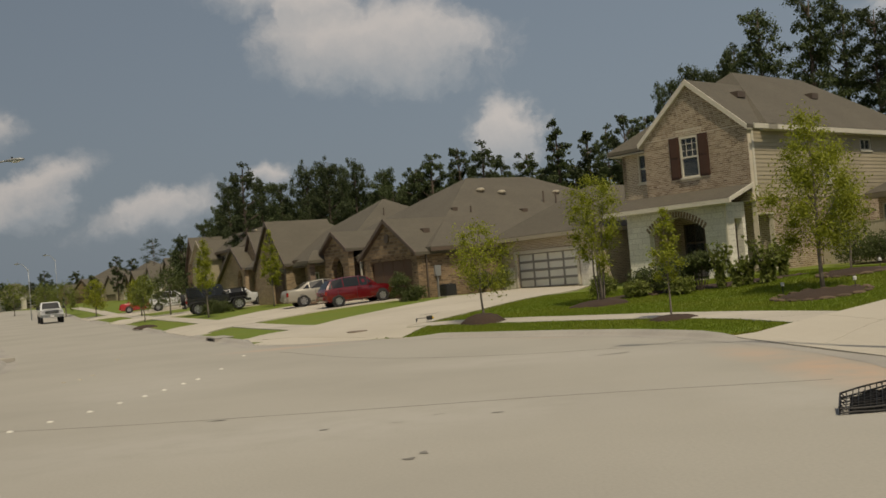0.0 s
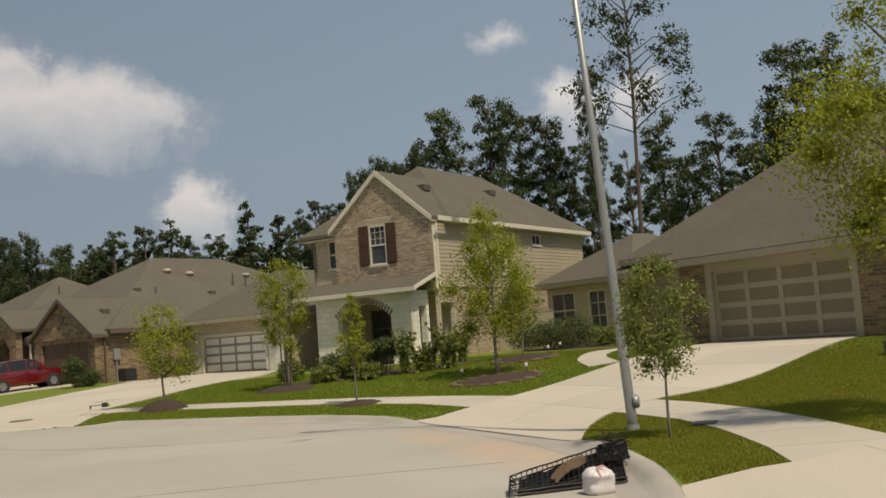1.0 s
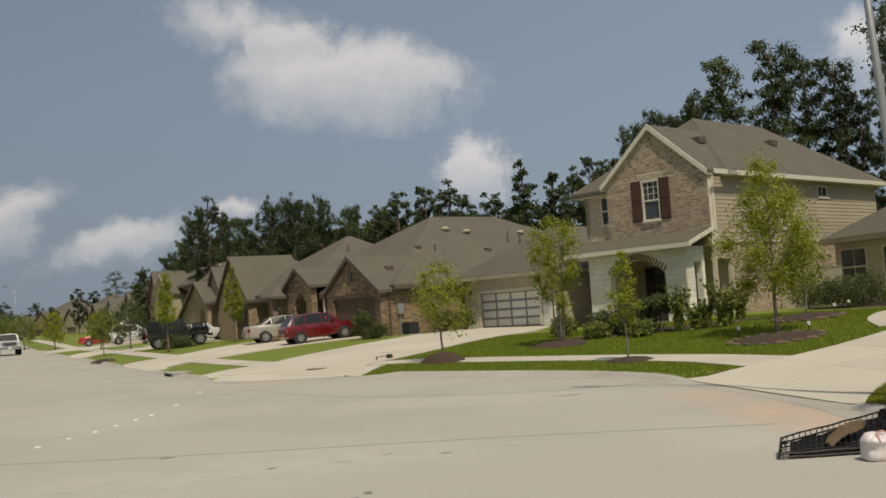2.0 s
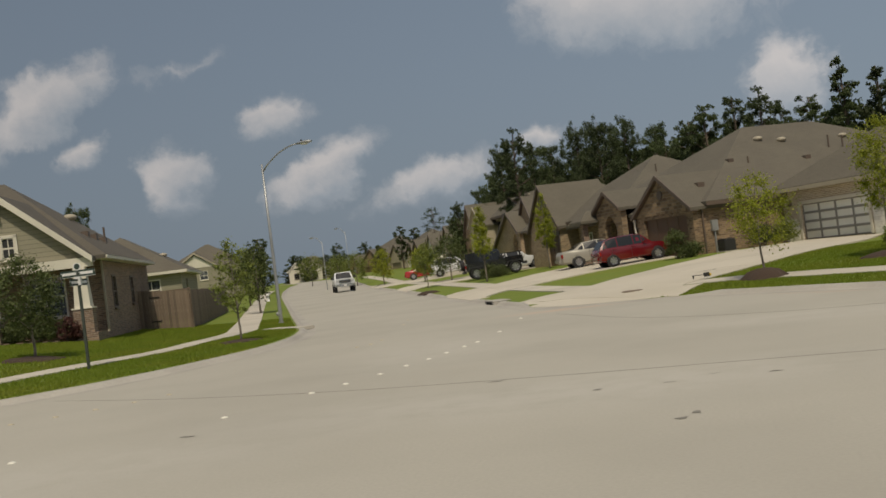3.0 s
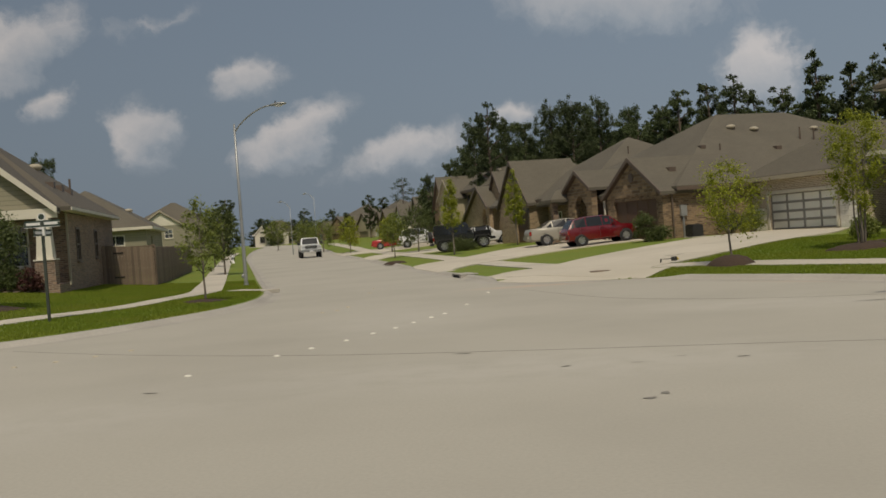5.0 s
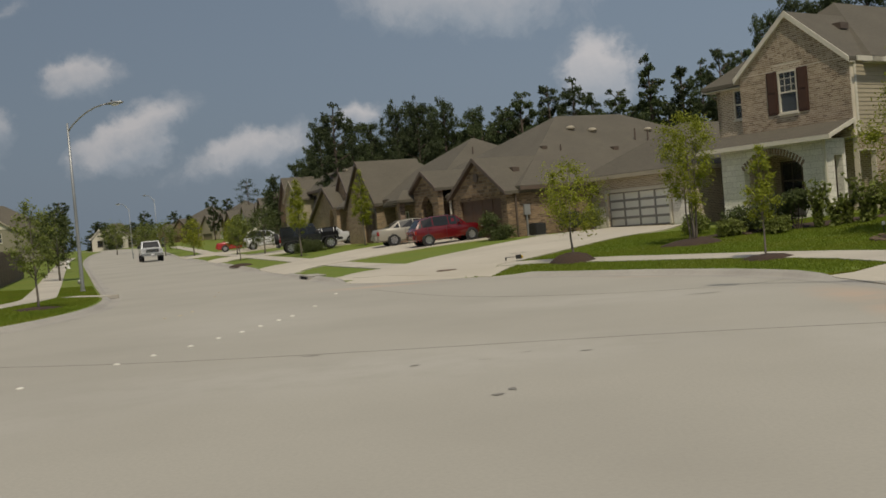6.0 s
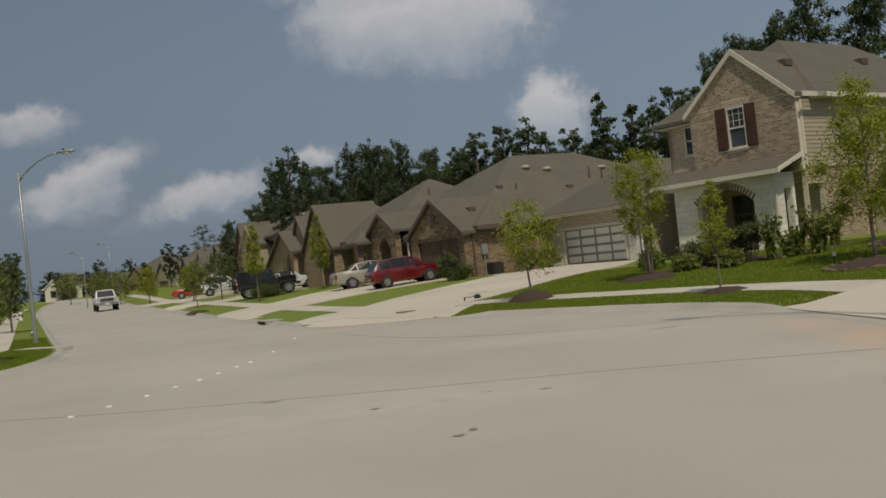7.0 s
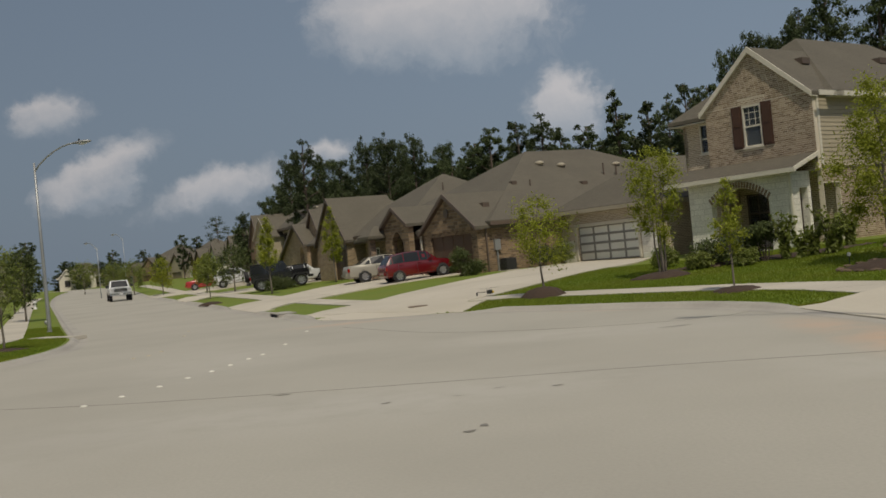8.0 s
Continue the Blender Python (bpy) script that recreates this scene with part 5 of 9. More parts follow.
def arched_porch_house():
    """The tan brick bungalow with a steep garage gable."""
    h = holder("house", pose(-9.6, 66.5, 0.65, 0, 0, -60), "tan brick bungalow with a steep garage gable", "house", "houses in the street")
    rafter_house_shell(h, -11.0, 5.5, 2.0, 16, 2.85, M["brick_warm"], [(-0.9, 0.3, 0.7, 2.1), (2.2, 3.4, 0.6, 2.2)], [(5.0, 6.2, 0.8, 2.1)])
    window(h, "x", 2.0, -0.9, 0.3, 0.7, 2.1, 2, 2)
    window(h, "x", 2.0, 2.2, 3.4, 0.6, 2.2, 2, 2)
    hip_roof(h, M["shingle"], -6.9, 5.5, 0.9, 13.5, 2.95, 0.576, "y", (), 0.4)
    hip_roof(h, M["shingle"], -12.0, -2.0, 1.2, 8.2, 2.95, 0.72, "x", ("-",), 0.4)
    fascia(h, -6.9, 5.5, 0.9, 16, 2.93, M["gutter_brown"], "fr", 0.4)
    gable_wing(h, -4.64, 3.1, 0.0, 4.4, 2.75, 5.85, "brick_warm", holes=[(-4.4, -2.0, -0.02, 2.15)])
    garage_door(h, -4.4, -2.0, 0.10, 2.15, 3, 4, M["panel_brown"], M["panel_brown"], rail_w=0.08)
    bm = bmesh.new()
    box(bm, -4.75, -1.75, -0.06, -0.002, 2.15, 2.42)
    part("lintel", bm, M["gutter_brown"], h, "dark stained beam over the garage door")
    for x in (-4.72, -1.9):
        bm = bmesh.new()
        box(bm, x, x + 0.16, -0.05, -0.002, 1.75, 2.15)
        part("bracket", bm, M["gutter_brown"], h)
    bm = bmesh.new()
    box(bm, -5.0, -4.3, -0.03, -0.002, 4.35, 4.95)
    for j in range(5):
        box(bm, -4.95, -4.35, -0.05, -0.03, 4.40 + j * 0.105, 4.47 + j * 0.105)
    part("louvre_vent", bm, M["gutter_brown"], h)
    downpipe(h, 1.2, 1.9, -0.1, 2.7, M["trim"])
    roof_vents(h, [(-3.5, 7.0, "turtle", 0.28), (-1.2, 10.5, "box", 0.22), (1.5, 6.0, "pipe", 0.5), (-8.5, 5.2, "pipe", 0.45)])


def stepped_gable_house():
    """The two-storey house whose roofs step down to an arched entry."""
    h = holder("house", pose(-15.0, 80.0, 0.8, 0, 0, -63), "two-storey tan house with stepped gables and an arched entry", "house", "houses in the street")
    rafter_house_shell(h, -21.0, -6.4, 1.6, 6.0, 4.75, M["siding"], [(-14.6, -13.4, 3.2, 4.5), (-10.2, -9.0, 3.2, 4.5), (-14.6, -13.4, 0.6, 2.2)])
    window(h, "x", 1.6, -14.6, -13.4, 3.2, 4.5, 2, 2, "gutter_brown")
    window(h, "x", 1.6, -10.2, -9.0, 3.2, 4.5, 2, 2, "gutter_brown")
    window(h, "x", 1.6, -14.6, -13.4, 0.6, 2.2, 2, 2, "gutter_brown")
    hip_roof(h, M["shingle"], -21.0, -6.4, 1.6, 6.0, 4.9, 0.66, "x", ("+",), 0.4)
    rafter_house_shell(h, -8.0, 1.0, 3.0, 11.0, 2.85, M["brick_warm"])
    hip_roof(h, M["shingle"], -8.0, 1.0, 2.0, 8.0, 2.95, 0.62, "x", (), 0.4)
    fascia(h, -21.0, -6.4, 1.6, 6.0, 4.88, M["gutter_brown"], "fl", 0.4)
    # tall front gable with a stair slope beside the entry
    gable_wing(h, -1.7, 2.3, 0.6, 4.0, 3.3, 5.75, "brick_warm")
    op = arch(-3.0, -1.75, -0.1, 2.15, 0.65)
    bm = bmesh.new()
    prism(bm, [(-8.6, -0.6), (-8.6, 2.0), (-3.6, 4.55), (-0.9, 2.9), (-0.9, -0.6), (-1.75, -0.6)] + op[::-1][1:-1] + [(-3.0, -0.6)], "x", -0.3, 0.3)
    part("entry_wall", bm, M["brick_warm"], h)
    bm = bmesh.new()
    slab(bm, [(-9.2, -0.55, 1.85), (-3.6, -0.55, 4.72), (-3.6, 2.0, 4.72), (-9.2, 2.0, 1.85)], 0.14)
    part("roof", bm, M["shingle"], h)
    bm = bmesh.new()
    slab(bm, [(-3.6, -0.55, 4.72), (-0.6, -0.55, 2.9), (-0.6, 2.0, 2.9), (-3.6, 2.0, 4.72)], 0.14)
    part("roof", bm, M["shingle"], h)
    for pts in ([(-9.2, 1.85), (-3.6, 4.74), (-3.6, 4.5), (-9.2, 1.62)], [(-3.6, 4.74), (-0.6, 2.92), (-0.6, 2.68), (-3.6, 4.5)]):
        bm = bmesh.new()
        prism(bm, pts, "x", -0.62, 0.07)
        part("rake_board", bm, M["gutter_brown"], h)
    bm = bmesh.new()
    box(bm, -2.9, -1.85, 0.62, 0.68, 0, 2.3)
    part("front_door", bm, M["door"], h)
    # far wing
    gable_wing(h, -17.6, 3.0, 0.2, 4.5, 4.3, 6.2, "siding", trim="trim_tan", holes=[(-18.6, -17.6, 3.0, 4.1), (-18.9, -16.4, -0.02, 2.15)])
    window(h, "x", 0.2, -18.6, -17.6, 3.0, 4.1, 2, 2, "gutter_brown")
    garage_door(h, -18.9, -16.4, 0.30, 2.15, 3, 4, M["panel_brown"], M["panel_brown"], rail_w=0.08)
    roof_vents(h, [(-9.0, 3.2, "turtle", 0.3), (-12.5, 3.0, "box", 0.25), (-15.0, 3.2, "pipe", 0.5)])


def twin_gable_house():
    """The cream house that closes the view where the street bends."""
    h = holder("house", pose(-82.6, 195.5, 2.3, 0, 0, 22), "cream house with twin white-trimmed gables at the bend", "house", "houses in the street")
    rafter_house_shell(h, -4.6, 5.2, 1.6, 9.5, 2.3, M["siding"], [(-1.6, -0.7, 0.0, 2.0), (3.0, 4.2, 0.6, 1.9)])
    window(h, "x", 1.6, 3.0, 4.2, 0.6, 1.9, 2, 2)
    bm = bmesh.new()
    box(bm, -1.6, -0.7, 1.68, 1.74, 0.0, 2.0)
    part("front_door", bm, M["door"], h)
    hip_roof(h, M["shingle"], -4.6, 5.2, 1.6, 9.5, 2.4, 0.62, "x", (), 0.4)
    fascia(h, -4.6, 5.2, 1.6, 9.5, 2.38, M["trim"], "frl", 0.4)
    for c, zp in ((-3.0, 4.1), (0.8, 3.7)):
        gable_wing(h, c, 1.75, 0.0, 3.5, 2.2, zp, "trim", trim="trim", holes=[(c - 0.5, c + 0.5, 0.6, 1.8)])
        window(h, "x", 0.0, c - 0.5, c + 0.5, 0.6, 1.8, 2, 2, "gutter_brown")


two_storey_house()
corner_house()
wide_garage_house()
white_garage_house()
stone_gable_house()
arched_porch_house()
stepped_gable_house()
row_house(-24.0, 99.0, 1.0, -66, 16, 16, "brick_red", -1.5, 3.3, 6.6, 3.3, 0.7, "brick house with two front gables beyond young trees", (-8.0, 1.8, 5.4, 0.6))
row_house(-31.5, 117.0, 1.15, -66, 16, 16, "brick", -1.0, 3.3, 5.4, 3.0, 0.6, "pale brick house far up the street", (-8.0, 1.8, 4.9, 0.6), door="panel")
row_house(-38.5, 134.0, 1.25, -66, 16, 16, "limestone", -1.0, 3.3, 5.2, 3.0, 0.6, "white stone-fronted house far up the street", (-8.0, 1.8, 4.9, 0.6), door="panel")
row_house(-46.0, 152.0, 1.3, -62, 16, 16, "brick_red", -1.0, 3.3, 5.2, 3.0, 0.6, "brown house far up the street", (-8.0, 1.8, 4.9, 0.6))
twin_gable_house()
row_house(-51.0, 165.0, 1.3, -58, 15, 15, "brick", -1.0, 3.3, 5.4, 3.0, 0.6, "pale brick house before the bend of the street", (-8.0, 1.8, 4.9, 0.6), door="panel")
row_house(-57.5, 177.0, 1.3, -50, 15, 15, "siding", -1.0, 3.3, 5.6, 3.1, 0.6, "tan house before the bend of the street", (-8.0, 1.8, 4.9, 0.6), door="panel_tan")
row_house(-66.0, 188.0, 1.3, -35, 15, 15, "brick_red", -1.0, 3.3, 5.6, 3.1, 0.6, "brown brick house at the bend of the street", (-8.0, 1.8, 4.9, 0.6))
row_house(-88.0, 166.0, 1.3, 18, 18, 16, "brick", -1.5, 3.6, 5.8, 3.2, 0.6, "tan house at the bend of the street", (-8.5, 2.0, 5.2, 0.4), door="panel_tan")


# ---- pavements and drives ----
PAVED = []


def pavement(name, inner, outer, label, step=1.55):
    """Slabs laid along two lines, each slab a piece of its own."""
    p = holder(name, Matrix(), label, "pavement", kind="structure")
    PAVED.append(np.concatenate([inner, outer[::-1]]))
    n = max(2, int(np.sum(np.hypot(*np.diff(inner, axis=0).T)) / step))
    a, b = resample(inner, n * 4 + 1), resample(outer, n * 4 + 1)
    for i in range(n):
        sa, sb = a[i * 4:i * 4 + 5].copy(), b[i * 4:i * 4 + 5].copy()
        for s in (sa, sb):
            v = s[-1] - s[0]
            v /= max(0.01, np.hypot(*v))
            s[0] += v * 0.008
            s[-1] -= v * 0.008
        draped("paving_slab", sa, sb, M["pave"], 0.035, 0.12, 3, p)
    return p


def cut(line, y0, y1):
    return line[(line[:, 1] > y0) & (line[:, 1] < y1)]


walk_line = cut(R_EDGE, 5.0, 150)
t_ = np.gradient(walk_line, axis=0)
t_ /= np.hypot(t_[:, 0], t_[:, 1])[:, None]
n_ = np.stack([-t_[:, 1], t_[:, 0]], 1)
inner_gap = np.interp(walk_line[:, 1], [8, 10, 12, 14, 16, 20, 21.5, 25, 30, 40], [1.35, 1.55, 1.75, 2.0, 2.05, 1.6, 2.1, 2.5, 2.65, 2.5])
outer_gap = np.interp(walk_line[:, 1], [8, 12, 14, 16, 20, 25, 30, 40], [2.9, 3.05, 3.35, 3.6, 3.65, 3.9, 4.2, 3.85])
pavement("pavement_1", walk_line + n_ * inner_gap[:, None], walk_line + n_ * outer_gap[:, None], "pale concrete sidewalk slabs beside the kerb strip")
corner = L_EDGE[(L_EDGE[:, 0] > -60) & (L_EDGE[:, 1] < 150)]
gap = 4.2 - 0.9 * ease(22, 31, corner[:, 1]) - 1.5 * ease(30, 37, corner[:, 1])
t_ = np.gradient(corner, axis=0)
t_ /= np.hypot(t_[:, 0], t_[:, 1])[:, None]
n_ = np.stack([-t_[:, 1], t_[:, 0]], 1)
pavement("pavement_2", corner + n_ * gap[:, None], corner + n_ * (gap + 0.8 + 0.4 * ease(30, 37, corner[:, 1]))[:, None], "pale concrete sidewalk slabs across the corner lawn")


def to_kerb(line):
    """Starts an edge line of a drive at the kerb's back."""
    p = np.array(line[0], float)
    for _ in range(12):
        d = road_distance(p[0], p[1])[0]
        g = np.array([road_distance(p[0] + 0.05, p[1])[0] - d, road_distance(p[0], p[1] + 0.05)[0] - d]) / 0.05
        p = p - g * (d - 0.322) * 0.7
    return [tuple(p), *line] if np.hypot(*(p - np.array(line[0]))) > 0.25 else [tuple(p), *line[1:]]


def apron_z(x, y):
    """The lots, a little lower where a drive meets the kerb."""
    return lawn_z(x, y) - 0.042 * ease(1.3, 0.4, road_distance(x, y).reshape(np.shape(x)))


def drive(name, a, b, label, n=18, across=8, panels=4):
    """A concrete drive between two edges, poured in panels."""
    d = holder(name, Matrix(), label, "driveway", kind="structure")
    a, b = resample(smooth_line(to_kerb(a), 0.5), panels * 6 + 1), resample(smooth_line(to_kerb(b), 0.5), panels * 6 + 1)
    mid = (a + b) / 2
    PAVED.append(np.concatenate([a, b[::-1]]))
    for i in range(panels):
        for s, e in ((a, mid), (mid, b)):
            p, q = s[i * 6:i * 6 + 7].copy(), e[i * 6:i * 6 + 7].copy()
            for l in (p, q):
                v = (l[-1] - l[0]) / max(0.01, np.hypot(*(l[-1] - l[0])))
                l[0] += v * 0.008
                l[-1] -= v * 0.008
            w = (q - p) / np.maximum(0.01, np.hypot(*(q - p).T))[:, None] * 0.008
            draped("drive_panel", p + w, q - w, M["drive"], 0.05, 0.16, 5, d, apron_z)
    # the flare along the kerb
    edge = min((R_EDGE, L_EDGE), key=lambda l: np.min(np.hypot(*(l - a[0]).T)))
    edge = resample(edge, 2400)
    i, j = sorted(int(np.argmin(np.hypot(*(edge - p).T))) for p in (a[0], b[0]))
    if j - i > 1 and name not in ("driveway_5", "driveway_6"):
        run = edge[i:j + 1]
        run = run[::4] if len(run) > 12 else run
        flare = (offset_line(run, 0.28), offset_line(run, 2.3 if name == "driveway_1" else 0.95))
        PAVED.append(np.concatenate([flare[0], flare[1][::-1]]))
        draped("drive_apron", *flare, M["drive"], 0.044, 0.12, 4, d, apron_z)
    return d


drive("driveway_1", [(-7.2, 34.1), (-6.3, 36.2), (-5.3, 38.0), (-4.4, 41.8), (-2.7, 44.6), (-0.9, 47.2), (1.0, 50.9), (3.9, 54.0)], [(-1.2, 29.3), (-1.25, 32.0), (-0.3, 33.8), (2.0, 37.2), (5.0, 42.0), (7.0, 49.3)], "pale concrete drive sweeping up to the white garage door", panels=6)
drive("driveway_2", [(-10.75, 42.4), (-9.75, 46.8), (-7.9, 50.4), (-5.6, 52.0), (-1.9, 52.9)], [(-14.5, 51.2), (-13.2, 53.6), (-12.3, 57.0), (-10.9, 61.0), (-7.0, 63.0)], "pale concrete drive with parked cars", panels=4)
drive("driveway_3", [(-21.8, 67.9), (-20.6, 71.5), (-16.5, 73.2), (-11.6, 72.6)], [(-25.3, 75.9), (-24.0, 79.2), (-20.0, 81.0), (-15.4, 80.6)], "pale concrete drive with parked cars", panels=4)
drive("driveway_4", [(-31.2, 88.9), (-26.1, 91.2), (-21.1, 93.4)], [(-36.4, 100.8), (-31.3, 103.1), (-26.3, 105.3)], "pale concrete drive up the street", panels=3)
drive("driveway_5", [(5.2, 19.8), (6.5, 20.0), (8.4, 21.9), (10.4, 23.6), (12.8, 25.2), (17.2, 27.7)], [(5.9, 13.5), (6.75, 14.65), (7.8, 15.9), (9.6, 17.35), (10.9, 17.6), (13.5, 18.9), (18.8, 22.8)], "pale concrete drive fanning out to the wide garage", panels=5)
drive("driveway_6", [(4.85, 9.1), (5.6, 9.0), (6.2, 8.85), (8.1, 9.5), (16.0, 13.0)], [(2.95, 5.2), (4.6, 4.0), (6.2, 3.5), (7.5, 3.0), (18.0, 1.5)], "pale concrete drive beside the grass strip", panels=5)


def corner_lot(x, y):
    """A plan point of the corner house's lot."""
    c, s = math.cos(radians(23.6)), math.sin(radians(23.6))
    return (-23.16 + x * c - y * s, 33.83 + x * s + y * c)


drive("driveway_7", [corner_lot(-8.8, -13.0), corner_lot(-8.8, -8.0), corner_lot(-8.8, -2.1)], [corner_lot(-12.4, -13.0), corner_lot(-12.2, -8.0), corner_lot(-11.7, -2.1)], "pale concrete drive to the open garage", panels=4)
front_walk = smooth_line([(12.9, 25.4), (13.6, 27.6), (15.2, 29.6), (17.4, 31.2), (20.4, 32.6)], 0.5)
pavement("pavement_3", front_walk, offset_line(front_walk, 0.85), "pale curved concrete front walk", 1.6)


nose = smooth_line([(-17.2, 35.3), (-16.3, 34.75), (-15.15, 34.1)], 0.5)
pavement("pavement_4", nose, offset_line(nose, 0.75), "pale concrete strip from the sidewalk to the kerb", 1.2)


# ---- marks on the street ----
def road_joint(name, pts, w=0.028, mat="joint", label="dark sealed joint across the concrete"):
    l = smooth_line(pts, 0.5)
    j = draped(name, offset_line(l, -w / 2), offset_line(l, w / 2), M[mat], 0.004, 0.003, 1, base=road_z)
    return tagged(j, label, "road joint", kind="structure")


road_joint("joint_1", [(-13.0, 17.2), (-9.2, 15.4), (-5.6, 14.2), (-2.0, 13.6), (1.5, 13.2), (4.6, 12.6)])
road_joint("joint_3", [(5.0, 20.6), (3.6, 19.8), (1.0, 20.4), (-1.8, 22.6), (-4.6, 27.6)], 0.018)


def blotch(name, x, y, rx, ry, mat, label, seed, rot=0.0, lift=0.006, category="stain", z=None, base=None):
    """A flat uneven stain on the street."""
    rng = random.Random(seed)
    bm = bmesh.new()
    n = 22
    ph = [rng.uniform(0, 6.3) for _ in range(3)]
    ring = []
    for k in range(n):
        a = 2 * math.pi * k / n
        r = 1 + 0.22 * math.sin(2 * a + ph[0]) + 0.16 * math.sin(3 * a + ph[1]) + 0.12 * math.sin(5 * a + ph[2])
        px, py = rx * r * math.cos(a), ry * r * math.sin(a)
        qx, qy = x + px * math.cos(rot) - py * math.sin(rot), y + px * math.sin(rot) + py * math.cos(rot)
        ring.append(bm.verts.new((qx, qy, (float((base or road_z)(np.array([qx]), np.array([qy]))[0]) if z is None else z) + lift)))
    bm.faces.new(ring)
    return tagged(part(name, bm, M[mat]), label, category, kind="structure")


for i, (x, y, rx, ry, r) in enumerate([(-0.38, 9.79, 0.05, 0.06, 0.3), (-0.51, 9.52, 0.05, 0.06, 0.1), (-1.58, 11.9, 0.06, 0.03, 0.2), (0.45, 12.15, 0.06, 0.03, 0.1), (-0.75, 12.0, 0.07, 0.015, 0.0),
                                       (-3.2, 13.6, 0.14, 0.03, 0.1), (2.9, 18.6, 0.4, 0.025, 0.15), (-6.5, 11.0, 0.09, 0.03, 0.0), (-0.25, 12.4, 0.07, 0.015, 0.5)]):
    blotch("oil_stain", x, y, rx, ry, "stain", "dark oil stain on the concrete street", i, r)



def road_marker(x, y, yellow=False):
    bm = bmesh.new()
    bmesh.ops.create_uvsphere(bm, u_segments=10, v_segments=6, radius=0.055, matrix=Matrix.Translation((x, y, float(road_z(x, y)))) @ Matrix.Diagonal((1, 1, 0.4, 1)))
    ob = part("road_marker", bm, M["marker_yellow" if yellow else "marker"], smooth=True)
    return tagged(ob, "faded yellow ceramic road stud" if yellow else "white ceramic road stud", "road stud", "studs along the street")


for x, y in [(-6.25, 14.31), (-6.01, 15.14), (-5.76, 16.12), (-5.61, 17.12), (-5.44, 17.97), (-5.35, 18.89), (-5.26, 19.92), (-5.17, 20.72), (-5.2, 23.04), (-5.51, 27.17), (-6.74, 12.43), (-8.33, 10.12), (-8.76, 9.63), (-9.76, 8.89)]:
    road_marker(x, y)
for x, y in [(-13.83, 12.58), (-13.08, 12.79), (-12.48, 13.13), (-11.41, 13.95), (-10.9, 14.41), (-10.49, 14.93), (-10.1, 15.49), (-9.84, 16.21), (-8.73, 22.94), (-8.54, 23.44), (-8.6, 24.47), (-9.97, 30.54), (-10.64, 33.1)]:
    road_marker(x, y, True)


# ---- plants ----
def leaves(name, centres, radii, count, size, mat, parent, seed, flat=1.0, shell=0.55, droop=0.0, stuff=False, longish=1.6, wispy=False):
    """Many small leaf blades scattered through clumps."""
    rng = np.random.default_rng(seed)
    c, r = np.array(centres, float), np.array(radii, float)
    pick = rng.choice(len(c), count, p=r ** 2 / np.sum(r ** 2))
    d = rng.normal(size=(count, 3))
    d /= np.linalg.norm(d, axis=1)[:, None]
    rad = r[pick] * rng.uniform(shell, 1.0, count) ** 0.7 * rng.uniform(0.75, 1.12, count)
    if wispy:
        rad = r[pick] * np.minimum(np.abs(rng.normal(0, 0.8, count)), rng.uniform(0.8, 1.5, count))
    p = c[pick] + d * rad[:, None] * np.array([1, 1, flat])
    n = d * 0.5 + rng.normal(size=(count, 3)) * 0.7 + np.array([0, 0, 0.5])
    n /= np.linalg.norm(n, axis=1)[:, None]
    a = np.cross(n, rng.normal(size=(count, 3)))
    a /= np.linalg.norm(a, axis=1)[:, None]
    b = np.cross(n, a)
    s = size * rng.uniform(0.6, 1.35, count)[:, None]
    verts = np.empty((count * 4, 3))
    verts[0::4], verts[1::4] = p - a * s * longish * 0.5, p + b * s * 0.42
    verts[2::4], verts[3::4] = p + a * s * longish * 0.5 - np.array([0, 0, 1]) * s * droop, p - b * s * 0.42
    me = bpy.data.meshes.new(name)
    me.vertices.add(count * 4)
    me.vertices.foreach_set("co", verts.ravel())
    me.loops.add(count * 4)
    me.loops.foreach_set("vertex_index", np.arange(count * 4))
    me.polygons.add(count)
    me.polygons.foreach_set("loop_start", np.arange(count) * 4)
    me.update(calc_edges=True)
    me.materials.append(M[mat])
    ob = new(name, me)
    ob.parent = parent
    if stuff:
        ob["kind"] = "stuff"
    return ob


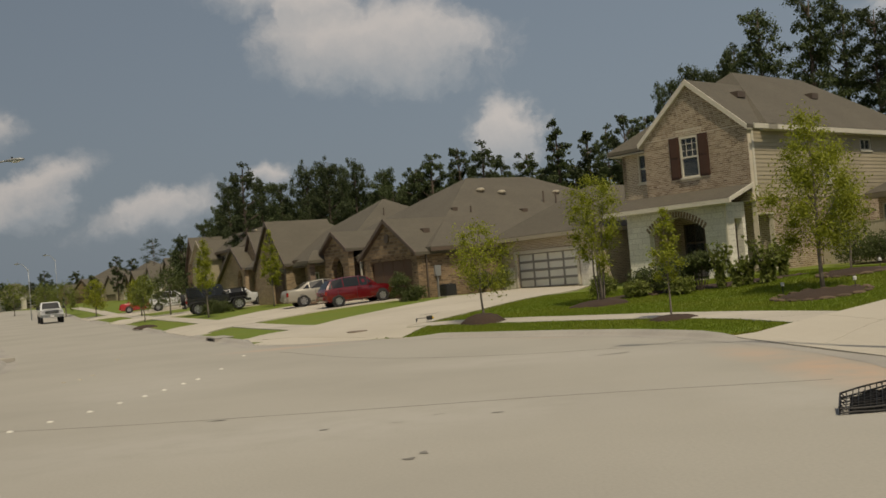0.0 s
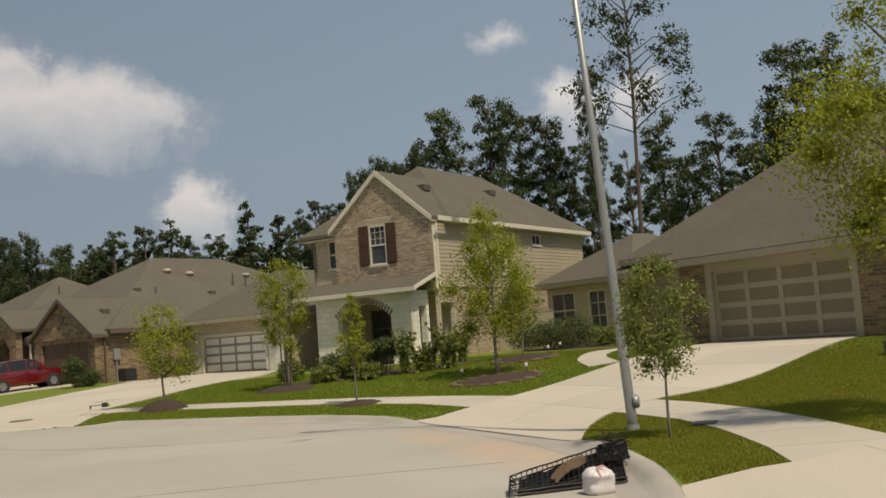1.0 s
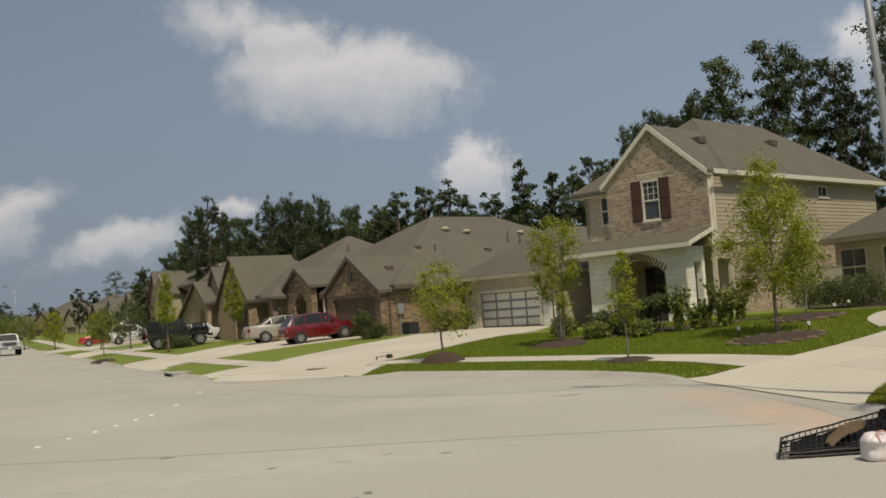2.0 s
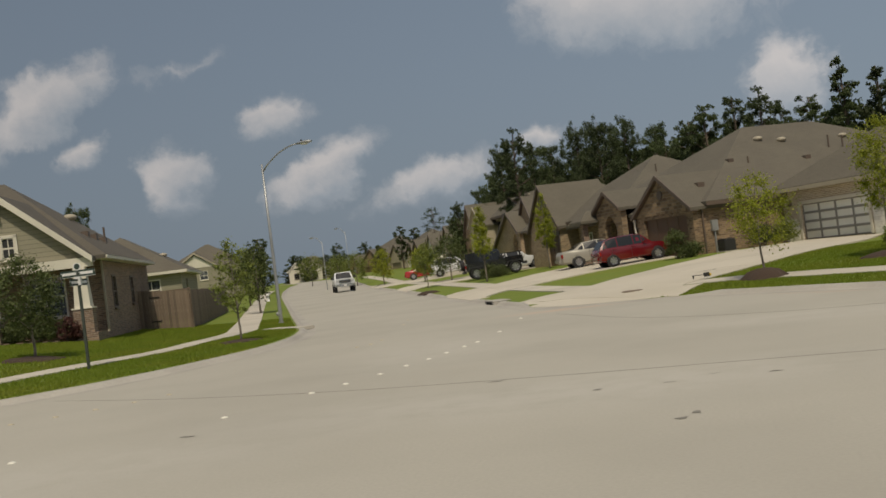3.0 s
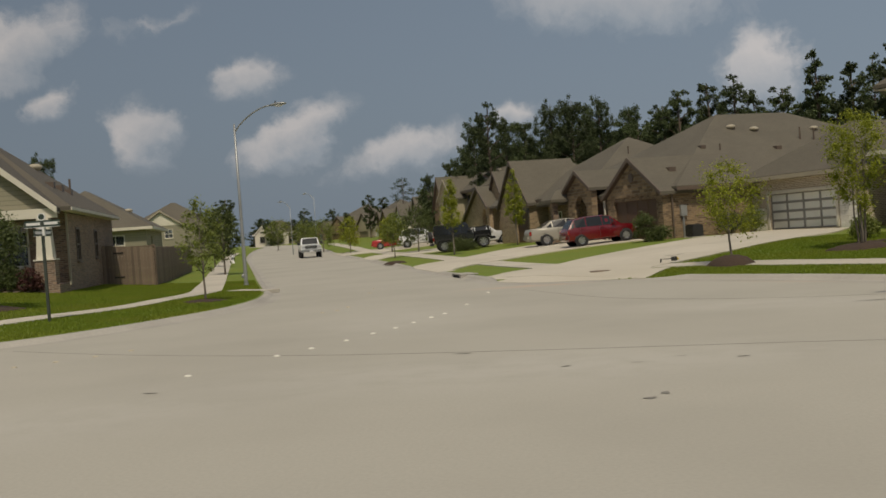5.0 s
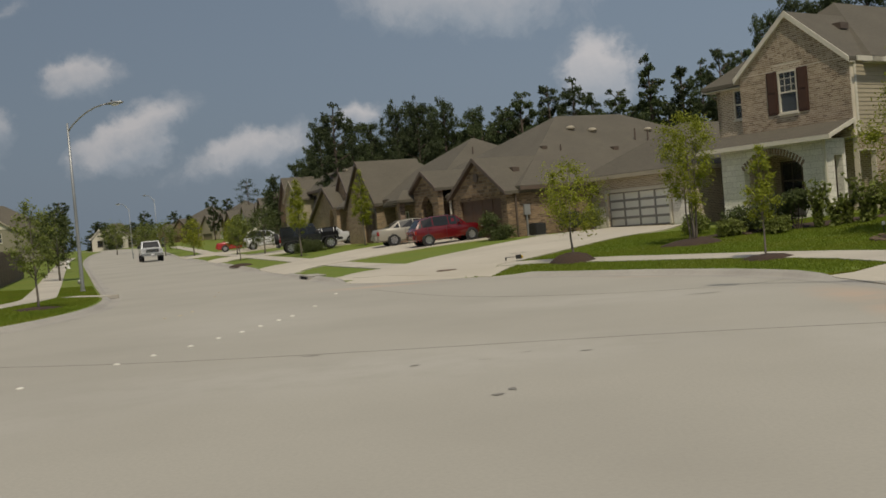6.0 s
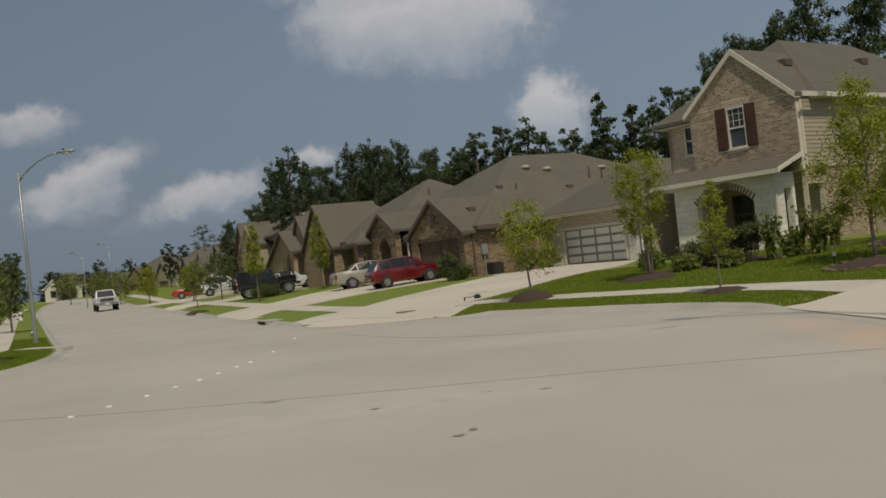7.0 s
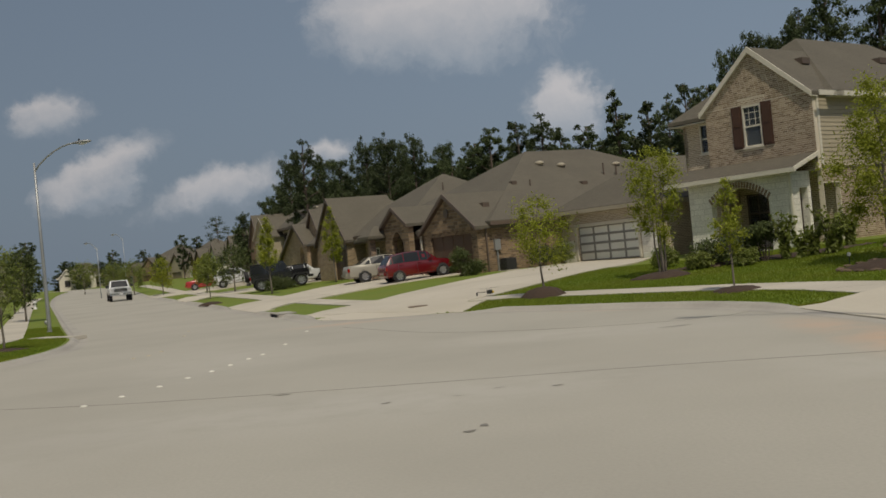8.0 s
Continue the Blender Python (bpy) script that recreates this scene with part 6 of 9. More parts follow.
def young_tree(name, x, y, height, spread, clear, mat, label, seed, count=2600, leaf=0.085, trunks=1, slim=0.035, shape="oval", lean=0.0, droop=0.2):
    """A planted tree with one or more stems, side branches and a loose crown."""
    rng = random.Random(seed)
    t = holder(name, Matrix.Translation(spot(x, y)), label, "tree", "planted trees")
    bm = bmesh.new()
    for k in range(trunks):
        a = 2 * math.pi * k / max(1, trunks) + rng.uniform(0, 1)
        o = 0.0 if trunks == 1 else 0.10
        top = (math.cos(a) * spread * 0.16 * (trunks > 1) + lean * height, math.sin(a) * spread * 0.16 * (trunks > 1), height * 0.86)
        pts = [(math.cos(a) * o, math.sin(a) * o, -0.2)] + [(math.cos(a) * o + (top[0] - math.cos(a) * o) * s + rng.uniform(-0.03, 0.03), math.sin(a) * o + (top[1] - math.sin(a) * o) * s + rng.uniform(-0.03, 0.03), top[2] * s) for s in (0.12, 0.3, 0.5, 0.7, 0.86, 1.0)]
        tube(bm, pts, [slim * 1.25, slim, slim * 0.85, slim * 0.7, slim * 0.5, slim * 0.3, slim * 0.12], 8)
    part("trunk", bm, M["bark_pale"], t, smooth=True)
    centres, radii = [], []
    n = 26
    for i in range(n):
        f = (i + rng.uniform(0.2, 0.8)) / n
        z = clear + (height - clear) * f
        if shape == "oval":
            w = math.sin(math.pi * min(1, 0.16 + 0.80 * f)) ** 0.8
        elif shape == "cone":
            w = (1 - f) ** 0.75 * min(1, 0.45 + f * 3)
        else:
            w = min(1.0, 0.35 + 1.2 * f) * (1 if f < 0.75 else math.sqrt(max(0.05, (1 - f) / 0.25)))
        a = i * 2.4 + rng.uniform(-0.5, 0.5)
        r = spread * 0.5 * w * rng.uniform(0.45, 0.95)
        c = (lean * z + r * math.cos(a), r * math.sin(a), z + rng.uniform(-0.05, 0.1) * height * 0.3)
        bm = bmesh.new()
        z0 = max(clear * 0.85, z - 0.28 * (height - clear) * w - 0.1)
        tube(bm, [(lean * z0, 0, min(z0, height * 0.8)), (c[0] * 0.6, c[1] * 0.6, (z0 + c[2]) / 2 + 0.05), c], [slim * 0.4, slim * 0.22, 0.004], 5)
        if i % 2 == 0:
            part("branch", bm, M["bark_pale"], t, smooth=True)
        else:
            bm.free()
        centres.append(c)
        radii.append(spread * rng.uniform(0.09, 0.26) * (0.5 + 0.5 * w))
    leaves("crown", centres, radii, count, leaf, mat, t, seed, 0.95, 0.15, droop, wispy=True)
    return t


def mulch_ring(x, y, r, seed, h=0.14, label="dark bark mulch ring round a planted tree", rx=1.0, rot=0.0):
    rng = random.Random(seed)
    bm = bmesh.new()
    rings, n, ph = [], 28, [rng.uniform(0, 6.3) for _ in range(3)]
    for q, lift in ((1.0, -0.05), (0.93, 0.03), (0.6, h * 0.75), (0.25, h)):
        ring = []
        for k in range(n):
            a = 2 * math.pi * k / n
            e = q * r * (1 + 0.08 * math.sin(3 * a + ph[0]) + 0.06 * math.sin(5 * a + ph[1]) + rng.uniform(-0.03, 0.03))
            px, py = e * rx * math.cos(a), e * math.sin(a)
            px, py = px * math.cos(rot) - py * math.sin(rot), px * math.sin(rot) + py * math.cos(rot)
            ring.append(bm.verts.new((x + px, y + py, spot(x + px, y + py)[2] + lift + rng.uniform(-0.01, 0.012))))
        rings.append(ring)
    for a, b in zip(rings, rings[1:]):
        for k in range(n):
            bm.faces.new((a[k], a[(k + 1) % n], b[(k + 1) % n], b[k]))
    bm.faces.new(rings[-1])
    return tagged(part("mulch_ring", bm, M["mulch"], smooth=True), label, "mulch bed")


def shrub(x, y, h, w, mat, label, seed, count=1100, leaf=0.07, upright=False, name="shrub"):
    rng = random.Random(seed)
    s = holder(name, Matrix.Translation(spot(x, y)), label, "shrub", "garden shrubs")
    bm = bmesh.new()
    centres, radii = [], []
    for i in range(14):
        a = i * 2.4
        r = w * 0.5 * math.sqrt((i + 0.5) / 14) * 0.75
        z = h * (0.45 + 0.4 * rng.random()) * (1.0 if upright else (1 - 0.35 * (r / (w * 0.5)) ** 2))
        c = (r * math.cos(a), r * math.sin(a), z)
        centres.append(c)
        radii.append(w * rng.uniform(0.16, 0.26))
        tube(bm, [(c[0] * 0.2, c[1] * 0.2, -0.1), (c[0] * 0.6, c[1] * 0.6, z * 0.5), c], [0.015, 0.01, 0.004], 5)
        if not upright:
            centres.append((c[0] * 1.1, c[1] * 1.1, z * 0.5))
            radii.append(w * rng.uniform(0.15, 0.22))
    part("stem", bm, M["bark"], s)
    leaves("foliage", centres, radii, count, leaf, mat, s, seed, 0.9, 0.25, 0.2)
    return s


def leggy_shrub(x, y, h, w, mat, seed):
    """Upright canes that fan out, each with leaves along its upper part."""
    rng = random.Random(seed)
    s = holder("shrub", Matrix.Translation(spot(x, y)), "tall leggy green shrub with upright leafy stems in the bark mulch", "shrub", "garden shrubs")
    bm = bmesh.new()
    centres, radii = [], []
    for i in range(11):
        a = i * 2.4 + rng.uniform(-0.3, 0.3)
        r = w * 0.5 * rng.uniform(0.25, 1.0)
        top = h * rng.uniform(0.62, 1.0)
        tip = Vector((r * math.cos(a), r * math.sin(a), top))
        mid = Vector((tip.x * 0.35, tip.y * 0.35, top * 0.55))
        tube(bm, [(tip.x * 0.1, tip.y * 0.1, -0.1), tuple(mid), tuple(tip)], [0.014, 0.01, 0.004], 5)
        for k in range(7):
            f = 0.12 + 0.88 * k / 6
            c = mid.lerp(tip, (f - 0.5) * 2) if f > 0.5 else mid * (f * 2)
            centres.append(tuple(c))
            radii.append(0.125 * (1.15 - 0.6 * f))
    part("stem", bm, M["bark"], s)
    leaves("foliage", centres, radii, 620, 0.095, mat, s, seed, 0.9, 0.2, 0.3, longish=2.1)
    return s


def canopy_mesh(kind, seed):
    """Shared meshes for one background tree, 10 m high: trunk, limbs and full masses of foliage."""
    rng = random.Random(seed)
    t = new("background_tree")
    bend = rng.uniform(-0.3, 0.3)
    bm = bmesh.new()
    slim = {"thin": 0.5, "tall": 0.65}.get(kind, 1.0)
    tube(bm, [(0, 0, -1.0), (bend * 0.3, 0, 3), (bend, 0.1, 6.5), (bend * 0.8, 0, 9.4)], [0.17 * slim, 0.13 * slim, 0.09 * slim, 0.03 * slim], 7)
    part("trunk", bm, M["bark"], t, smooth=True)
    base, spread, n, big, count, leaf = {"pine": (2.2, 1.9, 34, 0.60, 18000, 0.092), "thin": (5.7, 2.3, 30, 0.50, 6500, 0.062), "tall": (4.4, 1.05, 30, 0.44, 12500, 0.072), "spire": (1.2, 1.35, 32, 0.52, 15000, 0.092), "broad": (0.6, 2.5, 46, 0.85, 24000, 0.10), "fill": (0.4, 2.7, 30, 1.05, 3000, 0.30)}[kind]
    centres, radii = [], []
    bm = bmesh.new()
    for i in range(n):
        f = (i + rng.uniform(0.1, 0.9)) / n
        z = base + (9.45 - base) * f
        a = i * 2.4 + rng.uniform(-0.7, 0.7)
        w = {"pine": (0.55 + 0.55 * math.sin(math.pi * min(1, 0.1 + 0.85 * f))) * (1 if f < 0.8 else 1 - 2.2 * (f - 0.8)), "thin": 1.0 - 0.55 * f, "tall": 0.6 + 0.5 * math.sin(math.pi * min(1, 0.15 + 0.8 * f)), "spire": 1.0 * (1 - f) ** 0.6 + 0.12,
             "broad": math.sin(math.pi * (0.22 + 0.68 * f)) ** 0.55, "fill": math.sin(math.pi * (0.3 + 0.6 * f)) ** 0.5}[kind]
        r = spread * w * rng.uniform(0.2, 0.95)
        c = Vector((bend * 0.8 + r * math.cos(a), r * math.sin(a), z + rng.uniform(-0.2, 0.2)))
        tube(bm, [(bend * 0.8, 0, max(base * 0.8, z - 0.6)), (c.x * 0.6, c.y * 0.6, z - 0.15), tuple(c)], [0.05 * slim, 0.03 * slim, 0.01 * slim], 4)
        size = big * rng.uniform(0.75, 1.25) * (0.55 + 0.45 * w)
        centres.append(tuple(c))
        radii.append(size * 0.85)
        for k in range(4):
            d = Vector((rng.gauss(0, 1), rng.gauss(0, 1), rng.gauss(0, 0.45))).normalized() * size * rng.uniform(0.6, 1.15)
            centres.append(tuple(c + d))
            radii.append(size * rng.uniform(0.3, 0.55))
    part("limb", bm, M["bark"], t)
    leaves("crown", centres, radii, count, leaf, "needle", t, seed, 0.72 if kind != "broad" else 0.85, 0.05, 0.15, wispy=kind in ("thin", "tall"))
    return t


WOODS = {k: [canopy_mesh(k, 500 + 17 * i + len(k)) for i in range(n)] for k, n in (("pine", 4), ("thin", 2), ("tall", 4), ("spire", 3), ("broad", 4), ("fill", 3))}
for group in WOODS.values():
    for m in group:
        tagged(m, "tall dark green pine tree in the wood behind the houses", "tree", "trees of the wood behind")
used = set()


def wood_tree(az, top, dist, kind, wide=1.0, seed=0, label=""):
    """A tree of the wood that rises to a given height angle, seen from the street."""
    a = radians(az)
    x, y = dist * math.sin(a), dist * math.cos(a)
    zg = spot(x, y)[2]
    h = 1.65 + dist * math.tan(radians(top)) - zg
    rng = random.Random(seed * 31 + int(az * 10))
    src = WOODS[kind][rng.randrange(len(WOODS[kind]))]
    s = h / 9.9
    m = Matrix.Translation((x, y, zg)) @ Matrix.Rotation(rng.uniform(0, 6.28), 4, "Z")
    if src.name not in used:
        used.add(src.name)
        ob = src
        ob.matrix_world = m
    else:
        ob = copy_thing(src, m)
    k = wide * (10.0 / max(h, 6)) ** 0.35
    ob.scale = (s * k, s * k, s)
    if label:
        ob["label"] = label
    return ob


FAR_LABEL = {"pine": "tall dark green pine in the wood behind the houses", "thin": "tall thin pine with a sparse open crown", "tall": "tall pine with a bare lower trunk and clumped crown", "spire": "narrow dark green tree in the wood behind the houses",
             "broad": "broad dense dark green tree in the wood behind the houses"}
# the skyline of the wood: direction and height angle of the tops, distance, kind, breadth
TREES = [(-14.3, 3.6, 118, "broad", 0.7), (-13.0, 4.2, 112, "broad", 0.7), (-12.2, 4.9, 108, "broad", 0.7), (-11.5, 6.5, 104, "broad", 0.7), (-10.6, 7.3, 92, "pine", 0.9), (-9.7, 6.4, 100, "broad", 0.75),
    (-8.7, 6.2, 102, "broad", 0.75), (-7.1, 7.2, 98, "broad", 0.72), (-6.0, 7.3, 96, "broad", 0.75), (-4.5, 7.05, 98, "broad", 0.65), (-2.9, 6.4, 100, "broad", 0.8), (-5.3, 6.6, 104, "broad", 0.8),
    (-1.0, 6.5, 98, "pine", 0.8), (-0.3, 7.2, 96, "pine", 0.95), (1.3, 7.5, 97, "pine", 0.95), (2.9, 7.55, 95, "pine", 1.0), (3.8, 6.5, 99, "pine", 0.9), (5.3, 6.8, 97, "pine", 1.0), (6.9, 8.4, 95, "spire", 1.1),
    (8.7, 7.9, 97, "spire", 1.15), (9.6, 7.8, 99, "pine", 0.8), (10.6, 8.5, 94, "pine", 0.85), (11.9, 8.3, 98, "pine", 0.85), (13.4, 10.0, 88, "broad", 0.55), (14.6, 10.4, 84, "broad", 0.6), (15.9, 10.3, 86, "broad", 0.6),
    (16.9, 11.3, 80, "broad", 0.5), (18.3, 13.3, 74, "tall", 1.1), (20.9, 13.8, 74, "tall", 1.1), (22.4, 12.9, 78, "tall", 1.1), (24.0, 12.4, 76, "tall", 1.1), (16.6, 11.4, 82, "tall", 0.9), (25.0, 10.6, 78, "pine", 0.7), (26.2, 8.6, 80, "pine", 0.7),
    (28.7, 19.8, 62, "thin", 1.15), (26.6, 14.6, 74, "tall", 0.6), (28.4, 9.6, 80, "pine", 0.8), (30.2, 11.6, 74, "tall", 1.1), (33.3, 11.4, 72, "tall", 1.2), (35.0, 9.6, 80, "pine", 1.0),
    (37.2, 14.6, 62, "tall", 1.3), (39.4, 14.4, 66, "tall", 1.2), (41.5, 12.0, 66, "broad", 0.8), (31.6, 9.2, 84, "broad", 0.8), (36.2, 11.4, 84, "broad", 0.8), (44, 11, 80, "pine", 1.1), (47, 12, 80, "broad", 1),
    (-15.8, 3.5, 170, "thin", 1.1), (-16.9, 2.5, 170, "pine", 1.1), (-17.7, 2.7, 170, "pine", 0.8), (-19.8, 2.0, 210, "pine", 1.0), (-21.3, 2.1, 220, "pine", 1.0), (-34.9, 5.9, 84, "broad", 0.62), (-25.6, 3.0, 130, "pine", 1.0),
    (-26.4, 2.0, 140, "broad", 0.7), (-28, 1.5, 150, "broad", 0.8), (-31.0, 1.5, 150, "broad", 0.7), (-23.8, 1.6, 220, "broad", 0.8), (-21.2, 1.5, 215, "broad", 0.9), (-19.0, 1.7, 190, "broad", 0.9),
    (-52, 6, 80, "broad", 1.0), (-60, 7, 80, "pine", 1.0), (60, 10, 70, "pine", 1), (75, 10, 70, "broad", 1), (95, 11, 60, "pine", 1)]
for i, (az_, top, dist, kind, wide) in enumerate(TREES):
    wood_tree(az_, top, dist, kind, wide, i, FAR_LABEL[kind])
# a second row of lower trees closes the wood behind the houses
rng_ = random.Random(77)
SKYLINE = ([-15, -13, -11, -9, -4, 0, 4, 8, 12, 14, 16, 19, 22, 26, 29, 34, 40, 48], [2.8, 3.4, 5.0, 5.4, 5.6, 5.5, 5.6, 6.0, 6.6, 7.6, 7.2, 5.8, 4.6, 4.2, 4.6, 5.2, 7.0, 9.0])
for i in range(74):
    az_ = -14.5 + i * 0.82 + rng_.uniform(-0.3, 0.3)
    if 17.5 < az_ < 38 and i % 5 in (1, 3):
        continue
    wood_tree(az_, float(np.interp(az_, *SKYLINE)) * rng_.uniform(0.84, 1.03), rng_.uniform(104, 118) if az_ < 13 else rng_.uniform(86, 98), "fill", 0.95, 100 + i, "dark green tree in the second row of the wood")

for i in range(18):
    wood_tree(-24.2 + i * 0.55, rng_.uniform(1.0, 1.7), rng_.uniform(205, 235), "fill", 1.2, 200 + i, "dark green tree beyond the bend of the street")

for group in WOODS.values():
    for m in group:
        if m.name not in used:
            for o in (*m.children, m):
                bpy.data.objects.remove(o)

# planted trees
young_tree("young_tree", 1.05, 30.9, 3.0, 2.0, 1.1, "leaf_lime", "slim young tree with thin feathery green crown on a mulch mound", 1, 5200, 0.045, shape="oval")
mulch_ring(1.05, 30.6, 0.72, 2, 0.3)
young_tree("young_tree", 5.43, 25.0, 2.75, 0.95, 1.0, "leaf_lime", "thin young tree with narrow green crown in the kerb strip", 3, 3200, 0.042, shape="cone", slim=0.025)
mulch_ring(5.43, 24.8, 0.62, 4, 0.12)
young_tree("young_tree", 4.96, 32.9, 4.0, 1.9, 1.3, "leaf_lime", "multi-stemmed young tree with yellow-green crown by the porch", 5, 10000, 0.046, trunks=5, slim=0.03, shape="vase")
mulch_ring(4.96, 32.9, 1.0, 6, 0.16)
young_tree("young_tree", 10.35, 28.1, 4.9, 2.65, 1.25, "leaf_lime", "yellow-green young tree with a full crown on the lawn", 7, 19000, 0.05, slim=0.06)
mulch_ring(9.8, 26.8, 1.25, 8, 0.14, rx=0.95)
young_tree("young_tree", 12.65, 31.8, 2.8, 1.45, 0.85, "leaf_mid", "small dark green young tree beside the brick wall", 9, 2000, 0.07, slim=0.035)
mulch_ring(12.4, 31.0, 1.15, 10, 0.14, rx=0.85)
young_tree("young_tree", 6.75, 12.1, 2.4, 1.2, 0.9, "leaf_mid", "olive green young tree in the kerb strip beside the lamp post", 11, 11000, 0.029, slim=0.02)
young_tree("young_tree", 9.8, 10.5, 5.6, 2.9, 2.2, "leaf_lime", "yellow-green tree with a broad loose crown", 13, 38000, 0.036, slim=0.08)
young_tree("young_tree", -18.9, 18.3, 3.3, 1.75, 1.0, "leaf_mid", "young tree tied to a dark stake in the kerb strip", 15, 7500, 0.05, slim=0.045)
mulch_ring(-18.9, 18.2, 0.75, 16, 0.08)
young_tree("young_tree", -19.6, 25.3, 3.0, 2.1, 1.0, "leaf_dark", "dense dark green young tree on the corner lawn", 17, 8000, 0.05, slim=0.04)
mulch_ring(-19.6, 25.2, 0.9, 18, 0.08)
young_tree("young_tree", -14.7, 28.7, 3.15, 1.35, 1.0, "leaf_mid", "thin grey-green young tree where the sidewalk turns", 19, 3600, 0.05, slim=0.035)
mulch_ring(-14.7, 28.6, 0.7, 20, 0.08)
young_tree("young_tree", -14.6, 62.6, 4.6, 1.7, 1.5, "leaf_lime", "yellow-green young tree before the parked cars", 21, 5200, 0.07, slim=0.05, shape="cone")
young_tree("young_tree", -11.2, 66.6, 4.9, 1.9, 1.5, "leaf_lime", "yellow-green young tree beside the garage", 23, 5200, 0.07, slim=0.05, shape="cone")
young_tree("young_tree", -20.0, 67.6, 3.0, 1.8, 0.9, "leaf_mid", "small green street tree in the kerb strip", 25, 3600, 0.07)
mulch_ring(-16.9, 57.2, 0.7, 26, 0.14)
for i, (az_, dist, h, w, m) in enumerate([(-15.1, 80, 3.5, 3.6, "leaf_dark"), (-16.6, 88, 3.0, 2.2, "leaf_lime"), (-18.9, 105, 3.6, 2.6, "leaf_lime"), (-20.4, 120, 3.6, 3.6, "leaf_mid"), (-21.4, 140, 3.8, 3.8, "leaf_mid"),
                                         (-25.9, 62, 4.2, 2.4, "leaf_dark"), (-26.4, 84, 4.6, 2.8, "leaf_mid"), (-26.0, 104, 5.0, 3.2, "leaf_mid"), (-22.9, 150, 4.2, 4.5, "leaf_mid")]):
    a = radians(az_)
    young_tree("street_tree", dist * math.sin(a), dist * math.cos(a), h, w, h * 0.28, m, "rounded green street tree far up the street", 60 + i, 4200, 0.09, slim=0.06)
young_tree("street_tree", -34.5, 48.5, 3.6, 2.0, 0.9, "leaf_red", "small purple-leaved tree behind the fence", 81, 1500, 0.12)

# shrubs
for i, (x, y, h, w, m, up) in enumerate([(6.9, 34.7, 1.2, 1.4, "leaf_dark", 0), (7.6, 33.7, 1.35, 1.45, "leaf_dark", 0), (8.35, 33.4, 1.5, 1.2, "leaf_dark", 1), (6.3, 33.9, 0.6, 0.9, "leaf_mid", 0), (7.5, 32.7, 0.65, 0.8, "leaf_mid", 0), (5.6, 36.4, 0.9, 1.0, "leaf_mid", 0),
                                         (16.0, 39.6, 1.5, 1.9, "leaf_dark", 0), (16.5, 38.4, 1.45, 1.9, "leaf_dark", 0), (17.0, 37.3, 1.4, 1.9, "leaf_dark", 0), (17.9, 36.4, 1.0, 1.2, "leaf_mid", 0), (18.6, 35.3, 0.9, 1.1, "leaf_mid", 0),
                                         (-2.2, 51.0, 1.7, 1.3, "leaf_dark", 0), (-1.6, 50.6, 0.8, 1.3, "leaf_dark", 0), (1.9, 53.0, 1.5, 1.4, "leaf_dark", 0), (3.0, 53.2, 1.4, 1.3, "leaf_mid", 0),
                                         (-28.9, 31.9, 1.3, 1.4, "leaf_dark", 0), (-30.2, 31.4, 1.5, 1.4, "leaf_dark", 0), (-31.6, 30.8, 1.2, 1.4, "leaf_dark", 0), (-27.0, 32.0, 0.9, 1.2, "leaf_lime", 0), (-25.9, 32.2, 1.0, 1.3, "leaf_dark", 0), (-24.9, 32.6, 1.1, 1.3, "leaf_dark", 0), (-29.6, 30.9, 1.1, 1.3, "leaf_dark", 0), (-28.3, 31.3, 0.8, 1.1, "leaf_mid", 0), (-26.4, 31.6, 0.7, 1.0, "leaf_mid", 0), (-25.3, 33.3, 1.2, 1.3, "leaf_dark", 0),
                                         (-23.9, 33.0, 1.0, 1.0, "leaf_red", 0), (-15.8, 68.6, 1.0, 1.6, "leaf_dark", 0), (-14.9, 68.0, 0.9, 1.5, "leaf_dark", 0)]):
    shrub(x, y, h, w, m, {"leaf_dark": "rounded dark green shrub in a planting bed", "leaf_mid": "loose green shrub in a planting bed", "leaf_lime": "yellow-green low shrub by the porch", "leaf_red": "low dark red shrub by the porch"}[m], 200 + i, 2600, 0.058, bool(up))
for i, (x, y, h, w, m) in enumerate([(8.85, 32.9, 1.6, 0.9, "leaf_mid"), (9.3, 32.6, 1.0, 0.7, "leaf_mid"), (9.7, 32.7, 0.95, 0.75, "leaf_mid"), (10.1, 32.3, 1.65, 1.3, "leaf_mid"), (10.45, 32.8, 1.2, 0.9, "leaf_mid"), (11.4, 34.4, 1.2, 0.9, "leaf_mid")]):
    leggy_shrub(x, y, h, w, m, 260 + i)
mulch_ring(8.6, 34.4, 1.1, 30, 0.08, "dark bark mulch bed along the porch", 3.2, -0.15)
mulch_ring(17.2, 37.6, 1.0, 31, 0.08, "dark bark mulch bed under the windows", 3.0, -1.15)


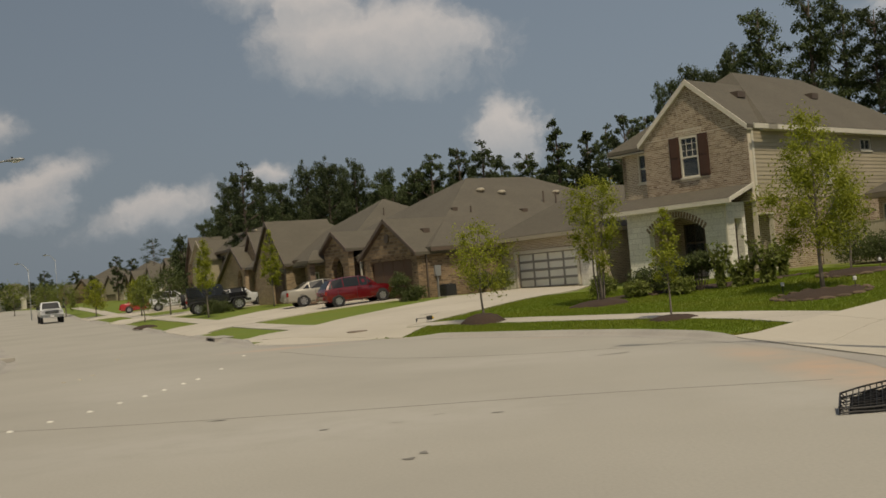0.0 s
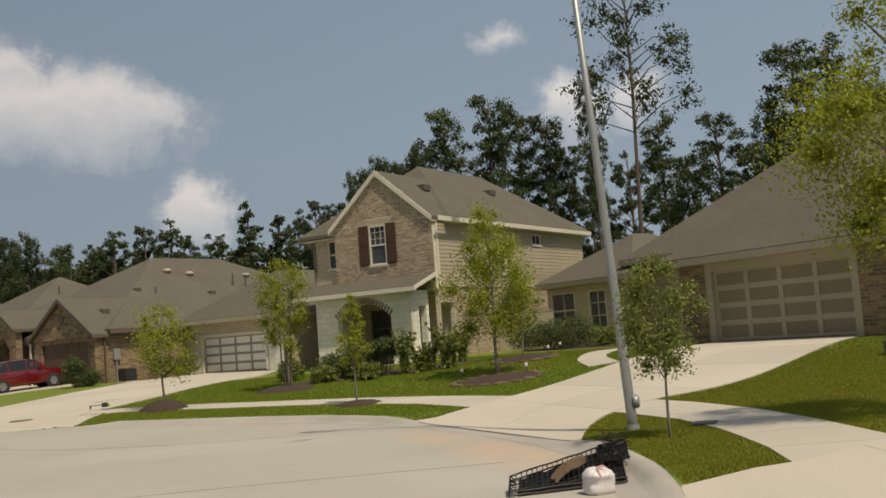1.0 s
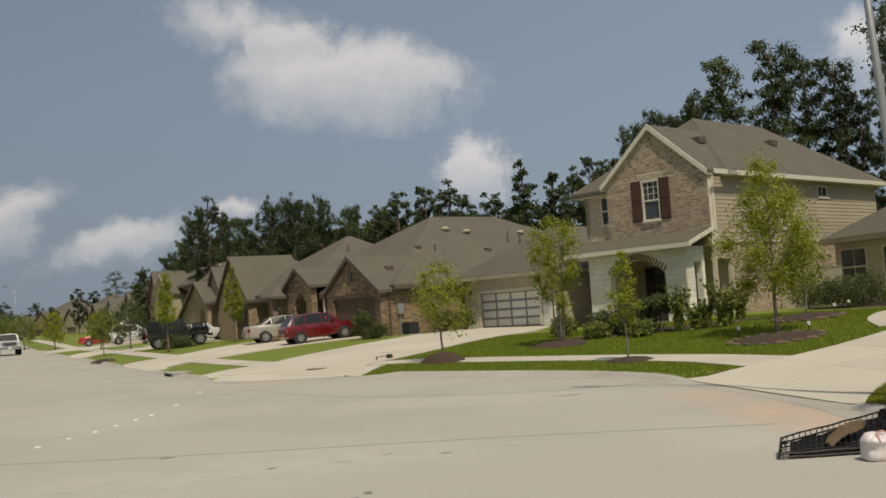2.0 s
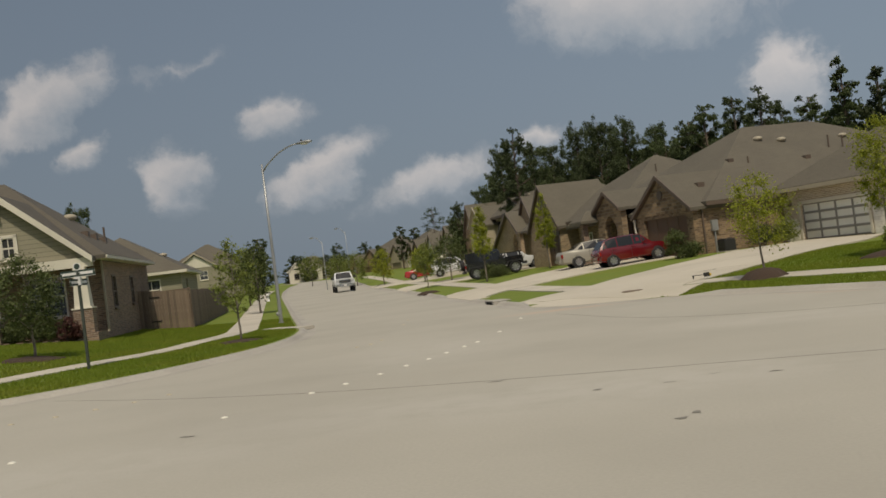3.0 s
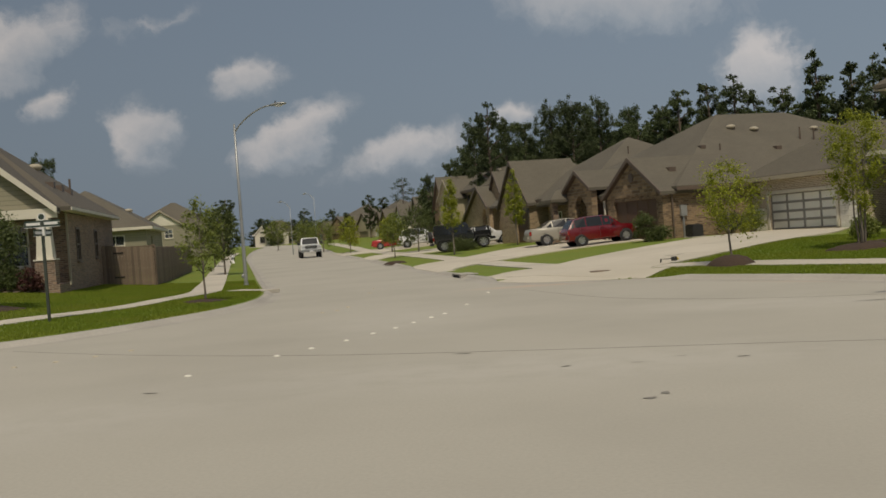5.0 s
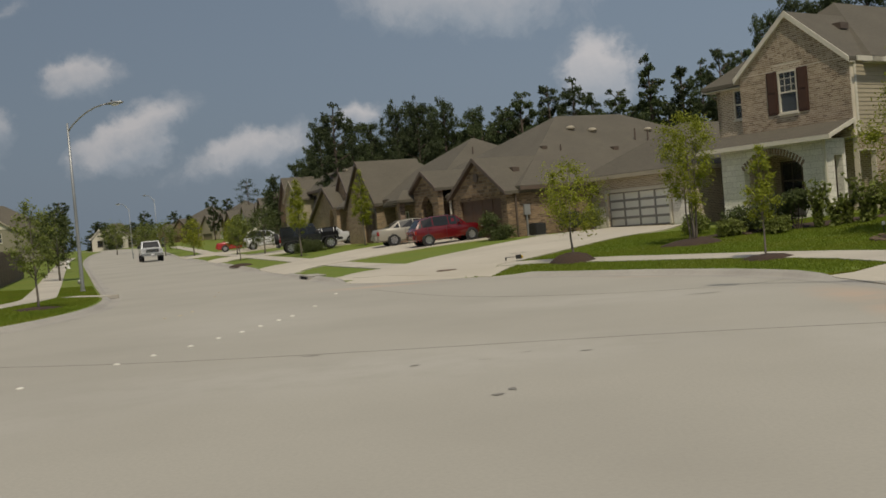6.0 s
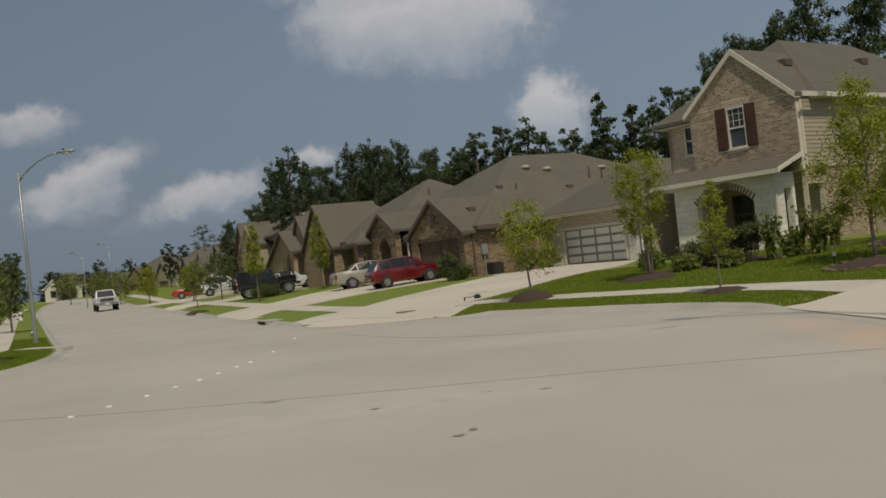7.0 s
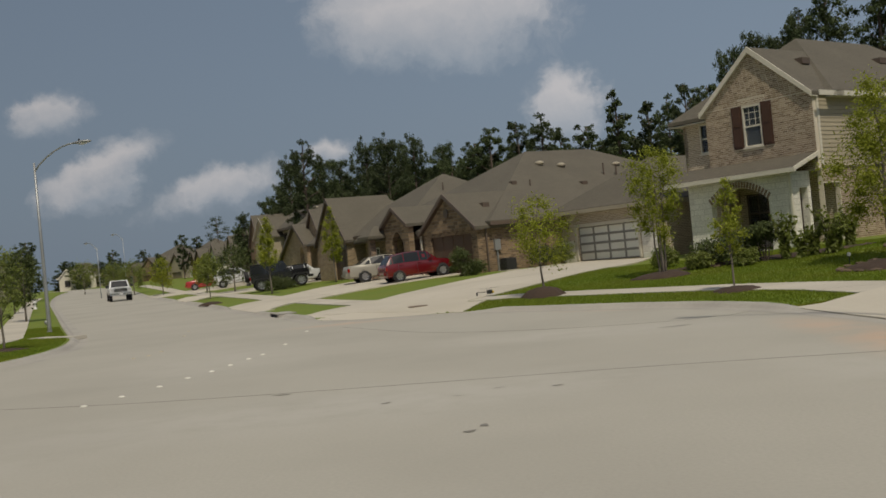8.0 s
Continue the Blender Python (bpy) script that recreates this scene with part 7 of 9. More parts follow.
def grass_field(name, n, zone, blade, seed, label, mat="blade"):
    """Short grass blades; zone: a function from random numbers to plan points."""
    rng = np.random.default_rng(seed)
    p = zone(rng, n)
    d = road_distance(p[:, 0], p[:, 1])
    p = p[d > KERB_W + 0.02]
    z = lawn_z(p[:, 0], p[:, 1])
    n = len(p)
    a = rng.uniform(0, 6.28, n)
    h = blade * rng.uniform(0.5, 1.3, n)
    w = 0.012 + blade * 0.10
    verts = np.empty((n * 3, 3))
    verts[0::3] = np.stack([p[:, 0] - w * np.cos(a), p[:, 1] - w * np.sin(a), z + 0.004], 1)
    verts[1::3] = np.stack([p[:, 0] + w * np.cos(a), p[:, 1] + w * np.sin(a), z + 0.004], 1)
    verts[2::3] = np.stack([p[:, 0] + rng.normal(0, blade * 0.35, n), p[:, 1] + rng.normal(0, blade * 0.35, n), z + 0.012 + h], 1)
    me = bpy.data.meshes.new(name)
    me.vertices.add(n * 3)
    me.vertices.foreach_set("co", verts.ravel())
    me.loops.add(n * 3)
    me.loops.foreach_set("vertex_index", np.arange(n * 3))
    me.polygons.add(n)
    me.polygons.foreach_set("loop_start", np.arange(n) * 3)
    me.update(calc_edges=True)
    me.materials.append(M[mat])
    return tagged(new(name, me), label, "grass", kind="stuff")


def paved(p):
    """Which plan points lie on a pavement or drive."""
    out = np.zeros(len(p), bool)
    for poly in PAVED:
        inside = np.zeros(len(p), bool)
        for a, b in zip(poly, np.roll(poly, -1, 0)):
            if a[1] != b[1]:
                inside ^= ((a[1] > p[:, 1]) != (b[1] > p[:, 1])) & (p[:, 0] < (b[0] - a[0]) * (p[:, 1] - a[1]) / (b[1] - a[1]) + a[0])
        out |= inside
    return out


def plot_zone(x0, x1, y0, y1, reach):
    """Points of a lot that lie no farther than reach from the street, off the paving."""
    def zone(rng, n):
        q = np.stack([rng.uniform(x0, x1, n), rng.uniform(y0, y1, n)], 1)
        d = road_distance(q[:, 0], q[:, 1])
        q = q[(d > 0.4) & (d < reach)]
        return q[~paved(q)]
    return zone

grass_field("grass", 420000, plot_zone(4.5, 16, 8, 20, 12), 0.026, 1, "short yellowish green grass blades on the near lawns", "blade_dry")
grass_field("grass", 300000, plot_zone(-3, 20, 17, 40, 16), 0.036, 2, "short green grass blades on the front lawn")
grass_field("grass", 380000, plot_zone(-34, -11, 10, 46, 18), 0.04, 3, "short green grass blades on the corner lawn")


# ---- street furniture ----
def street_lamp(x, y, turn, height, arm, label, lean=(0.0, 0.0), r=0.09):
    s = holder("street_lamp", Matrix.Translation(spot(x, y)) @ Matrix.Rotation(radians(turn), 4, "Z") @ pose(0, 0, 0, lean[0], lean[1], 0), label, "street lamp", "street lamps")
    bm = bmesh.new()
    tube(bm, [(0, 0, -0.4), (0, 0, 0.3), (0, 0, height * 0.5), (0, 0, height)], [r, r, r * 0.75, r * 0.5], 14)
    part("pole", bm, M["galv"], s, smooth=True)
    bm = bmesh.new()
    bmesh.ops.create_cone(bm, cap_ends=True, segments=14, radius1=r * 1.35, radius2=r * 1.2, depth=0.12, matrix=Matrix.Translation((0, 0, 0.03)))
    part("base_cover", bm, M["galv"], s)
    bm = bmesh.new()
    tube(bm, [(-r * 0.7, 0, 0.42), (-r * 1.3, 0, 0.42), (-r * 1.75, 0, 0.42), (-r * 1.9, 0, 0.42)], [0.10, 0.10, 0.09, 0.06], 14)
    part("hand_hole_cover", bm, M["galv"], s, "round grey access cover", smooth=True)
    bm = bmesh.new()
    pts = [(0, 0, height - 0.35)] + [(arm * k, 0, height - 0.35 + 0.95 * math.sin(k * math.pi / 2) ** 0.8) for k in (0.12, 0.3, 0.5, 0.7, 0.85, 1.0)]
    tube(bm, pts, [0.035] * len(pts), 8)
    part("arm", bm, M["galv"], s, smooth=True)
    hx, hz = arm, height + 0.60
    bm = bmesh.new()
    tube(bm, [(hx - 0.1, 0, hz), (hx + 0.05, 0, hz), (hx + 0.35, 0, hz + 0.01), (hx + 0.62, 0, hz + 0.01), (hx + 0.72, 0, hz)], [0.05, 0.10, 0.14, 0.11, 0.04], 12)
    for v in bm.verts:
        v.co.z = hz + (v.co.z - hz) * 0.55
    part("lamp_head", bm, M["galv"], s, "silver cobra-head lantern", smooth=True)
    bm = bmesh.new()
    bmesh.ops.create_uvsphere(bm, u_segments=12, v_segments=6, radius=0.12, matrix=Matrix.Translation((hx + 0.34, 0, hz - 0.05)) @ Matrix.Diagonal((1.7, 1, 0.5, 1)))
    part("lens", bm, M["white"], s, smooth=True)
    bm = bmesh.new()
    tube(bm, [(hx + 0.2, 0, hz + 0.05), (hx + 0.2, 0, hz + 0.14)], [0.04, 0.035], 8)
    part("photocell", bm, M["plastic"], s)
    return s


street_lamp(7.0, 13.6, 150, 8.6, 1.7, "tall galvanised street lamp post in the grass strip", (0.0, 2.6), 0.075)
street_lamp(-18.7, 40.4, -8, 6.95, 1.9, "galvanised street lamp with a curved arm and cobra head", (0.0, 0.0), 0.085)
for az_, dist, h in ((-22.1, 120, 5.6), (-20.75, 135, 6.8)):
    a = radians(az_)
    street_lamp(dist * math.sin(a), dist * math.cos(a), 150, h, 1.5, "galvanised street lamp far up the street", r=0.055)


def street_sign(x, y):
    s = holder("street_sign", Matrix.Translation(spot(x, y)) @ Matrix.Rotation(radians(14), 4, "Z"), "green street name sign on a dark square post", "street sign")
    bm = bmesh.new()
    box(bm, -0.032, 0.032, -0.032, 0.032, -0.3, 2.55)
    part("post", bm, M["sign_post"], s)
    for z, turn in ((2.42, 0.0), (2.19, 84.0)):
        b = new("sign_blade")
        b.parent = s
        b.matrix_local = pose(0, 0, z, 0, 0, turn)
        bm = bmesh.new()
        box(bm, -0.45, 0.45, -0.012, 0.012, 0, 0.17)
        part("face", bm, M["sign_green"], b, "dark green face")
        for lo, hi in ((-0.018, 0.0), (0.17, 0.188)):
            bm = bmesh.new()
            box(bm, -0.455, 0.455, -0.014, 0.014, lo * 0.6 + 0.004, lo * 0.6 + 0.012)
            part("edge_rail", bm, M["white"], b)
        for k, (l, w) in enumerate(((-0.40, 0.40), (0.06, 0.34))):
            for side in (-1, 1):
                bm = bmesh.new()
                box(bm, l, l + w, 0.012 * side - 0.002, 0.012 * side + 0.002, 0.05, 0.12)
                part("lettering_bar", bm, M["white"], b)
    bm = bmesh.new()
    bmesh.ops.create_cone(bm, cap_ends=True, segments=24, radius1=0.10, radius2=0.10, depth=0.025, matrix=Matrix.Translation((0, 0, 2.68)) @ Matrix.Rotation(math.pi / 2, 4, "X"))
    part("emblem", bm, M["white"], s, "round white emblem plate")
    bm = bmesh.new()
    bmesh.ops.create_cone(bm, cap_ends=True, segments=24, radius1=0.075, radius2=0.075, depth=0.03, matrix=Matrix.Translation((0, 0, 2.68)) @ Matrix.Rotation(math.pi / 2, 4, "X"))
    part("emblem_centre", bm, M["sign_green"], s)
    bm = bmesh.new()
    box(bm, -0.07, 0.07, -0.05, 0.05, 2.2, 2.42)
    part("bracket", bm, M["white"], s)
    return s


street_sign(-16.0, 22.7)


def stake(x, y, h):
    bm = bmesh.new()
    tube(bm, [(0, 0, -0.2), (0.04, 0, h)], [0.025, 0.022], 7)
    ob = part("tree_stake", bm, M["sign_post"])
    ob.location = spot(x, y)
    return tagged(ob, "dark steel stake beside a young tree", "stake")


stake(-18.65, 18.75, 1.5)
stake(7.6, 33.2, 1.3)


def hydrant(x, y):
    h = holder("fire_hydrant", Matrix.Translation(spot(x, y)), "small white fire hydrant on the grass strip", "hydrant")
    bm = bmesh.new()
    tube(bm, [(0, 0, -0.1), (0, 0, 0.06), (0, 0, 0.07), (0, 0, 0.5), (0, 0, 0.51), (0, 0, 0.58), (0, 0, 0.68), (0, 0, 0.74)], [0.17, 0.17, 0.11, 0.11, 0.14, 0.14, 0.09, 0.03], 14)
    part("barrel", bm, M["white"], h, smooth=True)
    for a in (0, 90, 180):
        bm = bmesh.new()
        tube(bm, [(0.08, 0, 0.42), (0.2, 0, 0.42)], [0.06, 0.06], 10)
        bmesh.ops.rotate(bm, cent=(0, 0, 0), matrix=Matrix.Rotation(radians(a), 3, "Z"), verts=bm.verts)
        part("outlet_cap", bm, M["iron"], h)


hydrant(-41.9, 88.2)


# ---- fence ----
def fence_run(name, p, q, h, label, side=1):
    p, q = Vector((*p, 0)), Vector((*q, 0))
    d = (q - p)
    n = int(d.length / 0.145)
    ang = math.atan2(d.y, d.x)
    f = holder(name, Matrix.Translation((p.x, p.y, spot(p.x, p.y)[2])) @ Matrix.Rotation(ang, 4, "Z"), label, "fence", "garden fence")
    rng = random.Random(n)
    shapes = []
    for k in range(4):
        bm = bmesh.new()
        v = box(bm, 0, 0.138, 0, 0.018, -0.15, h + rng.uniform(-0.02, 0.02))
        me = bpy.data.meshes.new("picket")
        bm.to_mesh(me)
        bm.free()
        me.materials.append(M["fence"])
        shapes.append(me)
    for i in range(n):
        o = new("picket", shapes[rng.randrange(4)])
        o.parent = f
        g = p + d * (i / n)
        o.location = (i * 0.145, rng.uniform(-0.004, 0.004), spot(g.x, g.y)[2] - spot(p.x, p.y)[2])
    for z in (0.3, 1.0, 1.65):
        bm = bmesh.new()
        box(bm, 0, d.length, 0.019 if side > 0 else -0.055, 0.055 if side > 0 else -0.002, z, z + 0.08)
        part("fence_rail", bm, M["fence"], f)
    for i in range(int(d.length / 2.4) + 1):
        bm = bmesh.new()
        x = min(i * 2.4, d.length)
        box(bm, x - 0.045, x + 0.045, 0.056 if side > 0 else -0.15, 0.146 if side > 0 else -0.056, -0.3, h - 0.1)
        part("fence_post", bm, M["fence"], f)
    return f


HL = pose(-23.16, 33.83, 0.9, 0, 0, 23.6)
fa, fb, fc = (HL @ Vector((0.02, 10.0, 0))).xy, (HL @ Vector((2.45, 10.0, 0))).xy, (HL @ Vector((2.45, 34.0, 0))).xy
fence_run("fence", fa, fb, 1.85, "weathered brown cedar board fence beside the corner house")
fence_run("fence", fb, fc, 1.85, "weathered brown cedar board fence along the street")

# houses behind the fence
def fenced_bungalow():
    h = holder("house", pose(-37.9, 65.9, 0.95, 0, 0, 24), "tan bungalow with a brown hipped roof behind the cedar fence", "house", "houses in the street")
    rafter_house_shell(h, -9.4, 0, 0, 12, 2.85, M["siding_green"], [(-2.8, -1.5, 0.9, 2.4), (-7.0, -5.8, 0.9, 2.4)], [(3, 4.2, 0.9, 2.3)])
    window(h, "x", 0, -2.8, -1.5, 0.9, 2.4, 2, 2)
    window(h, "x", 0, -7.0, -5.8, 0.9, 2.4, 2, 2)
    hip_roof(h, M["shingle"], -9.4, 0, 0, 12, 2.95, 0.60, "y", (), 0.45)
    fascia(h, -9.4, 0, 0, 12, 2.93, M["trim"], "frbl", 0.45)
    roof_vents(h, [(-1.8, 6.0, "turtle", 0.3), (-3.4, 2.2, "box", 0.25)])


fenced_bungalow()


def upper_house():
    h = holder("house", pose(-64.3, 121.6, 0.6, 0, 0, 20), "two-storey tan house with white gable and square windows", "house", "houses in the street")
    rafter_house_shell(h, -7, 3, 0, 10, 5.0, M["siding_green"], [(-4.4, -3.3, 3.3, 4.5), (-2.6, -1.5, 3.3, 4.5), (-4.0, -2.0, 0.6, 2.0)], [(3, 4.2, 3.2, 4.4)])
    window(h, "x", 0, -4.4, -3.3, 3.3, 4.5, 2, 2)
    window(h, "x", 0, -2.6, -1.5, 3.3, 4.5, 2, 2)
    window(h, "x", 0, -4.0, -2.0, 0.6, 2.0, 3, 2)
    hip_roof(h, M["shingle"], -7, 3, 0.5, 10, 5.1, 0.6, "x", (), 0.4)
    hip_roof(h, M["shingle"], -5.6, -0.4, -0.1, 5, 5.1, 0.68, "y", ("-", "+"), 0.3)
    bm = bmesh.new()
    prism(bm, [(-5.6, 5.0), (-0.4, 5.0), (-3.0, 6.7)], "x", -0.05, 0.2)
    part("gable_wall", bm, M["trim"], h)
    rakes(h, -3.0, 2.9, -0.27, 5.1, 5.1 + 2.9 * 0.68, M["trim_tan"], 0.2)


upper_house()


# ---- vehicles ----
def wheel(parent, x, y, r, w, rim="rim", spokes=7):
    k = new("wheel")
    k.parent = parent
    k.matrix_local = Matrix.Translation((x, y, r))
    s = 1 if y > 0 else -1
    bm = bmesh.new()
    ring = [(0.62, -0.5), (0.9, -0.5), (1.0, -0.36), (1.0, 0.36), (0.9, 0.5), (0.62, 0.5)]
    rows = []
    for i in range(24):
        a = 2 * math.pi * i / 24
        rows.append([bm.verts.new((r * q * math.cos(a), w * e, r * q * math.sin(a))) for q, e in ring])
    for i in range(24):
        a, b = rows[i], rows[(i + 1) % 24]
        for j in range(5):
            bm.faces.new((a[j], b[j], b[j + 1], a[j + 1]))
        bm.faces.new((a[5], b[5], b[0], a[0]))
    bmesh.ops.recalc_face_normals(bm, faces=bm.faces[:])
    part("tyre", bm, M["rubber"], k, smooth=True)
    bm = bmesh.new()
    for i in range(spokes):
        box(bm, -0.045, 0.045, w * 0.36 * s - 0.012, w * 0.36 * s + 0.012, 0.02, r * 0.62, Matrix.Rotation(2 * math.pi * i / spokes, 4, "Y"))
    bmesh.ops.create_cone(bm, cap_ends=True, segments=14, radius1=0.075, radius2=0.06, depth=0.05, matrix=Matrix.Translation((0, w * 0.38 * s, 0)) @ Matrix.Rotation(math.pi / 2, 4, "X"))
    n = 24
    lo = [bm.verts.new((r * 0.56 * math.cos(2 * math.pi * i / n), w * 0.42 * s, r * 0.56 * math.sin(2 * math.pi * i / n))) for i in range(n)]
    hi = [bm.verts.new((r * 0.65 * math.cos(2 * math.pi * i / n), w * 0.46 * s, r * 0.65 * math.sin(2 * math.pi * i / n))) for i in range(n)]
    for i in range(n):
        bm.faces.new((lo[i], lo[(i + 1) % n], hi[(i + 1) % n], hi[i]))
    part("rim", bm, M[rim], k)
    bm = bmesh.new()
    bmesh.ops.create_cone(bm, cap_ends=True, segments=20, radius1=r * 0.6, radius2=r * 0.6, depth=0.02, matrix=Matrix.Translation((0, w * 0.2 * s, 0)) @ Matrix.Rotation(math.pi / 2, 4, "X"))
    part("brake_disc", bm, M["plastic"], k)
    return k


def car(name, m, label, stations, paint, wheels, r=0.32, roof=None, extras=(), trim="plastic", pillars=(), lamps=True, cladding=False):
    """A lofted car. stations from tail to nose: x, underside, belt, top, half width, half width of the top."""
    c = holder(name, m, label, "car", "parked cars")
    bm = bmesh.new()
    rings = []
    for x, zb, zl, zt, w, wt in stations:
        half = [(w * 0.80, zb), (w * 0.97, zb + 0.10), (w, zb + 0.45 * (zl - zb)), (w * 0.985, zb + 0.8 * (zl - zb)), (w * 0.95, zl), (wt, zt - 0.03 * (zt > zl + 0.1)), (wt * 0.86, zt)]
        rings.append([bm.verts.new((x, y, z)) for y, z in half] + [bm.verts.new((x, -y, z)) for y, z in half[::-1]])
    n = len(rings[0])
    for a, b in zip(rings, rings[1:]):
        for k in range(n):
            bm.faces.new((a[k], b[k], b[(k + 1) % n], a[(k + 1) % n]))
    bm.faces.new(rings[0])
    bm.faces.new(rings[-1][::-1])
    bmesh.ops.recalc_face_normals(bm, faces=bm.faces[:])
    part("body", bm, M[paint], c, smooth=True).data.set_sharp_from_angle(angle=radians(38))

    def panel(pname, pts, mat, shrink=0.9, lift=0.012, lab=""):
        pts = [Vector(p) for p in pts]
        mid = sum(pts, Vector()) / len(pts)
        nn = (pts[1] - pts[0]).cross(pts[2] - pts[0]).normalized()
        if nn.dot(mid - Vector((0, 0, 0.6))) < 0:
            nn = -nn
        q = [mid + (p - mid) * shrink for p in pts]
        b = bmesh.new()
        o = [b.verts.new(p + nn * lift) for p in q]
        i = [b.verts.new(p - nn * 0.01) for p in q]
        b.faces.new(o)
        for a in range(len(q)):
            b.faces.new((o[a], i[a], i[(a + 1) % len(q)], o[(a + 1) % len(q)]))
        bmesh.ops.recalc_face_normals(b, faces=b.faces[:])
        return part(pname, b, M[mat], c, lab)

    for (a, b) in zip(stations, stations[1:]):
        ga, gb = a[3] - a[2], b[3] - b[2]
        if ga > 0.2 and gb > 0.2:
            for s in (-1, 1):
                panel("side_window", [(a[0], s * a[4] * 0.95, a[2]), (b[0], s * b[4] * 0.95, b[2]), (b[0], s * b[5], b[3] - 0.03), (a[0], s * a[5], a[3] - 0.03)], "car_glass", 0.93)
        elif max(ga, gb) > 0.2:
            (lo, hi) = (a, b) if ga < gb else (b, a)
            panel("windscreen" if hi is a else "rear_window", [(lo[0], lo[4] * 0.88, lo[3]), (lo[0], -lo[4] * 0.88, lo[3]), (hi[0], -hi[5] * 0.9, hi[3]), (hi[0], hi[5] * 0.9, hi[3])], "car_glass", 0.9)
            for s in (-1, 1):
                panel("quarter_window", [(lo[0] + 0.35 * (hi[0] - lo[0]), s * lo[4] * 0.95, lo[2] + 0.02), (hi[0], s * hi[4] * 0.95, hi[2]), (hi[0], s * hi[5], hi[3] - 0.06)], "car_glass", 0.8)
    tail, nose = stations[0], stations[-1]
    if lamps:
        for s in (-1, 1):
            q = stations[1]
            bm = bmesh.new()
            box(bm, q[0] - 0.10, q[0] + 0.02, s * q[4] * 0.93 - 0.09, s * q[4] * 0.93 + 0.07, q[2] - 0.30, q[2] - 0.08)
            bmesh.ops.bevel(bm, geom=bm.edges[:], offset=0.02, segments=1, affect="EDGES")
            part("tail_lamp", bm, M["lamp_red"], c)
            q = stations[-2]
            bm = bmesh.new()
            bmesh.ops.create_uvsphere(bm, u_segments=10, v_segments=6, radius=0.12, matrix=Matrix.Translation((q[0] + 0.02, s * q[4] * 0.86, q[2] - 0.13)) @ Matrix.Diagonal((1.1, 0.9, 0.75, 1)))
            part("headlamp", bm, M["lamp_clear"], c, smooth=True)
    for x, z0, z1, w in ((tail[0], tail[1], tail[1] + 0.22, tail[4]), (nose[0], nose[1] - 0.02, nose[1] + 0.2, nose[4])):
        s = -1 if x < 0 else 1
        bm = bmesh.new()
        box(bm, min(x, x + s * 0.05) - 0.04, max(x, x + s * 0.05) + 0.04, -w * 1.02, w * 1.02, z0, z1)
        bmesh.ops.bevel(bm, geom=bm.edges[:], offset=0.035, segments=2, affect="EDGES")
        part("bumper", bm, M[paint if not cladding else trim], c)
    for x in wheels:
        near_ = min(stations, key=lambda q: abs(q[0] - x))
        for s in (-1, 1):
            bm = bmesh.new()
            bmesh.ops.create_cone(bm, cap_ends=True, segments=22, radius1=r * 1.17, radius2=r * 1.17, depth=0.06, matrix=Matrix.Translation((x, s * (near_[4] * 0.985 - 0.02), r * 1.02)) @ Matrix.Rotation(math.pi / 2, 4, "X"))
            part("wheel_arch", bm, M["plastic"], c)
            wheel(c, x, s * (near_[4] - 0.075), r, 0.21)
    for s in (-1, 1):
        f = [q for q in stations if q[3] - q[2] > 0.2][-1]
        bm = bmesh.new()
        box(bm, f[0] + 0.02, f[0] + 0.2, s * (f[4] + 0.02) - 0.09 * (s < 0), s * (f[4] + 0.02) + 0.09 * (s > 0), f[2] + 0.02, f[2] + 0.15)
        bmesh.ops.bevel(bm, geom=bm.edges[:], offset=0.025, segments=2, affect="EDGES")
        part("mirror", bm, M[paint], c)
        mid = [q for q in stations if q[3] - q[2] > 0.2]
        for x in (mid[0][0] + 0.45, mid[-1][0] - 0.55):
            w = np.interp(x, [q[0] for q in stations], [q[4] for q in stations])
            bm = bmesh.new()
            box(bm, x - 0.09, x + 0.09, s * w - 0.02, s * w + 0.02, mid[0][2] - 0.13, mid[0][2] - 0.09)
            part("door_handle", bm, M[paint], c)
            bm = bmesh.new()
            box(bm, x - 0.16, x - 0.148, s * w - 0.006, s * w + 0.006, mid[0][1] + 0.14, mid[0][2] - 0.02)
            part("door_gap", bm, M["plastic"], c)
    if roof:
        for (a, b) in zip(stations, stations[1:]):
            if a[3] - a[2] > 0.2 and b[3] - b[2] > 0.2:
                bm = bmesh.new()
                slab(bm, [(a[0] - 0.02, -a[5] * 1.01, a[3] + 0.02), (b[0] + 0.02, -b[5] * 1.01, b[3] + 0.02), (b[0] + 0.02, b[5] * 1.01, b[3] + 0.02), (a[0] - 0.02, a[5] * 1.01, a[3] + 0.02)], 0.06)
                part("roof_panel", bm, M[roof], c)
    return c


def parked(x, y, heading, lift=0.05):
    """heading: the way the nose points, in degrees east of the view's middle."""
    a = radians(90 - heading)
    f, b = (x + 1.3 * math.cos(a), y + 1.3 * math.sin(a)), (x - 1.3 * math.cos(a), y - 1.3 * math.sin(a))
    zf, zb = spot(*f)[2], spot(*b)[2]
    return Matrix.Translation((x, y, (zf + zb) / 2 + lift)) @ Matrix.Rotation(a, 4, "Z") @ Matrix.Rotation(-math.atan2(zf - zb, 2.6), 4, "Y")


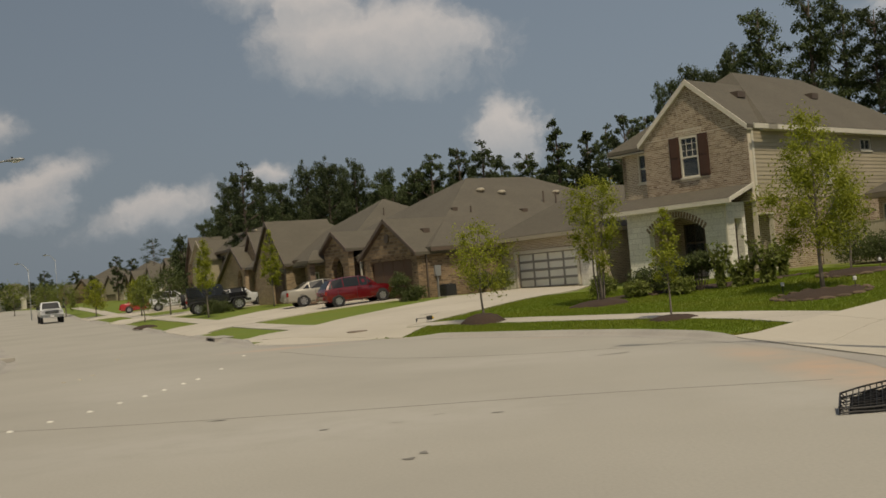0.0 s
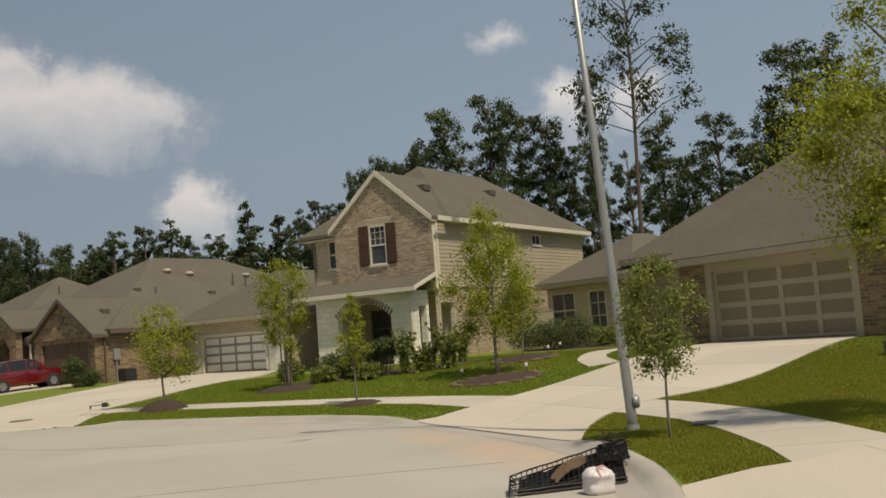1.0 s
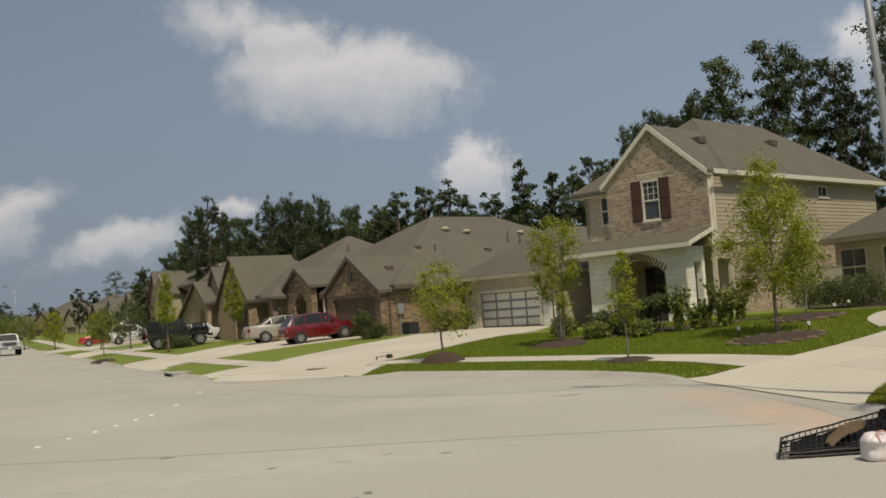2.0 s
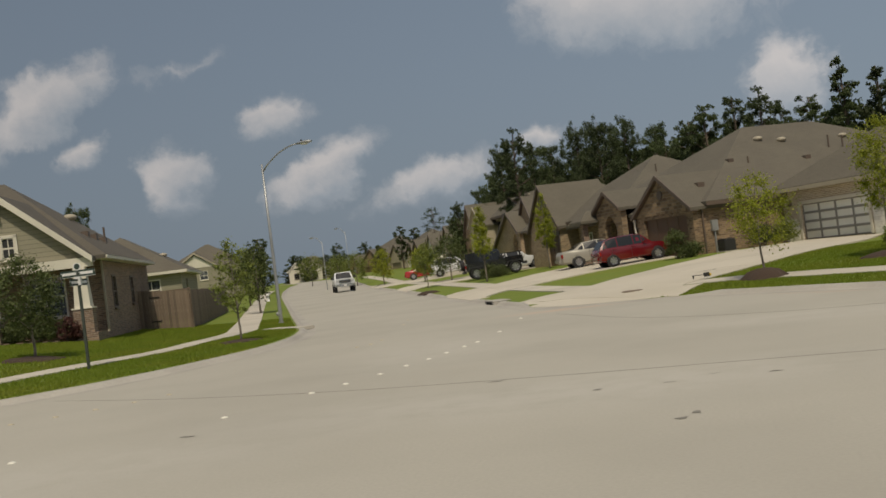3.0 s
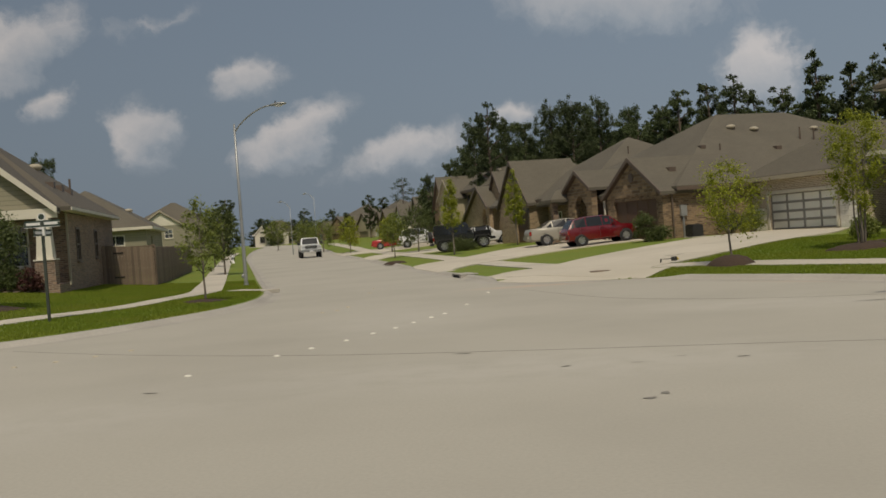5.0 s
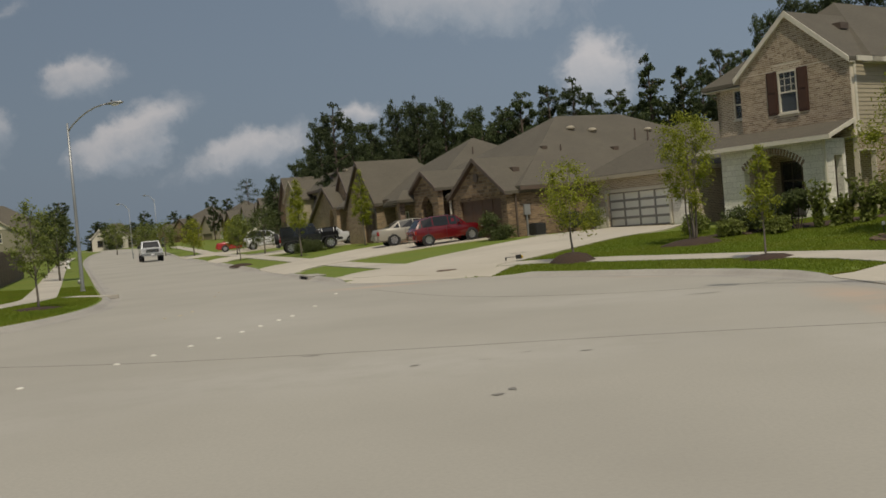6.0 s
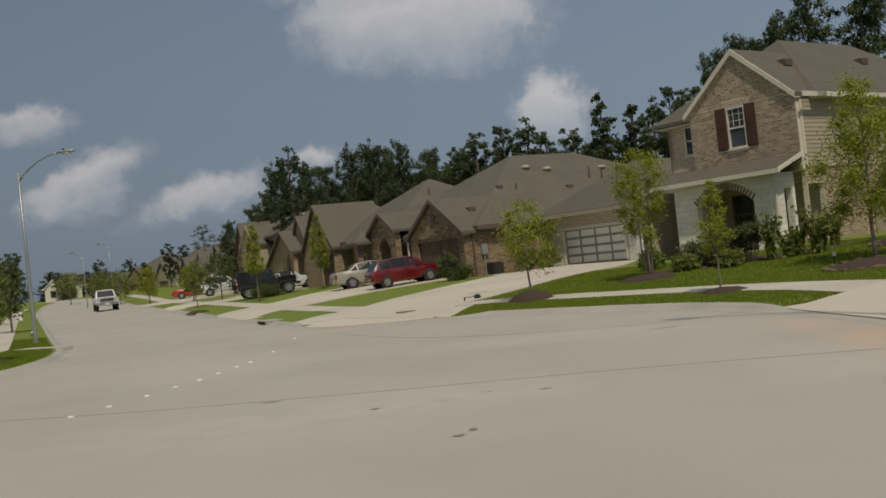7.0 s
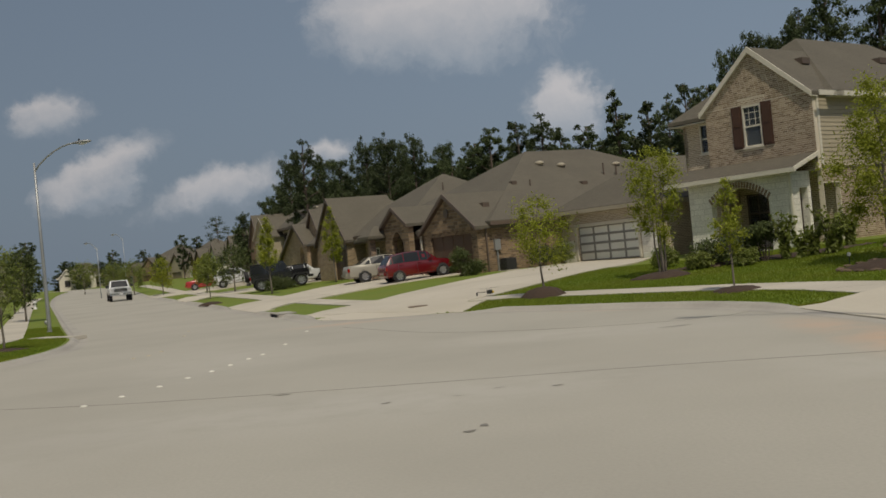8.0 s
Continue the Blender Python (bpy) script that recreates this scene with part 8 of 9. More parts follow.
RETRO = [(-2.10, 0.42, 0.78, 0.80, 0.66, 0.60), (-1.98, 0.30, 0.98, 1.02, 0.80, 0.66), (-1.62, 0.26, 1.03, 1.50, 0.84, 0.60), (-0.95, 0.24, 1.03, 1.60, 0.855, 0.63), (0.0, 0.24, 1.01, 1.60, 0.86, 0.64), (0.50, 0.24, 1.0, 1.53, 0.86, 0.62),
         (1.08, 0.25, 0.99, 1.02, 0.83, 0.60), (1.55, 0.26, 0.95, 0.97, 0.80, 0.50), (1.95, 0.30, 0.84, 0.86, 0.70, 0.40), (2.12, 0.40, 0.66, 0.68, 0.55, 0.35)]
SEDAN = [(-2.38, 0.40, 0.78, 0.82, 0.70, 0.62), (-2.25, 0.30, 0.96, 1.0, 0.83, 0.70), (-1.62, 0.24, 0.99, 1.03, 0.87, 0.72), (-0.95, 0.22, 0.97, 1.38, 0.88, 0.60), (-0.1, 0.22, 0.95, 1.45, 0.88, 0.62), (0.45, 0.22, 0.94, 1.38, 0.88, 0.60),
         (1.25, 0.23, 0.92, 0.95, 0.86, 0.70), (1.95, 0.26, 0.82, 0.84, 0.80, 0.62), (2.3, 0.30, 0.70, 0.72, 0.70, 0.52), (2.40, 0.38, 0.6, 0.62, 0.6, 0.45)]
COUPE = [(-2.1, 0.38, 0.74, 0.78, 0.68, 0.6), (-1.98, 0.28, 0.90, 0.94, 0.82, 0.7), (-1.45, 0.22, 0.92, 0.97, 0.87, 0.7), (-0.75, 0.20, 0.90, 1.24, 0.87, 0.56), (-0.1, 0.20, 0.88, 1.29, 0.87, 0.57), (0.3, 0.20, 0.87, 1.22, 0.87, 0.56),
         (1.0, 0.22, 0.84, 0.88, 0.85, 0.7), (1.7, 0.25, 0.74, 0.76, 0.78, 0.6), (2.05, 0.3, 0.62, 0.64, 0.66, 0.5), (2.14, 0.36, 0.55, 0.57, 0.55, 0.4)]
SUV = [(-2.2, 0.46, 0.86, 0.9, 0.74, 0.66), (-2.1, 0.34, 1.08, 1.12, 0.86, 0.7), (-1.8, 0.30, 1.12, 1.58, 0.90, 0.64), (-1.0, 0.28, 1.10, 1.69, 0.91, 0.66), (0.0, 0.28, 1.08, 1.69, 0.91, 0.67), (0.4, 0.28, 1.06, 1.60, 0.91, 0.65),
       (1.15, 0.29, 1.04, 1.08, 0.89, 0.72), (1.75, 0.31, 0.96, 0.98, 0.84, 0.66), (2.12, 0.36, 0.82, 0.84, 0.74, 0.56), (2.22, 0.44, 0.7, 0.72, 0.62, 0.45)]
MINI = [(-1.82, 0.38, 0.78, 0.82, 0.70, 0.62), (-1.74, 0.28, 0.96, 1.0, 0.80, 0.66), (-1.5, 0.24, 0.98, 1.34, 0.83, 0.62), (-0.8, 0.22, 0.97, 1.41, 0.84, 0.64), (0.1, 0.22, 0.96, 1.40, 0.84, 0.63), (0.3, 0.22, 0.95, 1.36, 0.84, 0.62),
        (0.75, 0.23, 0.93, 0.97, 0.83, 0.66), (1.35, 0.26, 0.86, 0.88, 0.78, 0.58), (1.7, 0.30, 0.74, 0.76, 0.7, 0.5), (1.83, 0.38, 0.6, 0.62, 0.58, 0.4)]
car("retro_car", parked(-4.7, 54.0, 66) @ Matrix.Scale(0.93, 4), "dark red retro hatchback parked on the drive", RETRO, "car_red", (-1.32, 1.29), 0.33)
car("sedan", parked(-7.1, 59.8, 70), "champagne silver sedan parked on the drive", SEDAN, "car_silver", (-1.38, 1.36), 0.33)
car("hatchback", parked(-14.8, 74.0, 70), "white small hatchback with black roof on the drive", MINI, "car_white", (-1.22, 1.22), 0.31, roof="car_black")
car("sport_utility", parked(-25.25, 94.7, 72), "white sport utility car parked on the drive", SUV, "car_white", (-1.34, 1.34), 0.35)
car("coupe", parked(-29.9, 100.65, 72), "bright red low coupe parked up the street", COUPE, "car_bright", (-1.25, 1.28), 0.32)


gx, gy = corner_lot(-10.3, -4.6)
car("sport_utility", parked(gx, gy, -23.6), "black sport utility car before the open garage", SUV, "car_black", (-1.34, 1.34), 0.35)


def off_roader(m):
    c = holder("off_roader", m, "black boxy off-road car with a spare wheel on its tail", "car", "parked cars")
    bm = bmesh.new()
    box(bm, -1.75, 0.75, -0.78, 0.78, 0.55, 1.12)
    bmesh.ops.bevel(bm, geom=bm.edges[:], offset=0.05, segments=2, affect="EDGES")
    part("body", bm, M["car_black"], c)
    bm = bmesh.new()
    v = box(bm, 0.72, 1.85, -0.72, 0.72, 0.6, 1.16)
    for q in v:
        if q.co.x > 1:
            q.co.y *= 0.82
            q.co.z -= 0.04 * (q.co.z > 1)
    bmesh.ops.bevel(bm, geom=bm.edges[:], offset=0.04, segments=2, affect="EDGES")
    part("bonnet", bm, M["car_black"], c)
    bm = bmesh.new()
    v = box(bm, -1.74, 0.62, -0.74, 0.74, 1.1, 1.83)
    for q in v[4:]:
        q.co.y *= 0.9
        q.co.x = q.co.x - 0.25 if q.co.x > 0 else q.co.x + 0.05
    bmesh.ops.bevel(bm, geom=bm.edges[:], offset=0.04, segments=2, affect="EDGES")
    part("hard_top", bm, M["car_black"], c)
    for s in (-1, 1):
        for a, b in ((-1.6, -0.85), (-0.75, -0.1), (-0.02, 0.42)):
            bm = bmesh.new()
            v = box(bm, a, b, 0.735 * s - 0.008, 0.735 * s + 0.008, 1.2, 1.66)
            for q in v[4:]:
                q.co.y -= 0.045 * s
            part("side_window", bm, M["car_glass"], c)
        for x in (-1.15, 1.28):
            bm = bmesh.new()
            prism(bm, [(x - 0.58, 0.6), (x - 0.42, 0.86), (x + 0.42, 0.86), (x + 0.58, 0.6), (x + 0.5, 0.6), (x + 0.36, 0.78), (x - 0.36, 0.78), (x - 0.5, 0.6)], "x", 0.74 if s > 0 else -0.96, 0.22)
            part("wing_flare", bm, M["plastic"], c)
            wheel(c, x, 0.80 * s, 0.40, 0.26)
        bm = bmesh.new()
        bmesh.ops.create_uvsphere(bm, u_segments=10, v_segments=6, radius=0.1, matrix=Matrix.Translation((1.84, 0.42 * s, 0.95)))
        part("headlamp", bm, M["lamp_clear"], c, smooth=True)
        bm = bmesh.new()
        box(bm, -1.80, -1.74, 0.62 * s - 0.07, 0.62 * s + 0.07, 0.8, 1.02)
        part("tail_lamp", bm, M["lamp_red"], c)
        bm = bmesh.new()
        box(bm, 0.4, 0.6, 0.78 * s + (0.02 if s > 0 else -0.14), 0.78 * s + (0.14 if s > 0 else -0.02), 1.18, 1.34)
        part("mirror", bm, M["plastic"], c)
    for x0, x1 in ((-1.98, -1.78), (1.88, 2.06)):
        bm = bmesh.new()
        box(bm, x0, x1, -0.8, 0.8, 0.48, 0.66)
        bmesh.ops.bevel(bm, geom=bm.edges[:], offset=0.03, segments=2, affect="EDGES")
        part("bumper", bm, M["plastic"], c)
    bm = bmesh.new()
    bmesh.ops.create_cone(bm, cap_ends=True, segments=24, radius1=0.39, radius2=0.39, depth=0.24, matrix=Matrix.Translation((-1.92, 0.05, 1.08)) @ Matrix.Rotation(math.pi / 2, 4, "Y"))
    bmesh.ops.bevel(bm, geom=[e for e in bm.edges if e.is_boundary or len(e.link_faces) == 2], offset=0.03, segments=1, affect="EDGES")
    part("spare_wheel", bm, M["rubber"], c)
    return c


off_roader(parked(-15.65, 69.8, 72) @ Matrix.Diagonal((1.12, 1.05, 1.02, 1)))


def pickup(m):
    c = holder("pickup_truck", m, "white pickup truck with a dark grille on the street", "truck", "parked cars")
    bm = bmesh.new()
    box(bm, -2.9, -0.55, -0.98, 0.98, 0.62, 1.32)
    bmesh.ops.bevel(bm, geom=bm.edges[:], offset=0.05, segments=2, affect="EDGES")
    part("cargo_bed", bm, M["car_white"], c)
    bm = bmesh.new()
    box(bm, -0.52, 2.75, -1.0, 1.0, 0.58, 1.22)
    bmesh.ops.bevel(bm, geom=bm.edges[:], offset=0.07, segments=3, affect="EDGES")
    part("body", bm, M["car_white"], c)
    bm = bmesh.new()
    v = box(bm, 1.0, 2.72, -0.9, 0.9, 1.18, 1.34)
    for q in v[4:]:
        q.co.y *= 0.92
    bmesh.ops.bevel(bm, geom=bm.edges[:], offset=0.05, segments=2, affect="EDGES")
    part("bonnet", bm, M["car_white"], c)
    bm = bmesh.new()
    v = box(bm, -0.5, 1.35, -0.95, 0.95, 1.2, 1.98)
    for q in v[4:]:
        q.co.y *= 0.84
        q.co.x = q.co.x - 0.55 if q.co.x > 0.5 else q.co.x + 0.12
    bmesh.ops.bevel(bm, geom=bm.edges[:], offset=0.05, segments=2, affect="EDGES")
    part("cab", bm, M["car_white"], c)
    bm = bmesh.new()
    pts = [(1.285, -0.80, 1.32), (1.285, 0.80, 1.32), (0.90, 0.70, 1.90), (0.90, -0.70, 1.90)]
    slab(bm, [Vector(p) + Vector((0.035, 0, 0.02)) for p in pts], 0.02)
    part("windscreen", bm, M["car_glass"], c)
    for s in (-1, 1):
        bm = bmesh.new()
        v = box(bm, -0.3, 0.95, 0.945 * s - 0.01, 0.945 * s + 0.01, 1.32, 1.86)
        for q in v[4:]:
            q.co.y -= 0.105 * s
            q.co.x -= 0.35 * (q.co.x > 0.5)
        part("side_window", bm, M["car_glass"], c)
        for x in (-1.85, 1.85):
            bm = bmesh.new()
            bmesh.ops.create_cone(bm, cap_ends=True, segments=22, radius1=0.48, radius2=0.48, depth=0.05, matrix=Matrix.Translation((x, 0.985 * s, 0.45)) @ Matrix.Rotation(math.pi / 2, 4, "X"))
            part("wheel_arch", bm, M["plastic"], c)
            wheel(c, x, 0.90 * s, 0.40, 0.27)
        bm = bmesh.new()
        box(bm, 2.70, 2.80, 0.78 * s - 0.14, 0.78 * s + 0.14, 0.98, 1.17)
        bmesh.ops.bevel(bm, geom=bm.edges[:], offset=0.02, segments=1, affect="EDGES")
        part("headlamp", bm, M["lamp_clear"], c)
        bm = bmesh.new()
        box(bm, 1.0, 1.14, 1.02 * s + (0.0 if s > 0 else -0.24), 1.02 * s + (0.24 if s > 0 else 0.0), 1.3, 1.58)
        part("mirror", bm, M["plastic"], c)
    bm = bmesh.new()
    box(bm, 2.74, 2.79, -0.6, 0.6, 0.90, 1.18)
    part("grille", bm, M["plastic"], c, "black grille")
    for z in (0.97, 1.09):
        bm = bmesh.new()
        box(bm, 2.79, 2.81, -0.6, 0.6, z, z + 0.035)
        part("grille_bar", bm, M["chrome"], c)
    bm = bmesh.new()
    box(bm, 2.78, 2.95, -1.0, 1.0, 0.55, 0.80)
    bmesh.ops.bevel(bm, geom=bm.edges[:], offset=0.04, segments=2, affect="EDGES")
    part("bumper", bm, M["chrome"], c)
    bm = bmesh.new()
    box(bm, 2.95, 2.96, -0.16, 0.16, 0.60, 0.74)
    part("number_plate", bm, M["white"], c)
    return c


truck_y = 97.0
pickup(Matrix.Translation((-37.6, truck_y, float(road_z(-37.6, truck_y)) + 0.002)) @ Matrix.Rotation(math.atan2(-U[1], -U[0]) + 0.02, 4, "Z"))


# ---- small things ----
def iron_cover(name, x, y, w, d, label, rot=0.0, round_=False, lift=0.032, mat="iron"):
    z = spot(x, y)[2]
    c = holder(name, Matrix.Translation((x, y, z + lift)) @ Matrix.Rotation(rot, 4, "Z"), label, "cover")
    bm = bmesh.new()
    if round_:
        bmesh.ops.create_cone(bm, cap_ends=True, segments=26, radius1=w, radius2=w, depth=0.05)
    else:
        box(bm, -w, w, -d, d, -0.05, 0.012)
    part("frame", bm, M[mat], c)
    bm = bmesh.new()
    if round_:
        bmesh.ops.create_cone(bm, cap_ends=True, segments=26, radius1=w * 0.86, radius2=w * 0.86, depth=0.05, matrix=Matrix.Translation((0, 0, 0.008)))
    else:
        box(bm, -w * 0.88, w * 0.88, -d * 0.85, d * 0.85, -0.03, 0.02)
    part("lid", bm, M[mat], c)


iron_cover("water_meter_cover", 7.76, 12.9, 0.22, 0.17, "dark cast iron meter cover set in the sidewalk", 0.9)
iron_cover("manhole_cover", -2.85, 31.8, 0.34, 0.34, "round brown iron manhole cover in the drive", round_=True, lift=0.03, mat="cover")


def storm_inlet(x, y):
    s = holder("storm_drain", Matrix.Translation((x, y, float(road_z(x, y)))) @ Matrix.Rotation(math.atan2(U[1], U[0]), 4, "Z") @ Matrix.Diagonal((1, 1, 0.75, 1)), "concrete storm drain inlet with a dark slot in the kerb", "storm drain")
    bm = bmesh.new()
    box(bm, -0.9, 0.9, -0.62, 0.10, 0.145, 0.20)
    bmesh.ops.bevel(bm, geom=bm.edges[:], offset=0.03, segments=2, affect="EDGES")
    part("cap_slab", bm, M["kerb"], s)
    # solid black block, its colour put in for the shade inside the slot
    bm = bmesh.new()
    box(bm, -0.6, 0.6, -0.50, 0.085, -0.02, 0.144)
    part("throat", bm, M["fabric_shade_black"], s, "solid black block standing in for the shade of the opening")
    for a, b in ((-0.9, -0.6), (0.6, 0.9)):
        bm = bmesh.new()
        box(bm, a, b, -0.6, 0.09, -0.1, 0.144)
        part("side_block", bm, M["kerb"], s)


storm_inlet(-8.72, 37.7)


def air_conditioner(x, y, z):
    c = holder("air_conditioner", Matrix.Translation((x, y, z)) @ Matrix.Rotation(radians(-57), 4, "Z") @ Matrix.Scale(0.78, 4), "dark grey air conditioning unit beside the brick wall", "air conditioner")
    bm = bmesh.new()
    box(bm, -0.42, 0.42, -0.42, 0.42, 0.06, 0.82)
    bmesh.ops.bevel(bm, geom=bm.edges[:], offset=0.05, segments=2, affect="EDGES")
    part("housing", bm, M["plastic"], c)
    bm = bmesh.new()
    box(bm, -0.5, 0.5, -0.5, 0.5, -0.2, 0.06)
    part("pad", bm, M["pave"], c)
    bm = bmesh.new()
    bmesh.ops.create_cone(bm, cap_ends=True, segments=20, radius1=0.34, radius2=0.34, depth=0.03, matrix=Matrix.Translation((0, 0, 0.83)))
    part("fan_guard", bm, M["iron"], c)
    for k in range(8):
        bm = bmesh.new()
        box(bm, -0.38, 0.38, -0.432, -0.422, 0.12 + k * 0.08, 0.15 + k * 0.08)
        part("louvre", bm, M["iron"], c)


air_conditioner(0.15, 51.9, spot(0.15, 51.9)[2])


def wire_heap():
    """A black wire bed base, its back edge propped on the kerb, with torn cloth under it that doubles as the shade
    there.
    """
    h = holder("wire_frame", Matrix.Translation((3.64, 9.92, 0.0)), "black wire bed base with torn cloth propped against the kerb", "scrap")
    rng = random.Random(5)
    near_l, near_r, far_l, far_r = Vector((0, 0, 0.02)), Vector((1.30, -0.06, 0.03)), Vector((0.15, 0.34, 0.11)), Vector((1.82, 1.13, 0.25))

    def at(u, v, up=0.0):
        return near_l.lerp(near_r, u).lerp(far_l.lerp(far_r, u), v) + Vector((0, 0, up))

    def wire(name, pts, r):
        bm = bmesh.new()
        tube(bm, [tuple(q) for q in pts], [r] * len(pts), 5)
        part(name, bm, M["steel_black"], h)

    for up in (0.0, 0.055):
        wire("long_rail", [at(u / 8, 1.0, up + rng.uniform(-0.006, 0.006)) for u in range(9)], 0.010)
        wire("long_rail", [at(u / 8, 0.0, up * 0.7 + rng.uniform(-0.004, 0.006)) for u in range(9)], 0.010)
        wire("end_rail", [at(0.0, v / 4, up) for v in range(5)], 0.010)
    for k in range(5):
        wire("rung", [at(0.0, k / 4, -0.01), at(0.0, k / 4, 0.06)], 0.007)
        wire("rung", [at(0.035, k / 4, 0.0), at(0.0, k / 4, 0.055)], 0.006)
    for k in range(1, 22):
        u = k / 22
        wire("cross_wire", [at(u, v / 5, 0.03 + rng.uniform(-0.012, 0.012)) for v in range(6)], 0.006)
        wire("tie_wire", [at(u, 1.0, 0.0), at(u + rng.uniform(-0.01, 0.01), 1.0, 0.055)], 0.005)
    for k in range(1, 7):
        v = k / 7
        wire("long_wire", [at(u / 8, v, 0.03 + rng.uniform(-0.012, 0.014)) for u in range(9)], 0.005)
    for k in range(20):
        c = at(rng.uniform(0.82, 1.06), rng.uniform(0.35, 1.05), rng.uniform(-0.02, 0.04))
        t = rng.uniform(0, 6.3)
        wire("spring_coil", [c + Vector((0.08 * math.cos(q * 0.9 + t), 0.08 * math.sin(q * 0.9 + t), q * 0.012)) for q in range(14)], 0.005)
    # the black of these sheets is cloth and painted shade under the wires
    for v0, v1, u0, u1, lift in ((0.03, 0.98, 0.07, 1.0, 0.0), (0.45, 1.02, 0.78, 1.07, 0.05)):
        bm = bmesh.new()
        vs = [[bm.verts.new(at(u0 + (u1 - u0) * a / 16, v0 + (v1 - v0) * b / 8, lift + rng.uniform(-0.018, 0.012))) for b in range(9)] for a in range(17)]
        for a in range(16):
            for b in range(8):
                bm.faces.new((vs[a][b], vs[a + 1][b], vs[a + 1][b + 1], vs[a][b + 1]))
        bmesh.ops.solidify(bm, geom=bm.faces[:], thickness=0.006)
        part("torn_cloth", bm, M["fabric_shade_black"], h, "torn black underside cloth that also stands for the shade beneath", smooth=True)
    return h


wire_heap()


def cardboard():
    """A torn, creased leaf of brown cardboard."""
    bm = bmesh.new()
    n = 14
    low, high = [], []
    rng = random.Random(9)
    for k in range(n + 1):
        f = k / n
        x = -0.27 + 0.54 * f
        a, b = -0.10 + 0.11 * f, 0.15 * math.sin(math.pi * min(1, 0.06 + f * 0.8)) ** 0.6 - 0.06
        bend = 0.035 * math.sin(5 * f) + 0.012 * rng.uniform(-1, 1)
        low.append((x, min(a, b - 0.02) + rng.uniform(-0.006, 0.006), bend))
        high.append((x, b + 0.03 * f + rng.uniform(-0.008, 0.008), -bend * 0.6))
    va, vb = [bm.verts.new(q) for q in low], [bm.verts.new(q) for q in high]
    vm = [bm.verts.new(((a[0] + b[0]) / 2, (a[1] + b[1]) / 2, 0.018)) for a, b in zip(low, high)]
    for k in range(n):
        bm.faces.new((va[k], va[k + 1], vm[k + 1], vm[k]))
        bm.faces.new((vm[k], vm[k + 1], vb[k + 1], vb[k]))
    bmesh.ops.solidify(bm, geom=bm.faces[:], thickness=0.008)
    bmesh.ops.recalc_face_normals(bm, faces=bm.faces[:])
    ob = part("cardboard", bm, M["card"])
    ax = Vector((0.90, 0.25, 0.22)).normalized()
    up = Vector((-0.22, 0.80, 0.52))
    nz = ax.cross(up).normalized()
    up = nz.cross(ax)
    ob.matrix_world = Matrix.Translation((4.42, 10.16, 0.185)) @ Matrix((ax, up, nz)).transposed().to_4x4()
    tagged(ob, "torn brown cardboard piece lying on the wire frame", "cardboard")


cardboard()


def plastic_bag(x, y):
    """A standing sack whose crumpled mouth leans towards the street."""
    b = holder("plastic_bag", Matrix.Translation((x, y, 0.0)) @ Matrix.Scale(0.9, 4), "crumpled white plastic shopping bag with faded red print", "bag")
    bm = bmesh.new()
    rings = []
    shape = [(0.02, 0.0), (0.150, 0.002), (0.170, 0.03), (0.172, 0.08), (0.168, 0.13), (0.172, 0.18), (0.165, 0.225), (0.145, 0.26), (0.115, 0.285), (0.075, 0.292), (0.03, 0.285)]
    n = 64
    for r, z in shape:
        ring = []
        for k in range(n):
            a = 2 * math.pi * k / n
            c, d = math.cos(a), math.sin(a)
            sq = 1.0 / (abs(c) ** 3.2 + abs(d) ** 3.2) ** (1 / 3.2)
            q = Vector((c, d, z * 6))
            fold = sq * (1 + 0.07 * noise.noise(q * 1.7) + 0.055 * noise.noise(q * 4.3 + Vector((3, 0, z * 14))) + 0.03 * noise.noise(q * 11))
            lean = (0.05 if z > 0.15 else 0.0) * (z - 0.15) / 0.14
            zz = z + (0.03 * noise.noise(q * 2.3) + 0.018 * noise.noise(q * 7)) * (z > 0.01) - 0.35 * max(0.0, z - 0.16) * (0.5 - 0.5 * d)
            ring.append(bm.verts.new((r * fold * c - lean * 0.4, r * 0.85 * fold * d - lean, max(0.0, zz))))
        rings.append(ring)
    for a, c in zip(rings, rings[1:]):
        for k in range(n):
            bm.faces.new((a[k], a[(k + 1) % n], c[(k + 1) % n], c[k]))
    bm.faces.new(rings[0][::-1])
    bm.faces.new(rings[-1])
    part("sack", bm, M["bag"], b, smooth=True)
    bm = bmesh.new()
    tube(bm, [(-0.05, -0.17, 0.20), (-0.055, -0.16, 0.235), (-0.045, -0.10, 0.275), (-0.02, -0.04, 0.295)], [0.006, 0.013, 0.016, 0.008], 8)
    part("print_bar", bm, M["bag_red"], b, smooth=True)
    bm = bmesh.new()
    tube(bm, [(-0.02, -0.04, 0.30), (0.03, -0.06, 0.305), (0.06, -0.09, 0.29)], [0.006, 0.011, 0.005], 8)
    part("print_bar", bm, M["bag_red"], b, smooth=True)


plastic_bag(4.45, 9.53)


